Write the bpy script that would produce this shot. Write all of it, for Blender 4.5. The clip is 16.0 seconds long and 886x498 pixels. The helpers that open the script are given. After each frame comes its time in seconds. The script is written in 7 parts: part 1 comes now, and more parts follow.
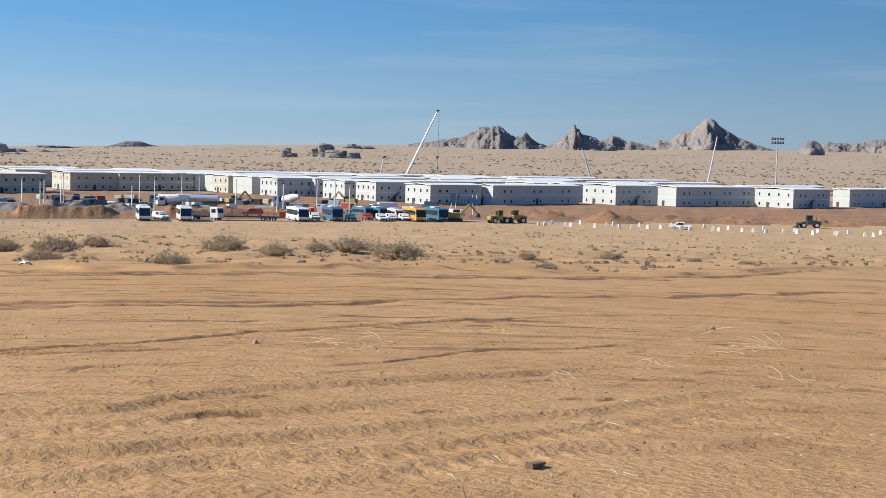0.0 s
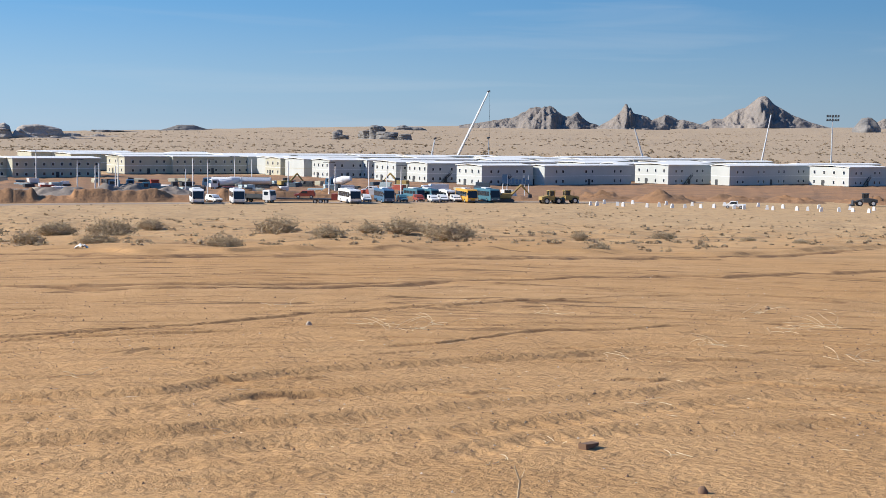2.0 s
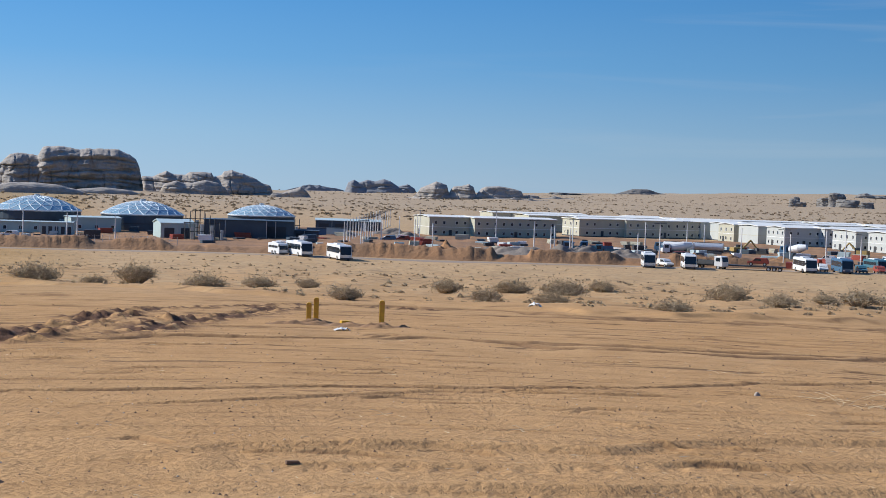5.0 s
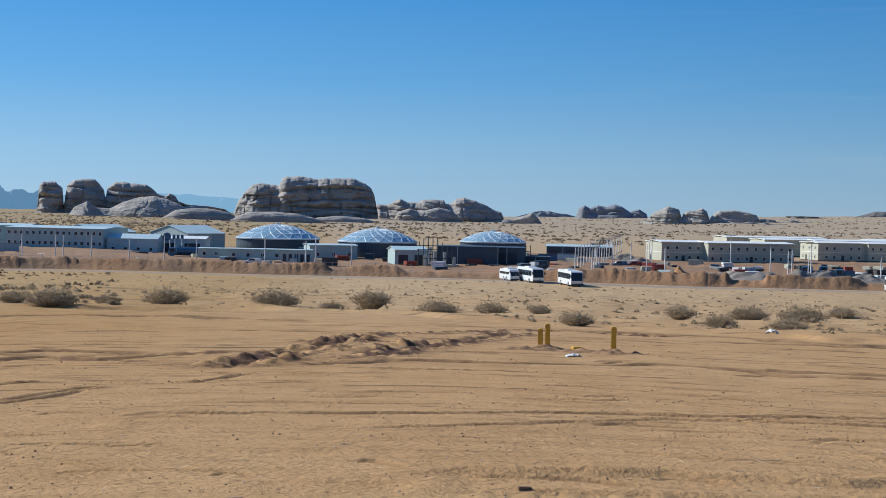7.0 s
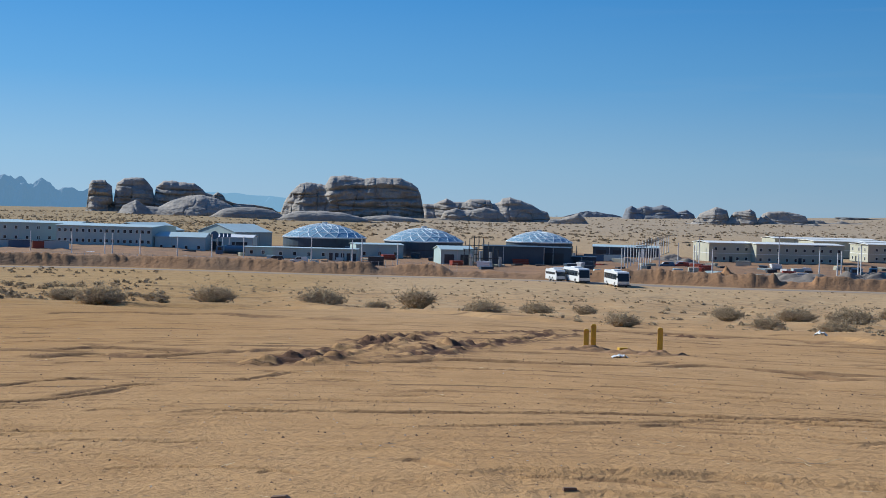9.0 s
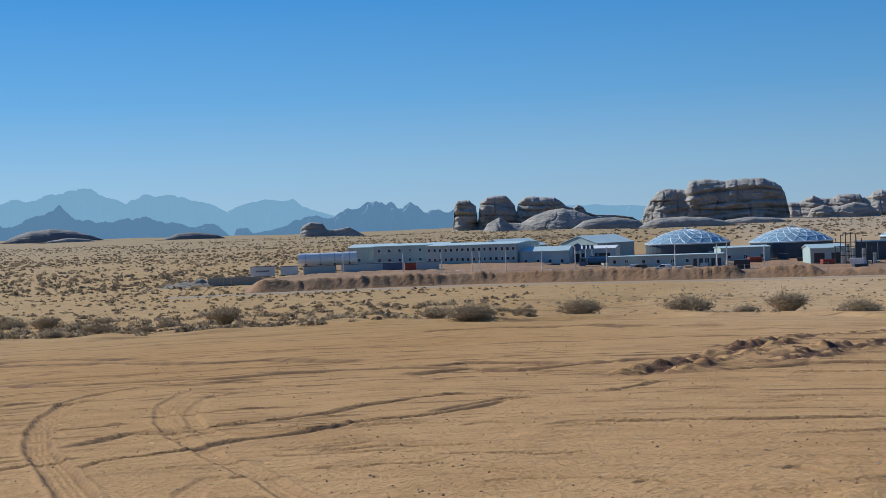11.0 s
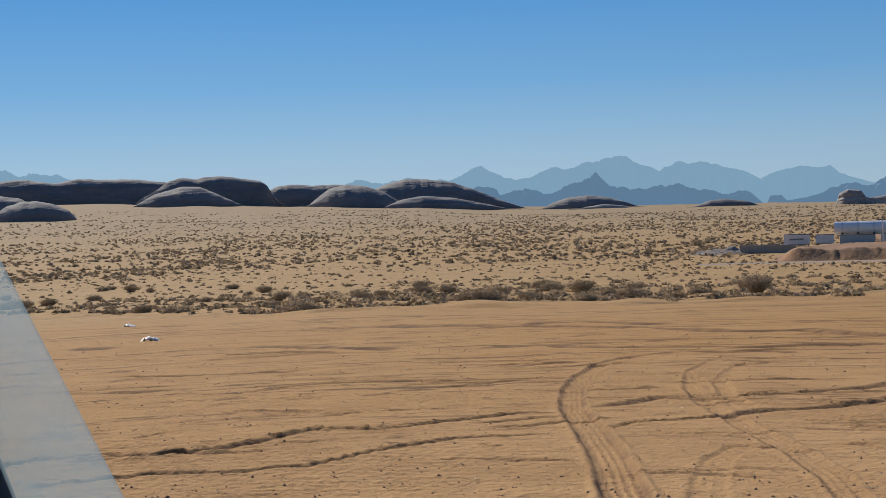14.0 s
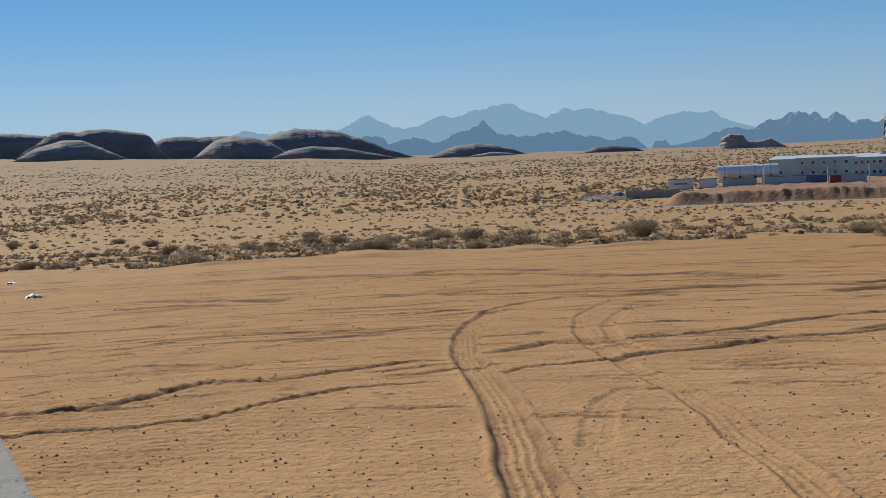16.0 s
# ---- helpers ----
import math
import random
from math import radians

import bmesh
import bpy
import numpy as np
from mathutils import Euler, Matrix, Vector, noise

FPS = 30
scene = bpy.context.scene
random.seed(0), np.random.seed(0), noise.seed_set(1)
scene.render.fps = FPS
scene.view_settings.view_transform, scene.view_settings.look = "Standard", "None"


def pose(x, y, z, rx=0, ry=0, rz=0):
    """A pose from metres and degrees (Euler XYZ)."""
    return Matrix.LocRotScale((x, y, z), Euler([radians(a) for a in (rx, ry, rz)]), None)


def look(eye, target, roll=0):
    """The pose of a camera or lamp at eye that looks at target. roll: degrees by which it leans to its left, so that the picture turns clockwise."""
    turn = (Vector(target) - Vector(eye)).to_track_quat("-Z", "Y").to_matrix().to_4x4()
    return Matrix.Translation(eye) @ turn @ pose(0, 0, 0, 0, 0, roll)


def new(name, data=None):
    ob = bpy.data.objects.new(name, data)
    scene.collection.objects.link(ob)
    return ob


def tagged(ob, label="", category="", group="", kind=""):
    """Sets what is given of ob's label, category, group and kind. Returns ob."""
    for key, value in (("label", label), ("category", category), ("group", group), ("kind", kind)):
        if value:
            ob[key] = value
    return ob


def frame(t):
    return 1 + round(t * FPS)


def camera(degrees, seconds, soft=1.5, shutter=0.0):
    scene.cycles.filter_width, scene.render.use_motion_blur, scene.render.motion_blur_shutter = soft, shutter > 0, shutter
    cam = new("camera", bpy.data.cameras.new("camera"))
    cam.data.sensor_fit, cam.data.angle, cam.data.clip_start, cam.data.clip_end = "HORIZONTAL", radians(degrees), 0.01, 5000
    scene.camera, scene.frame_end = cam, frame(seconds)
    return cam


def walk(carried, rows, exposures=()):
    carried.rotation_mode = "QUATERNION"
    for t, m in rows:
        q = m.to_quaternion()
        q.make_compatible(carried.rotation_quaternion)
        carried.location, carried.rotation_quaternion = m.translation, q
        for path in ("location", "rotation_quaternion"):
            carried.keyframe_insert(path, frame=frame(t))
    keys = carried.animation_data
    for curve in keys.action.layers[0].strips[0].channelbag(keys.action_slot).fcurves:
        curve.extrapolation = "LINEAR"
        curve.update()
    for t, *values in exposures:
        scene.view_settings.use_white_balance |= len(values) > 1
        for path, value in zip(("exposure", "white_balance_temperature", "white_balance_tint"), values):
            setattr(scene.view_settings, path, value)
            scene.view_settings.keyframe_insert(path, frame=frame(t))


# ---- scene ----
cam = camera(35.89, 16.0, soft=0.55)

# seconds, turn to the left from north, pitch up, roll
EYE = 1.6
PATH = (
    (0, -35.157, -3.940, 1.413),
    (0.5, -33.952, -4.666, 0.776),
    (1, -33.122, -4.917, 0.702),
    (1.5, -32.998, -4.882, 0.802),
    (2, -32.999, -4.779, 0.883),
    (2.5, -32.836, -4.707, 0.921),
    (3, -32.634, -4.640, 0.693),
    (3.2, -32.554, -4.640, 0.723),
    (3.3, -31.784, -4.590, 0.793),
    (3.5, -27.296, -4.429, 0.935),
    (4, -20.415, -4.185, 0.674),
    (4.5, -16.215, -3.344, 1.455),
    (5, -14.204, -2.541, 1.931),
    (5.2, -12.752, -2.369, 2.091),
    (7.3, -4.241, -1.693, 1.286),
    (7.5, -4.217, -1.679, 1.405),
    (8, -4.103, -1.659, 1.503),
    (8.2, -4.040, -1.672, 1.531),
    (10.5, 6.718, -1.867, -1.126),
    (11, 12.508, -1.282, -2.253),
    (11.5, 20.266, -1.177, -0.711),
    (12, 25.469, -1.764, -1.527),
    (12.5, 29.457, -1.952, -2.106),
    (13, 31.582, -1.915, -1.993),
    (13.5, 33.232, -1.858, -2.250),
    (14, 34.559, -1.837, -2.055),
    (14.5, 35.080, -1.807, -1.954),
    (15, 34.556, -1.832, -1.945),
    (15.5, 32.212, -2.351, -2.565),
    (16, 30.031, -4.151, -2.885),
)


def gaze(turn, pitch, roll):
    return Matrix.Translation((0, 0, EYE)) @ pose(0, 0, 0, 0, 0, turn) @ pose(0, 0, 0, 90 + pitch) @ pose(0, 0, 0, 0, 0, roll)


walk(cam, [(t, gaze(a, b, c)) for t, a, b, c in PATH], exposures=((0, 0.44, 6500, 10), (3.4, 0.47, 6500, 10), (4, 0.27, 6375, 9.5), (5, 0.2, 6250, 9), (7.5, 0.09, 5950, 4), (10.5, -0.03, 5950, 4), (12, -0.08, 6300, 7), (14.5, -0.12, 6750, 11), (16, -0.1, 6750, 11)))

# ---- light ----
SUN_BEARING, SUN_HEIGHT = -62.0, 33.0


def sky_world():
    w = bpy.data.worlds.new("world")
    scene.world = w
    w.use_nodes = True
    nt = w.node_tree
    nt.nodes.clear()
    out = nt.nodes.new("ShaderNodeOutputWorld")
    bg = nt.nodes.new("ShaderNodeBackground")
    bg.inputs["Strength"].default_value = 0.065
    sky = nt.nodes.new("ShaderNodeTexSky")
    sky.sky_type, sky.sun_disc = "NISHITA", False
    sky.sun_elevation, sky.sun_rotation = radians(SUN_HEIGHT), radians(SUN_BEARING)
    sky.air_density, sky.dust_density, sky.ozone_density = 1.0, 0.0, 3.0
    nt.links.new(sky.outputs[0], bg.inputs["Color"])
    nt.links.new(bg.outputs[0], out.inputs["Surface"])
    # thin wisps of high cloud over the camp
    co = nt.nodes.new("ShaderNodeTexCoord")
    mp = nt.nodes.new("ShaderNodeMapping")
    mp.inputs["Rotation"].default_value = (0.0, 0.06, 0.0)
    mp.inputs["Scale"].default_value = (2.2, 2.2, 34.0)
    nz = nt.nodes.new("ShaderNodeTexNoise")
    nz.inputs["Scale"].default_value, nz.inputs["Detail"].default_value = 1.6, 6.0
    nz.inputs["Distortion"].default_value = 0.6
    ramp = nt.nodes.new("ShaderNodeMapRange")
    ramp.inputs["From Min"].default_value, ramp.inputs["From Max"].default_value = 0.52, 0.8
    ramp.inputs["To Max"].default_value = 0.22
    ramp.clamp = True
    sep = nt.nodes.new("ShaderNodeSeparateXYZ")
    east = nt.nodes.new("ShaderNodeMapRange")
    east.inputs["From Min"].default_value, east.inputs["From Max"].default_value = 0.1, 0.5
    mul = nt.nodes.new("ShaderNodeMath")
    mul.operation = "MULTIPLY"
    mix = nt.nodes.new("ShaderNodeMixRGB")
    mix.inputs["Color2"].default_value = (7.0, 7.6, 8.2, 1)
    nt.links.new(co.outputs["Generated"], mp.inputs[0])
    nt.links.new(mp.outputs[0], nz.inputs["Vector"])
    nt.links.new(nz.outputs[0], ramp.inputs[0])
    nt.links.new(co.outputs["Generated"], sep.inputs[0])
    nt.links.new(sep.outputs["X"], east.inputs[0])
    nt.links.new(ramp.outputs[0], mul.inputs[0])
    nt.links.new(east.outputs[0], mul.inputs[1])
    nt.links.new(mul.outputs[0], mix.inputs["Fac"])
    # clear desert air: deep blue overhead, pale blue towards the ground
    tone = nt.nodes.new("ShaderNodeValToRGB")
    tone.color_ramp.elements[0].position, tone.color_ramp.elements[0].color = 0.0, (0.325, 0.485, 0.65, 1)
    tone.color_ramp.elements[1].position, tone.color_ramp.elements[1].color = 1.0, (0.04, 0.13, 0.38, 1)
    for where, colour in ((0.035, (0.265, 0.455, 0.66, 1)), (0.09, (0.13, 0.355, 0.66, 1)), (0.17, (0.048, 0.25, 0.61, 1)), (0.4, (0.05, 0.19, 0.55, 1))):
        tone.color_ramp.elements.new(where).color = colour
    nt.links.new(sep.outputs["Z"], tone.inputs[0])
    lift = nt.nodes.new("ShaderNodeMixRGB")
    lift.blend_type, lift.inputs["Fac"].default_value = "MULTIPLY", 1.0
    lift.inputs["Color2"].default_value = (10, 10, 10, 1)
    nt.links.new(tone.outputs[0], lift.inputs["Color1"])
    # brighter towards the sun
    dot, side = nt.nodes.new("ShaderNodeVectorMath"), nt.nodes.new("ShaderNodeMapRange")
    dot.operation = "DOT_PRODUCT"
    dot.inputs[1].default_value = (math.sin(radians(SUN_BEARING)), math.cos(radians(SUN_BEARING)), 0.3)
    side.inputs["From Min"].default_value, side.inputs["From Max"].default_value = -1.0, 1.0
    side.inputs["To Min"].default_value, side.inputs["To Max"].default_value = 5.0, 18.8
    nt.links.new(co.outputs["Generated"], dot.inputs[0])
    nt.links.new(dot.outputs["Value"], side.inputs[0])
    nt.links.new(side.outputs[0], lift.inputs["Color2"])
    blend = nt.nodes.new("ShaderNodeMixRGB")
    blend.inputs["Fac"].default_value = 0.88
    nt.links.new(sky.outputs[0], blend.inputs["Color1"])
    nt.links.new(lift.outputs[0], blend.inputs["Color2"])
    nt.links.new(blend.outputs[0], mix.inputs["Color1"])
    nt.links.new(mix.outputs[0], bg.inputs["Color"])


sky_world()
sun = new("sun", bpy.data.lights.new("sun", "SUN"))
sun.data.energy, sun.data.angle, sun.data.color = 5.0, radians(0.6), (1.0, 0.94, 0.84)
sb, sh = radians(SUN_BEARING), radians(SUN_HEIGHT)
sun.matrix_world = look((math.sin(sb) * math.cos(sh) * 50, math.cos(sb) * math.cos(sh) * 50, math.sin(sh) * 50), (0, 0, 0))


# ---- materials ----
def material(name, base, rough=0.8, metal=0.0, other=None, scale=3.0, amount=0.5, grain=0.0, grain_scale=60.0, bump=0.0, bump_scale=40.0, spread=0.0, detail=6.0, strata=0.0):
    """A surface with a second colour in broad patches, a fine grain and a relief. spread: brightness that varies from piece to piece."""
    m = bpy.data.materials.new(name)
    m.use_nodes = True
    nt = m.node_tree
    bsdf = nt.nodes["Principled BSDF"]
    bsdf.inputs["Roughness"].default_value, bsdf.inputs["Metallic"].default_value = rough, metal
    geo = nt.nodes.new("ShaderNodeNewGeometry")
    other = other or tuple(c * 0.75 for c in base)
    nz = nt.nodes.new("ShaderNodeTexNoise")
    nz.inputs["Scale"].default_value, nz.inputs["Detail"].default_value = scale, detail
    nt.links.new(geo.outputs["Position"], nz.inputs["Vector"])
    rm = nt.nodes.new("ShaderNodeMapRange")
    rm.inputs["From Min"].default_value, rm.inputs["From Max"].default_value = 0.35, 0.7
    rm.inputs["To Max"].default_value = amount
    nt.links.new(nz.outputs[0], rm.inputs[0])
    mix = nt.nodes.new("ShaderNodeMixRGB")
    mix.inputs[1].default_value, mix.inputs[2].default_value = (*base, 1), (*other, 1)
    nt.links.new(rm.outputs[0], mix.inputs[0])
    last = mix.outputs[0]
    if grain or spread:
        hs = nt.nodes.new("ShaderNodeHueSaturation")
        nt.links.new(last, hs.inputs["Color"])
        add = nt.nodes.new("ShaderNodeMath")
        add.operation = "ADD"
        add.inputs[0].default_value, add.inputs[1].default_value = 1.0 - (grain + spread) / 2, 0.0
        if grain:
            gz = nt.nodes.new("ShaderNodeTexNoise")
            gz.inputs["Scale"].default_value, gz.inputs["Detail"].default_value = grain_scale, 4.0
            nt.links.new(geo.outputs["Position"], gz.inputs["Vector"])
            gm = nt.nodes.new("ShaderNodeMath")
            gm.operation = "MULTIPLY_ADD"
            gm.inputs[1].default_value, gm.inputs[2].default_value = grain, 1.0 - (grain + spread) / 2
            nt.links.new(gz.outputs[0], gm.inputs[0])
            nt.links.new(gm.outputs[0], add.inputs[0])
        if spread:
            sm = nt.nodes.new("ShaderNodeMath")
            sm.operation = "MULTIPLY"
            sm.inputs[1].default_value = spread
            nt.links.new(geo.outputs["Random Per Island"], sm.inputs[0])
            nt.links.new(sm.outputs[0], add.inputs[1])
        nt.links.new(add.outputs[0], hs.inputs["Value"])
        last = hs.outputs[0]
    nt.links.new(last, bsdf.inputs["Base Color"])
    if bump:
        bz = nt.nodes.new("ShaderNodeTexNoise")
        bz.inputs["Scale"].default_value, bz.inputs["Detail"].default_value = bump_scale, 5.0
        if strata:
            mp = nt.nodes.new("ShaderNodeMapping")
            mp.inputs["Scale"].default_value = (1, 1, strata)
            nt.links.new(geo.outputs["Position"], mp.inputs[0])
            nt.links.new(mp.outputs[0], bz.inputs["Vector"])
            nt.links.new(mp.outputs[0], nz.inputs["Vector"])
            bz.inputs["Detail"].default_value = 9.0
        else:
            nt.links.new(geo.outputs["Position"], bz.inputs["Vector"])
        bp = nt.nodes.new("ShaderNodeBump")
        bp.inputs["Strength"].default_value, bp.inputs["Distance"].default_value = 0.8, bump
        nt.links.new(bz.outputs[0], bp.inputs["Height"])
        nt.links.new(bp.outputs[0], bsdf.inputs["Normal"])
    return m


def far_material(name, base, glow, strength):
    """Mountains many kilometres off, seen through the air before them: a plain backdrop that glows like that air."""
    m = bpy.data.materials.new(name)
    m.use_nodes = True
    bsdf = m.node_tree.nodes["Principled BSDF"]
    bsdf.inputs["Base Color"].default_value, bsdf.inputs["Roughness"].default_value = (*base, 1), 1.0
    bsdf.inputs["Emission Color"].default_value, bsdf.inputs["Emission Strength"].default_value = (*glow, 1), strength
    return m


def sand_material():
    m = bpy.data.materials.new("sand")
    m.use_nodes = True
    nt = m.node_tree
    bsdf = nt.nodes["Principled BSDF"]
    bsdf.inputs["Roughness"].default_value = 0.95
    bsdf.inputs["Specular IOR Level"].default_value = 0.15
    geo, uv = nt.nodes.new("ShaderNodeNewGeometry"), nt.nodes.new("ShaderNodeUVMap")
    uv.uv_map = "along"

    def speck(source, scale, detail, lo, hi, stretch=None):
        n, r = nt.nodes.new("ShaderNodeTexNoise"), nt.nodes.new("ShaderNodeMapRange")
        n.inputs["Scale"].default_value, n.inputs["Detail"].default_value = scale, detail
        if stretch:
            p = nt.nodes.new("ShaderNodeMapping")
            p.inputs["Scale"].default_value = stretch
            nt.links.new(source, p.inputs[0])
            source = p.outputs[0]
        nt.links.new(source, n.inputs["Vector"])
        r.inputs["From Min"].default_value, r.inputs["From Max"].default_value = lo, hi
        nt.links.new(n.outputs[0], r.inputs[0])
        return r.outputs[0]

    place, run = geo.outputs["Position"], uv.outputs[0]
    colour = None
    # broad tone, drifts, streaks along the road, dark lines painted for rut shade and damp, coarse grains, pale grains
    layers = (
        (speck(place, 0.06, 8, 0.35, 0.7), (0.48, 0.268, 0.108), 0.8),
        (speck(place, 0.7, 6, 0.45, 0.7), (0.37, 0.205, 0.082), 0.55),
        (speck(run, 1.0, 6, 0.52, 0.66, (0.16, 3.2, 1)), (0.36, 0.20, 0.082), 0.4),
        (speck(run, 1.0, 4, 0.595, 0.615, (0.2, 3.3, 1)), (0.16, 0.088, 0.042), 0.8),
        (speck(run, 1.0, 3, 0.61, 0.63, (0.9, 4.0, 1)), (0.15, 0.082, 0.04), 0.8),
        (speck(run, 1.0, 3, 0.60, 0.68, (1.1, 12.0, 2)), (0.58, 0.38, 0.19), 0.35),
        (speck(place, 11.0, 3, 0.60, 0.67), (0.22, 0.12, 0.055), 0.5),
        (speck(place, 70.0, 2, 0.52, 0.75), (0.25, 0.135, 0.058), 0.55),
        (speck(place, 38.0, 2, 0.66, 0.72), (0.62, 0.43, 0.26), 0.4),
    )
    loose = nt.nodes.new("ShaderNodeAttribute")
    loose.attribute_name = "loose"
    bands = speck(run, 1.0, 3, 0.40, 0.56, (0.1, 0.6, 1))
    away, firm = nt.nodes.new("ShaderNodeVectorMath"), nt.nodes.new("ShaderNodeMapRange")
    away.operation = "LENGTH"
    nt.links.new(place, away.inputs[0])
    firm.inputs["From Min"].default_value, firm.inputs["From Max"].default_value = 9.0, 22.0
    nt.links.new(away.outputs["Value"], firm.inputs[0])
    for k, (fac, tint, most) in enumerate(layers):
        mix, mul = nt.nodes.new("ShaderNodeMixRGB"), nt.nodes.new("ShaderNodeMath")
        mul.operation, mul.inputs[1].default_value, mul.use_clamp = "MULTIPLY", most, True
        if k in (2, 3, 4):  # the streaks stop at the wheel marks
            held = nt.nodes.new("ShaderNodeMath")
            held.operation = "MULTIPLY"
            nt.links.new(fac, held.inputs[0])
            nt.links.new(loose.outputs["Fac"], held.inputs[1])
            fac = held.outputs[0]
        if k in (3, 4):  # they lie in bands, and fade out on the soft sand close to the road
            for mask in (bands, firm.outputs[0]):
                held = nt.nodes.new("ShaderNodeMath")
                held.operation = "MULTIPLY"
                nt.links.new(fac, held.inputs[0])
                nt.links.new(mask, held.inputs[1])
                fac = held.outputs[0]
        nt.links.new(fac, mul.inputs[0])
        nt.links.new(mul.outputs[0], mix.inputs[0])
        mix.inputs[1].default_value, mix.inputs[2].default_value = (0.512, 0.309, 0.143, 1), (*tint, 1)
        if colour:
            nt.links.new(colour, mix.inputs[1])
        colour = mix.outputs[0]
    # plain paler than the strip along the road; haze painted in beyond the camp
    far = nt.nodes.new("ShaderNodeVectorMath")
    far.operation = "LENGTH"
    nt.links.new(place, far.inputs[0])
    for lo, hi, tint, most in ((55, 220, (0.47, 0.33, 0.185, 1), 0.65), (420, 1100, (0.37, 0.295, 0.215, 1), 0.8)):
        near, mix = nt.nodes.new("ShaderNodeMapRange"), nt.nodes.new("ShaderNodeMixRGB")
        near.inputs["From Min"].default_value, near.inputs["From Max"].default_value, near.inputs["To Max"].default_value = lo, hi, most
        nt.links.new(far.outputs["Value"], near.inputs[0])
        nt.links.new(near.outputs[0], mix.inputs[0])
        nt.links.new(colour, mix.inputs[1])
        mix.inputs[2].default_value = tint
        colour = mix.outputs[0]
    # grit, tufts and clods too small to pick out on the open plain
    for source, tint, most in ((speck(place, 0.9, 5, 0.56, 0.62), (0.20, 0.14, 0.085, 1), 0.55), (speck(place, 0.35, 6, 0.52, 0.62), (0.52, 0.37, 0.21, 1), 0.5)):
        near, mul, mix = nt.nodes.new("ShaderNodeMapRange"), nt.nodes.new("ShaderNodeMath"), nt.nodes.new("ShaderNodeMixRGB")
        near.inputs["From Min"].default_value, near.inputs["From Max"].default_value, near.inputs["To Max"].default_value = 85, 130, most
        mul.operation, mul.use_clamp = "MULTIPLY", True
        nt.links.new(far.outputs["Value"], near.inputs[0])
        nt.links.new(near.outputs[0], mul.inputs[0])
        nt.links.new(source, mul.inputs[1])
        nt.links.new(mul.outputs[0], mix.inputs[0])
        nt.links.new(colour, mix.inputs[1])
        mix.inputs[2].default_value = tint
        colour = mix.outputs[0]
    # the sand grows a deeper ochre away from the camp
    sep, west, ochre = nt.nodes.new("ShaderNodeSeparateXYZ"), nt.nodes.new("ShaderNodeMapRange"), nt.nodes.new("ShaderNodeMixRGB")
    west.inputs["From Min"].default_value, west.inputs["From Max"].default_value = 2.0, -16.0
    west.inputs["To Max"].default_value = 0.62
    ochre.blend_type, ochre.inputs[2].default_value = "MULTIPLY", (0.80, 0.71, 0.46, 1)
    nt.links.new(place, sep.inputs[0])
    nt.links.new(sep.outputs["X"], west.inputs[0])
    nt.links.new(west.outputs[0], ochre.inputs[0])
    nt.links.new(colour, ochre.inputs[1])
    colour = ochre.outputs[0]
    # damp earth churned up by wheels, and shade painted along the other wheel marks
    mud_shade, mud_shade_mix = nt.nodes.new("ShaderNodeAttribute"), nt.nodes.new("ShaderNodeMixRGB")
    mud_shade.attribute_name = "mud_and_shade"
    mud_shade_mix.inputs[2].default_value = (0.12, 0.062, 0.035, 1)
    nt.links.new(mud_shade.outputs["Fac"], mud_shade_mix.inputs[0])
    nt.links.new(colour, mud_shade_mix.inputs[1])
    nt.links.new(mud_shade_mix.outputs[0], bsdf.inputs["Base Color"])
    normal = None
    for fac, deep in ((speck(place, 2.3, 6, 0.3, 0.7), 0.018), (speck(place, 14.0, 5, 0.3, 0.7), 0.013), (speck(place, 75.0, 3, 0.3, 0.7), 0.0035)):
        bump = nt.nodes.new("ShaderNodeBump")
        bump.inputs["Strength"].default_value, bump.inputs["Distance"].default_value = 1.0, deep
        nt.links.new(fac, bump.inputs["Height"])
        if normal:
            nt.links.new(normal, bump.inputs["Normal"])
        normal = bump.outputs[0]
    nt.links.new(normal, bsdf.inputs["Normal"])
    return m


SAND = sand_material()
RED_EARTH = material("red_earth", (0.33, 0.17, 0.075), 0.95, other=(0.20, 0.115, 0.06), scale=0.12, amount=1.0, grain=0.5, grain_scale=2.5, bump=0.3, bump_scale=1.2)
ROCK = material("sandstone", (0.40, 0.35, 0.30), 0.9, other=(0.27, 0.245, 0.22), scale=0.035, amount=1.0, grain=0.6, grain_scale=0.35, bump=2.5, bump_scale=0.12, strata=4.0)
DARK_ROCK = material("dark_rock", (0.22, 0.205, 0.19), 0.9, other=(0.15, 0.145, 0.14), scale=0.02, amount=0.9, grain=0.4, grain_scale=0.2, bump=5.0, bump_scale=0.03, strata=5.0)
# far rock, with the bluish haze of distance mixed into its colour
HAZED_ROCK = material("far_rock", (0.25, 0.25, 0.26), 0.95, other=(0.18, 0.19, 0.21), scale=0.02, amount=0.9, grain=0.4, grain_scale=0.1, bump=3.0, bump_scale=0.05)
SLOPE = material("mountain_slope", (0.25, 0.215, 0.185), 0.95, other=(0.16, 0.145, 0.135), scale=0.012, amount=1.0, grain=0.7, grain_scale=0.12, bump=10.0, bump_scale=0.09, strata=1.2)
# the blue haze of both ranges is painted as emission
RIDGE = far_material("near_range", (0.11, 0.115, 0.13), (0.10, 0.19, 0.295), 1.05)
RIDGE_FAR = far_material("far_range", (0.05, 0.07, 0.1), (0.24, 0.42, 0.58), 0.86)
CREAM = material("cream_panel", (0.50, 0.48, 0.37), 0.6, other=(0.43, 0.42, 0.32), scale=0.3, amount=0.6, grain=0.12, grain_scale=2.0)
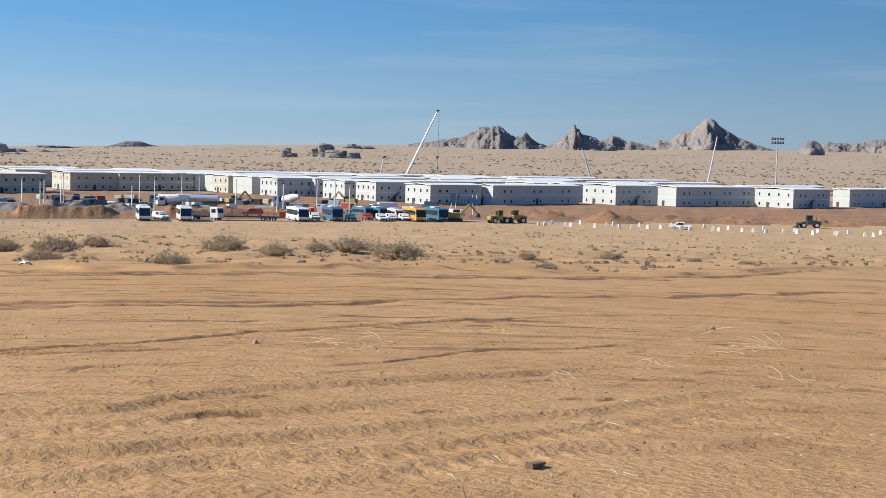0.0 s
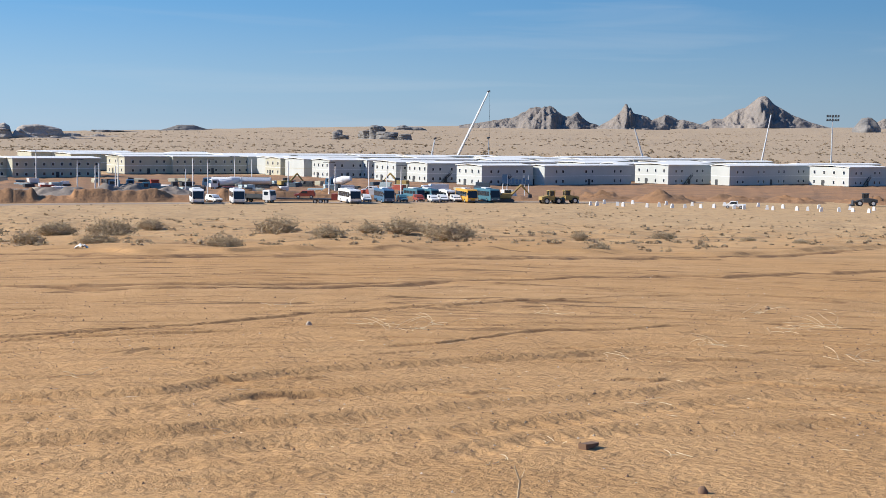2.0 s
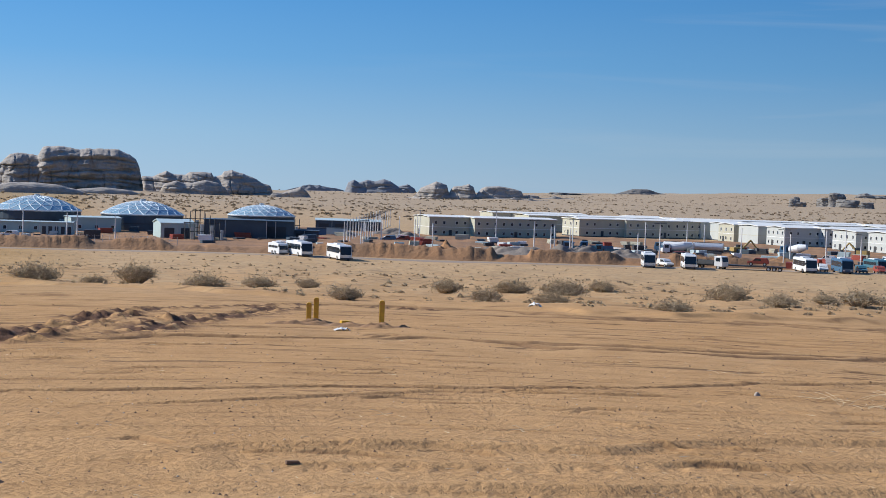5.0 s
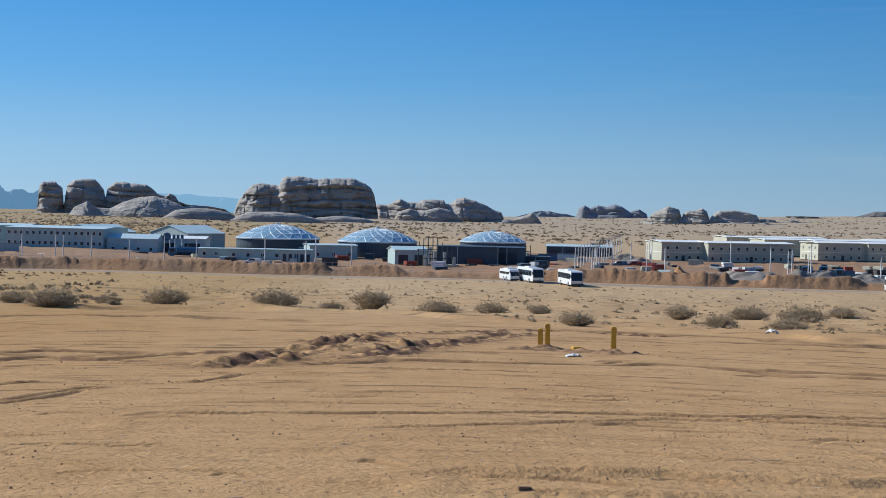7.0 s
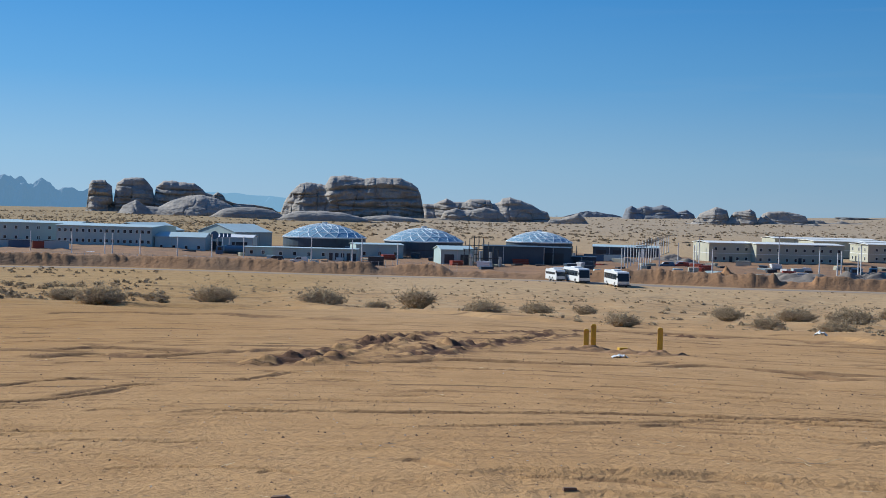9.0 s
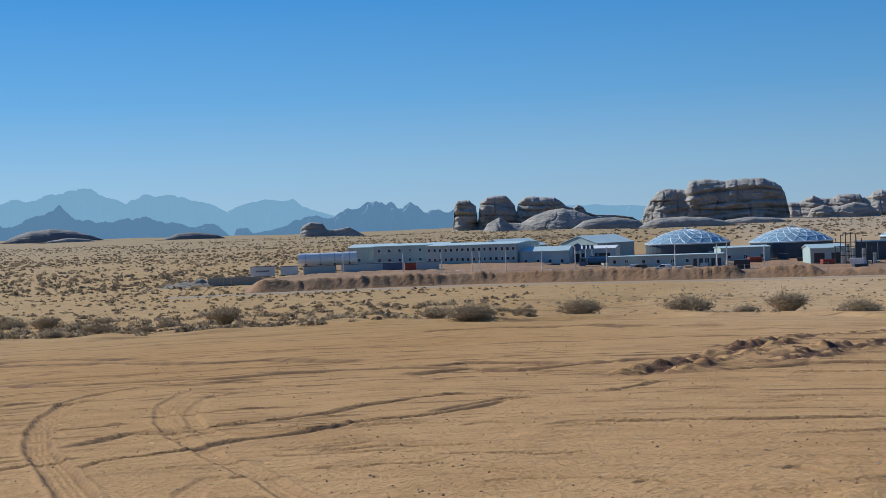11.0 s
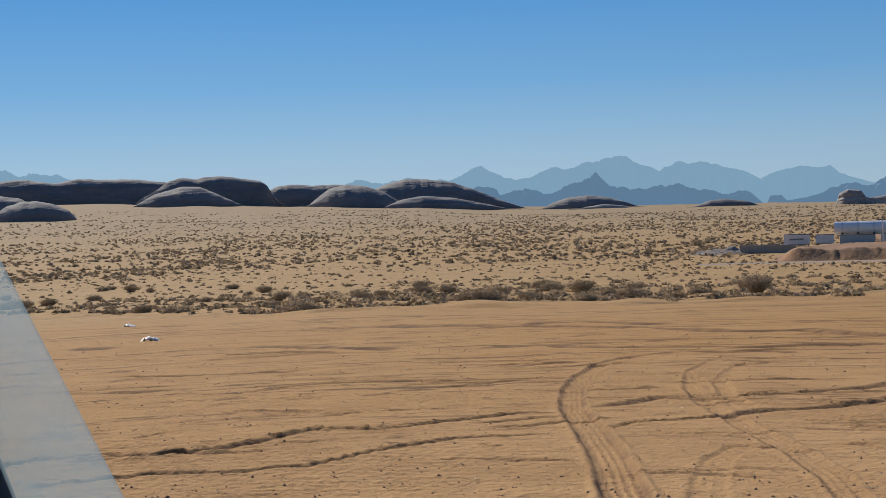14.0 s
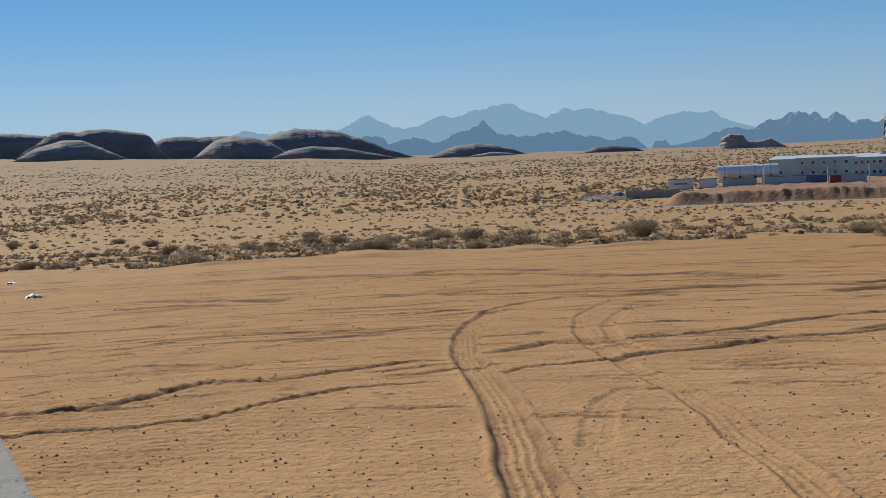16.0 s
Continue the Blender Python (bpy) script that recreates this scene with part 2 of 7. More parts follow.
PANEL = material("grey_white_panel", (0.52, 0.54, 0.51), 0.6, other=(0.45, 0.47, 0.44), scale=0.3, amount=0.6, grain=0.12, grain_scale=2.0)
WHITE = material("white_panel", (0.80, 0.80, 0.78), 0.5, other=(0.70, 0.69, 0.66), scale=0.4, amount=0.5, grain=0.1, grain_scale=3.0)
ROOF = material("white_roof", (0.84, 0.83, 0.77), 0.5, other=(0.66, 0.65, 0.61), scale=0.15, amount=0.6)
TEAL = material("grey_green_cladding", (0.42, 0.52, 0.50), 0.6, other=(0.36, 0.45, 0.44), scale=0.3, amount=0.6, grain=0.1, grain_scale=2.0)
GLASS = material("dark_glass", (0.02, 0.03, 0.04), 0.15, amount=0.2)
STEEL = material("galvanised_steel", (0.55, 0.56, 0.56), 0.45, 0.6, scale=2.0, amount=0.5)
DARK = material("dark_metal", (0.05, 0.055, 0.06), 0.6, scale=1.0, amount=0.6)
TYRE = material("tyre", (0.02, 0.02, 0.02), 0.9)
NAVY = material("dark_blue_cladding", (0.06, 0.09, 0.115), 0.55, other=(0.045, 0.065, 0.085), scale=0.5, amount=0.7)
BLUE = material("blue_paint", (0.06, 0.14, 0.24), 0.4, scale=1.0, amount=0.4)
YELLOW = material("yellow_paint", (0.70, 0.40, 0.03), 0.55, other=(0.5, 0.29, 0.04), scale=9.0, amount=0.7, grain=0.2, grain_scale=60.0)
ORANGE = material("orange_paint", (0.65, 0.33, 0.04), 0.4, scale=1.0, amount=0.3)
RED = material("red_paint", (0.33, 0.06, 0.035), 0.5, scale=1.0, amount=0.5)
TWIG = material("dry_twig", (0.55, 0.435, 0.29), 0.9, other=(0.42, 0.34, 0.22), scale=4.0, amount=0.9, spread=0.5)
LEAF = material("grey_brown_leaf", (0.46, 0.35, 0.22), 0.85, other=(0.34, 0.26, 0.16), scale=3.0, amount=0.9, spread=0.5)
SCRUB = material("scrub", (0.34, 0.255, 0.16), 0.95, other=(0.26, 0.20, 0.125), scale=0.2, amount=1.0, spread=0.6)


def thin_leaf(m, share):
    """Lets part of the light pass through thin dry leaves."""
    nt = m.node_tree
    bsdf, out = nt.nodes["Principled BSDF"], nt.nodes["Material Output"]
    glow, mix = nt.nodes.new("ShaderNodeBsdfTranslucent"), nt.nodes.new("ShaderNodeMixShader")
    nt.links.new(bsdf.inputs["Base Color"].links[0].from_socket, glow.inputs["Color"])
    mix.inputs[0].default_value = share
    nt.links.new(bsdf.outputs[0], mix.inputs[1])
    nt.links.new(glow.outputs[0], mix.inputs[2])
    nt.links.new(mix.outputs[0], out.inputs["Surface"])


thin_leaf(LEAF, 0.5)
thin_leaf(TWIG, 0.3)
thin_leaf(SCRUB, 0.3)
STRAW = material("straw", (0.62, 0.50, 0.32), 0.9, spread=0.5)
STONE = material("stone", (0.45, 0.38, 0.30), 0.9, scale=8.0, amount=0.7, spread=0.5)
ASPHALT = material("gravel_track", (0.25, 0.205, 0.17), 0.95, other=(0.33, 0.24, 0.17), scale=0.3, amount=0.8, grain=0.3, grain_scale=4.0)
CHROME = material("pale_metal", (0.6, 0.61, 0.62), 0.35, 0.4)


# ---- tools ----
def hashed(ix, iy, seed):
    n = (ix.astype(np.int64) * 374761393 + iy.astype(np.int64) * 668265263 + seed * 974711) & 0xFFFFFFFF
    n = ((n ^ (n >> 13)) * 1274126177) & 0xFFFFFFFF
    return ((n ^ (n >> 16)) & 0xFFFF) / 65535.0


def value_noise(x, y, seed=0):
    """Smooth noise from -1 to 1 over arrays."""
    x, y = np.broadcast_arrays(np.asarray(x, float), np.asarray(y, float))
    ix, iy = np.floor(x), np.floor(y)
    u, v = x - ix, y - iy
    u, v = u * u * (3 - 2 * u), v * v * (3 - 2 * v)
    a, b, c, d = (hashed(ix + i, iy + j, seed) for i, j in ((0, 0), (1, 0), (0, 1), (1, 1)))
    return 2 * ((a * (1 - u) + b * u) * (1 - v) + (c * (1 - u) + d * u) * v) - 1


def fractal(x, y, seed=0, octaves=4):
    return sum(value_noise(x * 2**k, y * 2**k, seed + 17 * k) / 2**k for k in range(octaves))


def step(v, lo, hi):
    s = np.clip((v - lo) / (hi - lo), 0, 1)
    return s * s * (3 - 2 * s)


class Shape:
    """Collects faces for one mesh."""

    def __init__(self):
        self.v, self.f = [], []

    def add(self, verts, faces):
        n = len(self.v)
        self.v.extend(verts)
        self.f.extend([tuple(i + n for i in f) for f in faces])
        return self

    def box(self, x0, x1, y0, y1, z0, z1, m=None):
        v = [Vector((x, y, z)) for z in (z0, z1) for y in (y0, y1) for x in (x0, x1)]
        if m:
            v = [m @ p for p in v]
        return self.add(v, [(0, 2, 3, 1), (4, 5, 7, 6), (0, 1, 5, 4), (2, 6, 7, 3), (0, 4, 6, 2), (1, 3, 7, 5)])

    def prism(self, outline, y0, y1, m=None):
        """An outline in x and z, drawn out along y."""
        k = len(outline)
        v = [Vector((x, y, z)) for y in (y0, y1) for x, z in outline]
        if m:
            v = [m @ p for p in v]
        return self.add(v, [tuple(range(k)), tuple(range(2 * k - 1, k - 1, -1))] + [(i, k + i, k + (i + 1) % k, (i + 1) % k) for i in range(k)])

    def tube(self, a, b, ra, rb, k=8):
        a, b = Vector(a), Vector(b)
        q = (b - a).to_track_quat("Z", "Y")
        v = [p + q @ Vector((math.cos(6.28319 * i / k) * r, math.sin(6.28319 * i / k) * r, 0)) for p, r in ((a, ra), (b, rb)) for i in range(k)]
        return self.add(v, [(i, (i + 1) % k, k + (i + 1) % k, k + i) for i in range(k)] + [tuple(range(k - 1, -1, -1)), tuple(range(k, 2 * k))])

    def mesh(self, name, mat, smooth=False):
        me = bpy.data.meshes.new(name)
        me.from_pydata([tuple(p) for p in self.v], [], self.f)
        me.materials.append(mat)
        if smooth:
            me.polygons.foreach_set("use_smooth", [True] * len(me.polygons))
        me.update()
        return me


def part(name, shape, mat, parent=None, label="", m=None, smooth=False, bevel=0.0):
    ob = new(name, shape if isinstance(shape, bpy.types.Mesh) else shape.mesh(name, mat, smooth))
    ob.parent = parent
    if m:
        ob.matrix_basis = m
    if label:
        tagged(ob, label)
    if bevel:
        mod = ob.modifiers.new("bevel", "BEVEL")
        mod.width, mod.segments, mod.limit_method = bevel, 2, "ANGLE"
    return ob


def thing(name, m, label, category, group="", kind=""):
    ob = new(name)
    ob.matrix_basis = m
    return tagged(ob, label, category, group, kind)


# ---- the lie of the land: bearings in degrees to the right of north, distances in metres ----
FALL = ((0, 1.6), (9, 2.05), (19, 2.75), (47, 4.7), (110, 8.5), (277, 15.8), (316, 16), (8000, 16))
RIM = ((-180, 0.3), (-60, 0.75), (-47, 0.45), (-41, 0.1), (-31, -0.25), (-20, -0.45), (-10, -0.5), (0, -0.42), (10, -0.3), (20, -0.05), (30, 0.3), (50, 0.52), (180, 0.3))
BERM = ((-60, 328), (-21.5, 326), (-11.5, 323), (-2.5, 306), (4.6, 304), (15, 296), (20.7, 303), (30, 322), (40, 345), (60, 400))


def fall(r):
    """How far the ground lies below the eye, smoothed between the table's points."""
    lr = np.log(np.maximum(r, 0.5))
    return sum(np.interp(np.exp(lr + d), *np.array(FALL, float).T) for d in (-0.2, -0.1, 0, 0.1, 0.2)) / 5


def rim(b):
    return sum(np.interp(b + d, *np.array(RIM, float).T) for d in (-4, -2, 0, 2, 4)) / 5


def base_ground(x, y):
    r, b = np.hypot(x, y), np.degrees(np.arctan2(x, y))
    z = -fall(r)
    s = step(r, 600, 3500 - 1600 * (1 - step(b, -36, -30)))
    z = z + (np.minimum(r, 4700) * np.tan(np.radians(rim(b))) + 16) * s
    wide = fractal(x / 130, y / 130, 3, 3) * 2.2 * step(r, 620, 1600)
    mid = fractal(x / 31, y / 31, 5, 3) * 0.35 * step(r, 30, 110) * (1 - step(r, 270, 300) * (1 - step(r, 600, 800)))
    return EYE + z + wide + mid


def at(b, r, lift=0.0):
    x, y = r * math.sin(radians(b)), r * math.cos(radians(b))
    return x, y, float(base_ground(np.array(x), np.array(y))) + lift


def stand(b, r, turn=0.0, lift=0.0):
    """A pose on the ground at that bearing and distance, facing the road (turn 0), z up."""
    x, y, z = at(b, r, lift)
    return pose(x, y, z, 0, 0, turn - b)


# ---- ground ----
# wheel marks: kind, half width, depth, then a line of bearing and distance
MARKS = []


def mark(kind, w, depth, *line):
    """Far marks are those of heavier wheels: wider."""
    far = sum(q for _, q in line) / len(line)
    MARKS.append((kind, max(w, (0.009 if far > 28 else 0.005) * far) if kind == "scarp" else w, depth, line))


# two fresh tyre tracks that swing off the strip
mark("fresh", 0.165, 0.036, (-26.3, 7.2), (-26.9, 8.3), (-27.4, 10), (-27.7, 11.3), (-28.2, 13), (-28.8, 14.9), (-29.3, 17.2), (-29.4, 20.5), (-28.9, 24.8), (-28.1, 28.8), (-27, 31.8), (-25, 34))
mark("worn", 0.12, 0.02, (-13, 6.9), (-15.4, 8.1), (-18.1, 9.8), (-18.9, 10.9), (-20.2, 12.4), (-21.5, 13.8), (-23, 16), (-24.1, 18.6), (-24.5, 22.1), (-24.3, 26.3), (-23.4, 29.5), (-22, 32))
mark("faint", 0.12, 0.02, (-21.8, 17), (-22.9, 19.2), (-23.3, 22.5), (-22.8, 26.5), (-21.6, 29.4))
mark("faint", 0.13, 0.014, (-24, 9.4), (-23.9, 10.6), (-23.4, 11.9), (-22.4, 12.9))
# broken crust along old ruts
mark("scarp", 0.085, 0.055, (-54, 13.6), (-51.6, 14.4), (-49, 14.4), (-47.2, 13.9), (-44.6, 14.1), (-42.1, 14.9), (-39.9, 15.9), (-37.8, 15.5), (-34.9, 16.1), (-32.6, 16.6), (-30.1, 17.3))
mark("scarp", 0.07, 0.045, (-54, 11.8), (-49, 12.2), (-46.7, 12.4), (-43.3, 12.1), (-40.7, 12.2), (-37.4, 13.3), (-34.3, 14), (-31.6, 14.2), (-29.5, 14.4))
mark("scarp", 0.07, 0.05, (-28.1, 14.6), (-26.9, 15.2), (-25.5, 15.4), (-23.3, 15.8), (-21.4, 16.7), (-20.2, 16.9), (-17.6, 17.9), (-16.2, 18.9), (-13.8, 19.3), (-11.7, 20.4), (-10.3, 21.8), (-8.4, 22.8))
mark("scarp", 0.08, 0.05, (-28.8, 17.4), (-27.5, 17.9), (-25.7, 19.1), (-23.2, 19), (-20.9, 19.5), (-18.1, 20.5), (-15.7, 22.2), (-13.8, 23.6), (-11.3, 24.4))
mark("scarp", 0.13, 0.06, (-33.4, 41), (-30.1, 40.6), (-27.8, 37), (-24.3, 37.2), (-21.6, 36), (-17.3, 37.5), (-14.3, 37.3), (-11, 36.6))
mark("scarp", 0.13, 0.06, (-43.8, 50.9), (-42.4, 49.2), (-39.6, 44.6), (-36.5, 43))
mark("scarp", 0.15, 0.06, (-44.3, 43.2), (-42.6, 42.5), (-39.6, 40.7))
mark("scarp", 0.18, 0.07, (-38.3, 71.7), (-35.5, 66.7), (-32.4, 63.5), (-29.6, 61.4), (-26.3, 56.8), (-23.3, 51.2), (-19.9, 51.1), (-16.2, 45.1))
mark("scarp", 0.16, 0.06, (-40.5, 71), (-36.2, 69.8), (-31.6, 65.2), (-28.9, 68.9), (-25.6, 62))
mark("scarp", 0.14, 0.07, (-50.4, 61.7), (-48, 59.6))
mark("scarp", 0.12, 0.06, (-49.1, 36.2), (-47.3, 33.9))
mark("scarp", 0.13, 0.06, (-14.3, 32.7), (-11.7, 34.4), (-9.6, 33), (-7, 34.9), (-4.3, 38.3), (-1.9, 37.9))
mark("scarp", 0.13, 0.06, (-13.7, 37.9), (-11.7, 39.6), (-8.7, 38.5), (-6, 35.9), (-3.8, 37.3))
mark("scarp", 0.06, 0.045, (-13.6, 19.8), (-11, 21.6), (-9.7, 22.5), (-8.4, 23))
mark("scarp", 0.09, 0.06, (-13.7, 24), (-12.6, 24.2), (-11.5, 24.8))
mark("scarp", 0.08, 0.05, (-6.3, 23.8), (-4.9, 25), (-3.2, 26.9))
mark("scarp", 0.25, 0.1, (-13.7, 84), (-10.4, 86), (-7, 85), (-4.3, 81.4), (-1.2, 75.8))
mark("scarp", 0.1, 0.05, (-1.4, 30.6), (2.3, 33.1), (7.1, 32.9), (10.9, 34), (13.6, 35.8), (17.9, 34.3), (21.4, 34.4), (26.1, 35.1), (30.6, 37.2), (34.3, 39.4))
mark("scarp", 0.1, 0.05, (16.4, 34.7), (19.1, 32.6), (23.4, 32.4), (28.4, 33.6), (33, 37.2), (37, 40.5), (39.9, 44.9), (42.5, 48.7), (44.9, 48.9), (47.2, 53.1), (50.1, 60.8), (53, 66))
mark("scarp", 0.07, 0.045, (-8.1, 17.2), (-2.8, 17.4), (3.8, 17.5), (9.1, 18.1), (15.5, 18.7), (18.4, 19.2), (22.2, 20.2), (24.7, 21.4), (28, 23.2), (33, 25.4), (38.3, 29.2), (42.6, 32.6), (47, 37))
mark("scarp", 0.06, 0.035, (0.5, 15.5), (4.8, 15.9), (9.5, 16.8), (14.2, 18), (19.4, 18.4), (25, 19.2))
mark("scarp", 0.09, 0.04, (29.5, 16.4), (33.1, 17.1), (37.1, 19.8), (41, 20.8), (43.5, 22.3))
mark("scarp", 0.22, 0.1, (9.2, 69.5), (12.2, 74), (15, 72.5), (18.6, 66.6), (21, 64.5), (27.2, 68.5), (33, 67.5), (39.4, 74.5), (45, 88), (51, 106))
mark("scarp", 0.2, 0.09, (15, 62.5), (21, 62), (27.2, 64.5), (33, 64.5), (39, 69.5), (45, 80))
# dark damp earth churned up beside the posts
mark("churn", 0.26, 0.14, (-5.2, 28.2), (-3.5, 32), (-1.7, 37.1), (-0.5, 41.7), (1.1, 53.7), (2.8, 59.1), (4.7, 64.1), (7, 68.7), (8.6, 70.8), (12, 71.5), (15.5, 68))
mark("churn", 0.24, 0.14, (-0.3, 32.5), (1.9, 35.4), (2.8, 42.1), (4.2, 46.9), (5.4, 52.5), (7.1, 61.2), (8.5, 66.5))
mark("churn", 0.3, 0.13, (-0.9, 43.6), (0.4, 50.7), (2.3, 50.5), (3.7, 47.7))
mark("churn", 0.2, 0.12, (0.2, 46.5), (1.6, 45.5), (3, 44.5))
# soft worn ruts with the scallops of a deep tread
mark("tread", 0.26, 0.055, (-1, 10.6), (2.5, 11.1), (6, 11.6), (10.7, 11.7), (14.9, 11.9), (21.6, 12), (24.1, 12.7), (27.2, 13.5), (33.1, 14.4), (37.6, 15.4), (42.6, 17.2), (46, 18.6))
mark("tread", 0.26, 0.05, (2.3, 10.1), (7.3, 10.3), (14.9, 10.5), (19.4, 10.7), (25.7, 11.4), (30.5, 11.9), (36, 13))
mark("tread", 0.24, 0.055, (0.9, 9.4), (8.7, 9.2), (15.8, 9.3), (21.6, 9.5), (25.7, 9.9), (33.1, 10.7), (36.3, 11.2), (42.1, 12.3), (45.8, 13.9), (51.2, 16.4))
mark("tread", 0.24, 0.055, (7.3, 8.5), (14.9, 8.3), (19.7, 8.5), (25.7, 9), (33.1, 9.45), (38, 10.2), (41.8, 11.1), (44.3, 11.6), (47.3, 12.6), (51.2, 14))
mark("tread", 0.22, 0.045, (10, 7.8), (17.1, 7.7), (27.3, 7.9), (33.1, 8.5), (38, 9.4), (42.7, 10), (47.4, 10.5), (53, 12))
# short broken edges of older marks all over the strip, most of them along the road
rng = random.Random(12)
for _ in range(460):
    b0, span, r0, tilt = rng.uniform(-56, 52), rng.uniform(1.5, 10), 11 * 8 ** rng.random(), rng.uniform(-0.035, 0.045)
    mark("edge", 0.0048 * r0 * rng.uniform(0.6, 1.2), rng.uniform(0.015, 0.04), *[(b0 + k * span / 3, r0 * (1 + tilt * k / 3 + 0.012 * math.sin(k * 1.9 + r0))) for k in range(4)])
# where the graded strip along the road ends
EDGE = ((-60, 190), (-51, 163), (-40, 110), (-30, 102), (-17, 112), (-4, 114), (9, 90), (16, 75), (24, 71), (34, 84), (45, 92), (53, 114), (60, 120))


def nearest_on(line, xs, ys):
    """Signed distance from a line of bearings and distances (positive to its right), the way along it, and its length."""
    px = np.array([q * math.sin(radians(p)) for p, q in line])
    py = np.array([q * math.cos(radians(p)) for p, q in line])
    best, along, run = np.full(xs.shape, 9.0), np.zeros(xs.shape), 0.0
    for i in range(len(px) - 1):
        ex, ey = px[i + 1] - px[i], py[i + 1] - py[i]
        n = math.hypot(ex, ey)
        t = np.clip(((xs - px[i]) * ex + (ys - py[i]) * ey) / n**2, 0, 1)
        qx, qy = xs - px[i] - t * ex, ys - py[i] - t * ey
        d = np.hypot(qx, qy) * np.sign(qx * ey - qy * ex + 1e-9)
        m = np.abs(d) < np.abs(best)
        best, along = np.where(m, d, best), np.where(m, run + t * n, along)
        run += n
    return best, along, run


def relief(x, y, r, b, mud_and_shade=None, loose=None):
    near = 1 - step(r, 70, 130)
    z = 0.05 * fractal(x / 3.1, y / 3.1, 11, 3) * near * (0.2 + 0.8 * step(r, 12, 40))
    z += 0.004 * fractal(x / 0.3, y / 0.3, 21, 3) * (1 - step(r, 25, 50))
    # the strip of the road is smoother than the land beyond its low edge
    edge = np.interp(b, *np.array(EDGE, float).T) + 1.5 * value_noise(b / 1.7, b * 0, 72)
    z += 0.2 * (step(r, edge - 0.7, edge + 0.7) - 0.8 * step(r, edge + 2, edge + 22)) * (1 + 0.7 * value_noise(b / 2.2, b * 0, 71))
    z += (0.3 * fractal(x / 9, y / 9, 73, 3) + 0.12 * value_noise(x / 2.5, y / 2.5, 74)) * step(r, edge, edge + 15) * (1 - step(r, 240, 275))
    clear = np.ones(x.shape)
    for k, (kind, w, depth, line) in enumerate(MARKS):
        lo, hi = min(q for _, q in line) - 1.5, max(q for _, q in line) + 1.5
        sel = (r > lo) & (r < hi) & (b > min(p for p, _ in line) - 4) & (b < max(p for p, _ in line) + 4)
        if not sel.any():
            continue
        xs, ys, rs = x[sel], y[sel], r[sel]
        d, al, run = nearest_on(line, xs, ys)
        seed = 200 + k
        fade = step(np.minimum(al, run - al), 0, min(3.0 if kind != "scarp" else 0.8, run / 4))
        if kind in ("scarp", "edge"):
            # a small step in the crust: steep and dark on one side, soft on the other, broken and of uneven width
            d = d + w * (0.9 * value_noise(al / 2.1, al * 0, seed) + 0.2 * value_noise(al / 0.5, al * 0, seed + 1))
            live = fade * step(value_noise(al / (0.12 * lo + 1.5), al * 0 + 3, seed), *((-1.0, -0.35) if kind == "edge" else (-1.9, -0.8)))
            wv = w * (0.55 + 0.5 * (1 + value_noise(al / 1.2, al * 0 + 7, seed)))
            a = d / wv
            z[sel] += (0.85 if lo < 25 else 1.2) * depth * live * (0.7 * np.exp(-(((a + 1.1) / 0.8) ** 2)) - np.exp(-((a / 0.75) ** 2)) + 0.25 * np.exp(-(((a - 1.9) / 1.1) ** 2)))
            # painted dark: damp sand and the shade along the step
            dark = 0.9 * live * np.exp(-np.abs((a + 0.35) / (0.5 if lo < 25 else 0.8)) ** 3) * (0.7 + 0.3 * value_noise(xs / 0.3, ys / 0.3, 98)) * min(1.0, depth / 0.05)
        elif kind == "churn":
            d = d + 0.15 * value_noise(al / 1.3, al * 0, seed)
            clods = np.maximum(0, fractal(xs / 0.4, ys / 0.5, 93, 3))
            band = 1 - step(np.abs(d), 0.5, 1.5)
            z[sel] += fade * (0.11 * clods * band - 0.5 * depth * np.exp(-((d / w) ** 2)) + 0.25 * depth * np.exp(-(((np.abs(d) - 2 * w) / 0.16) ** 2)))
            dark = fade * band * step(0.7 * value_noise(xs / 1.4, ys / 1.4, 95) + value_noise(xs / 0.3, ys / 0.5, 96) + 0.8 * np.exp(-((d / 0.3) ** 2)), -0.25, 0.3)
        elif kind == "tread":
            # a worn rut: a soft crest, a hollow and crescents pressed by the tread
            d = d + 0.07 * value_noise(al / 2.4, al * 0, seed) + 0.02 * value_noise(xs / 0.4, ys / 0.4, seed)
            live = fade * (0.6 + 0.3 * value_noise(al / 3.5, al * 0 + 3, seed))
            z[sel] += depth * live * (0.9 * np.exp(-(((d + 0.26) / 0.13) ** 2)) - np.exp(-((d / 0.2) ** 2)) + 0.35 * np.exp(-(((d - 0.34) / 0.14) ** 2)))
            phase = al / (0.3 + 0.03 * math.sin(k)) * 6.28319 + 5.5 * d + 1.2 * value_noise(al / 0.9, al * 0 + 5, seed)
            lug = np.maximum(0, np.sin(phase)) ** 0.6 * np.exp(-(((d - 0.02) / 0.15) ** 2)) * step(value_noise(al / 2.2, al * 0 + 9, seed), -0.5, 0.3)
            z[sel] += 0.019 * lug * fade
            # shade below the crest, put into the colour
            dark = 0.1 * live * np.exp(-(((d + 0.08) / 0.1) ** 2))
        else:
            d = d + 0.02 * value_noise(al / 0.8, al * 0, seed)
            a = np.abs(d) / w
            firm = {"fresh": 1.0, "worn": 0.55, "faint": 0.2}[kind]
            rough = 0.9 + 0.35 * value_noise(al / 1.4, al * 0, seed)
            z[sel] += depth * rough * (-(1 - step(a, 0.85, 1.1)) + 0.45 * np.exp(-(((a - 1.3) / 0.2) ** 2)) + 0.3 * np.maximum(0, value_noise(xs / 0.13, ys / 0.13, seed)) * np.exp(-(((a - 1.4) / 0.4) ** 2)))
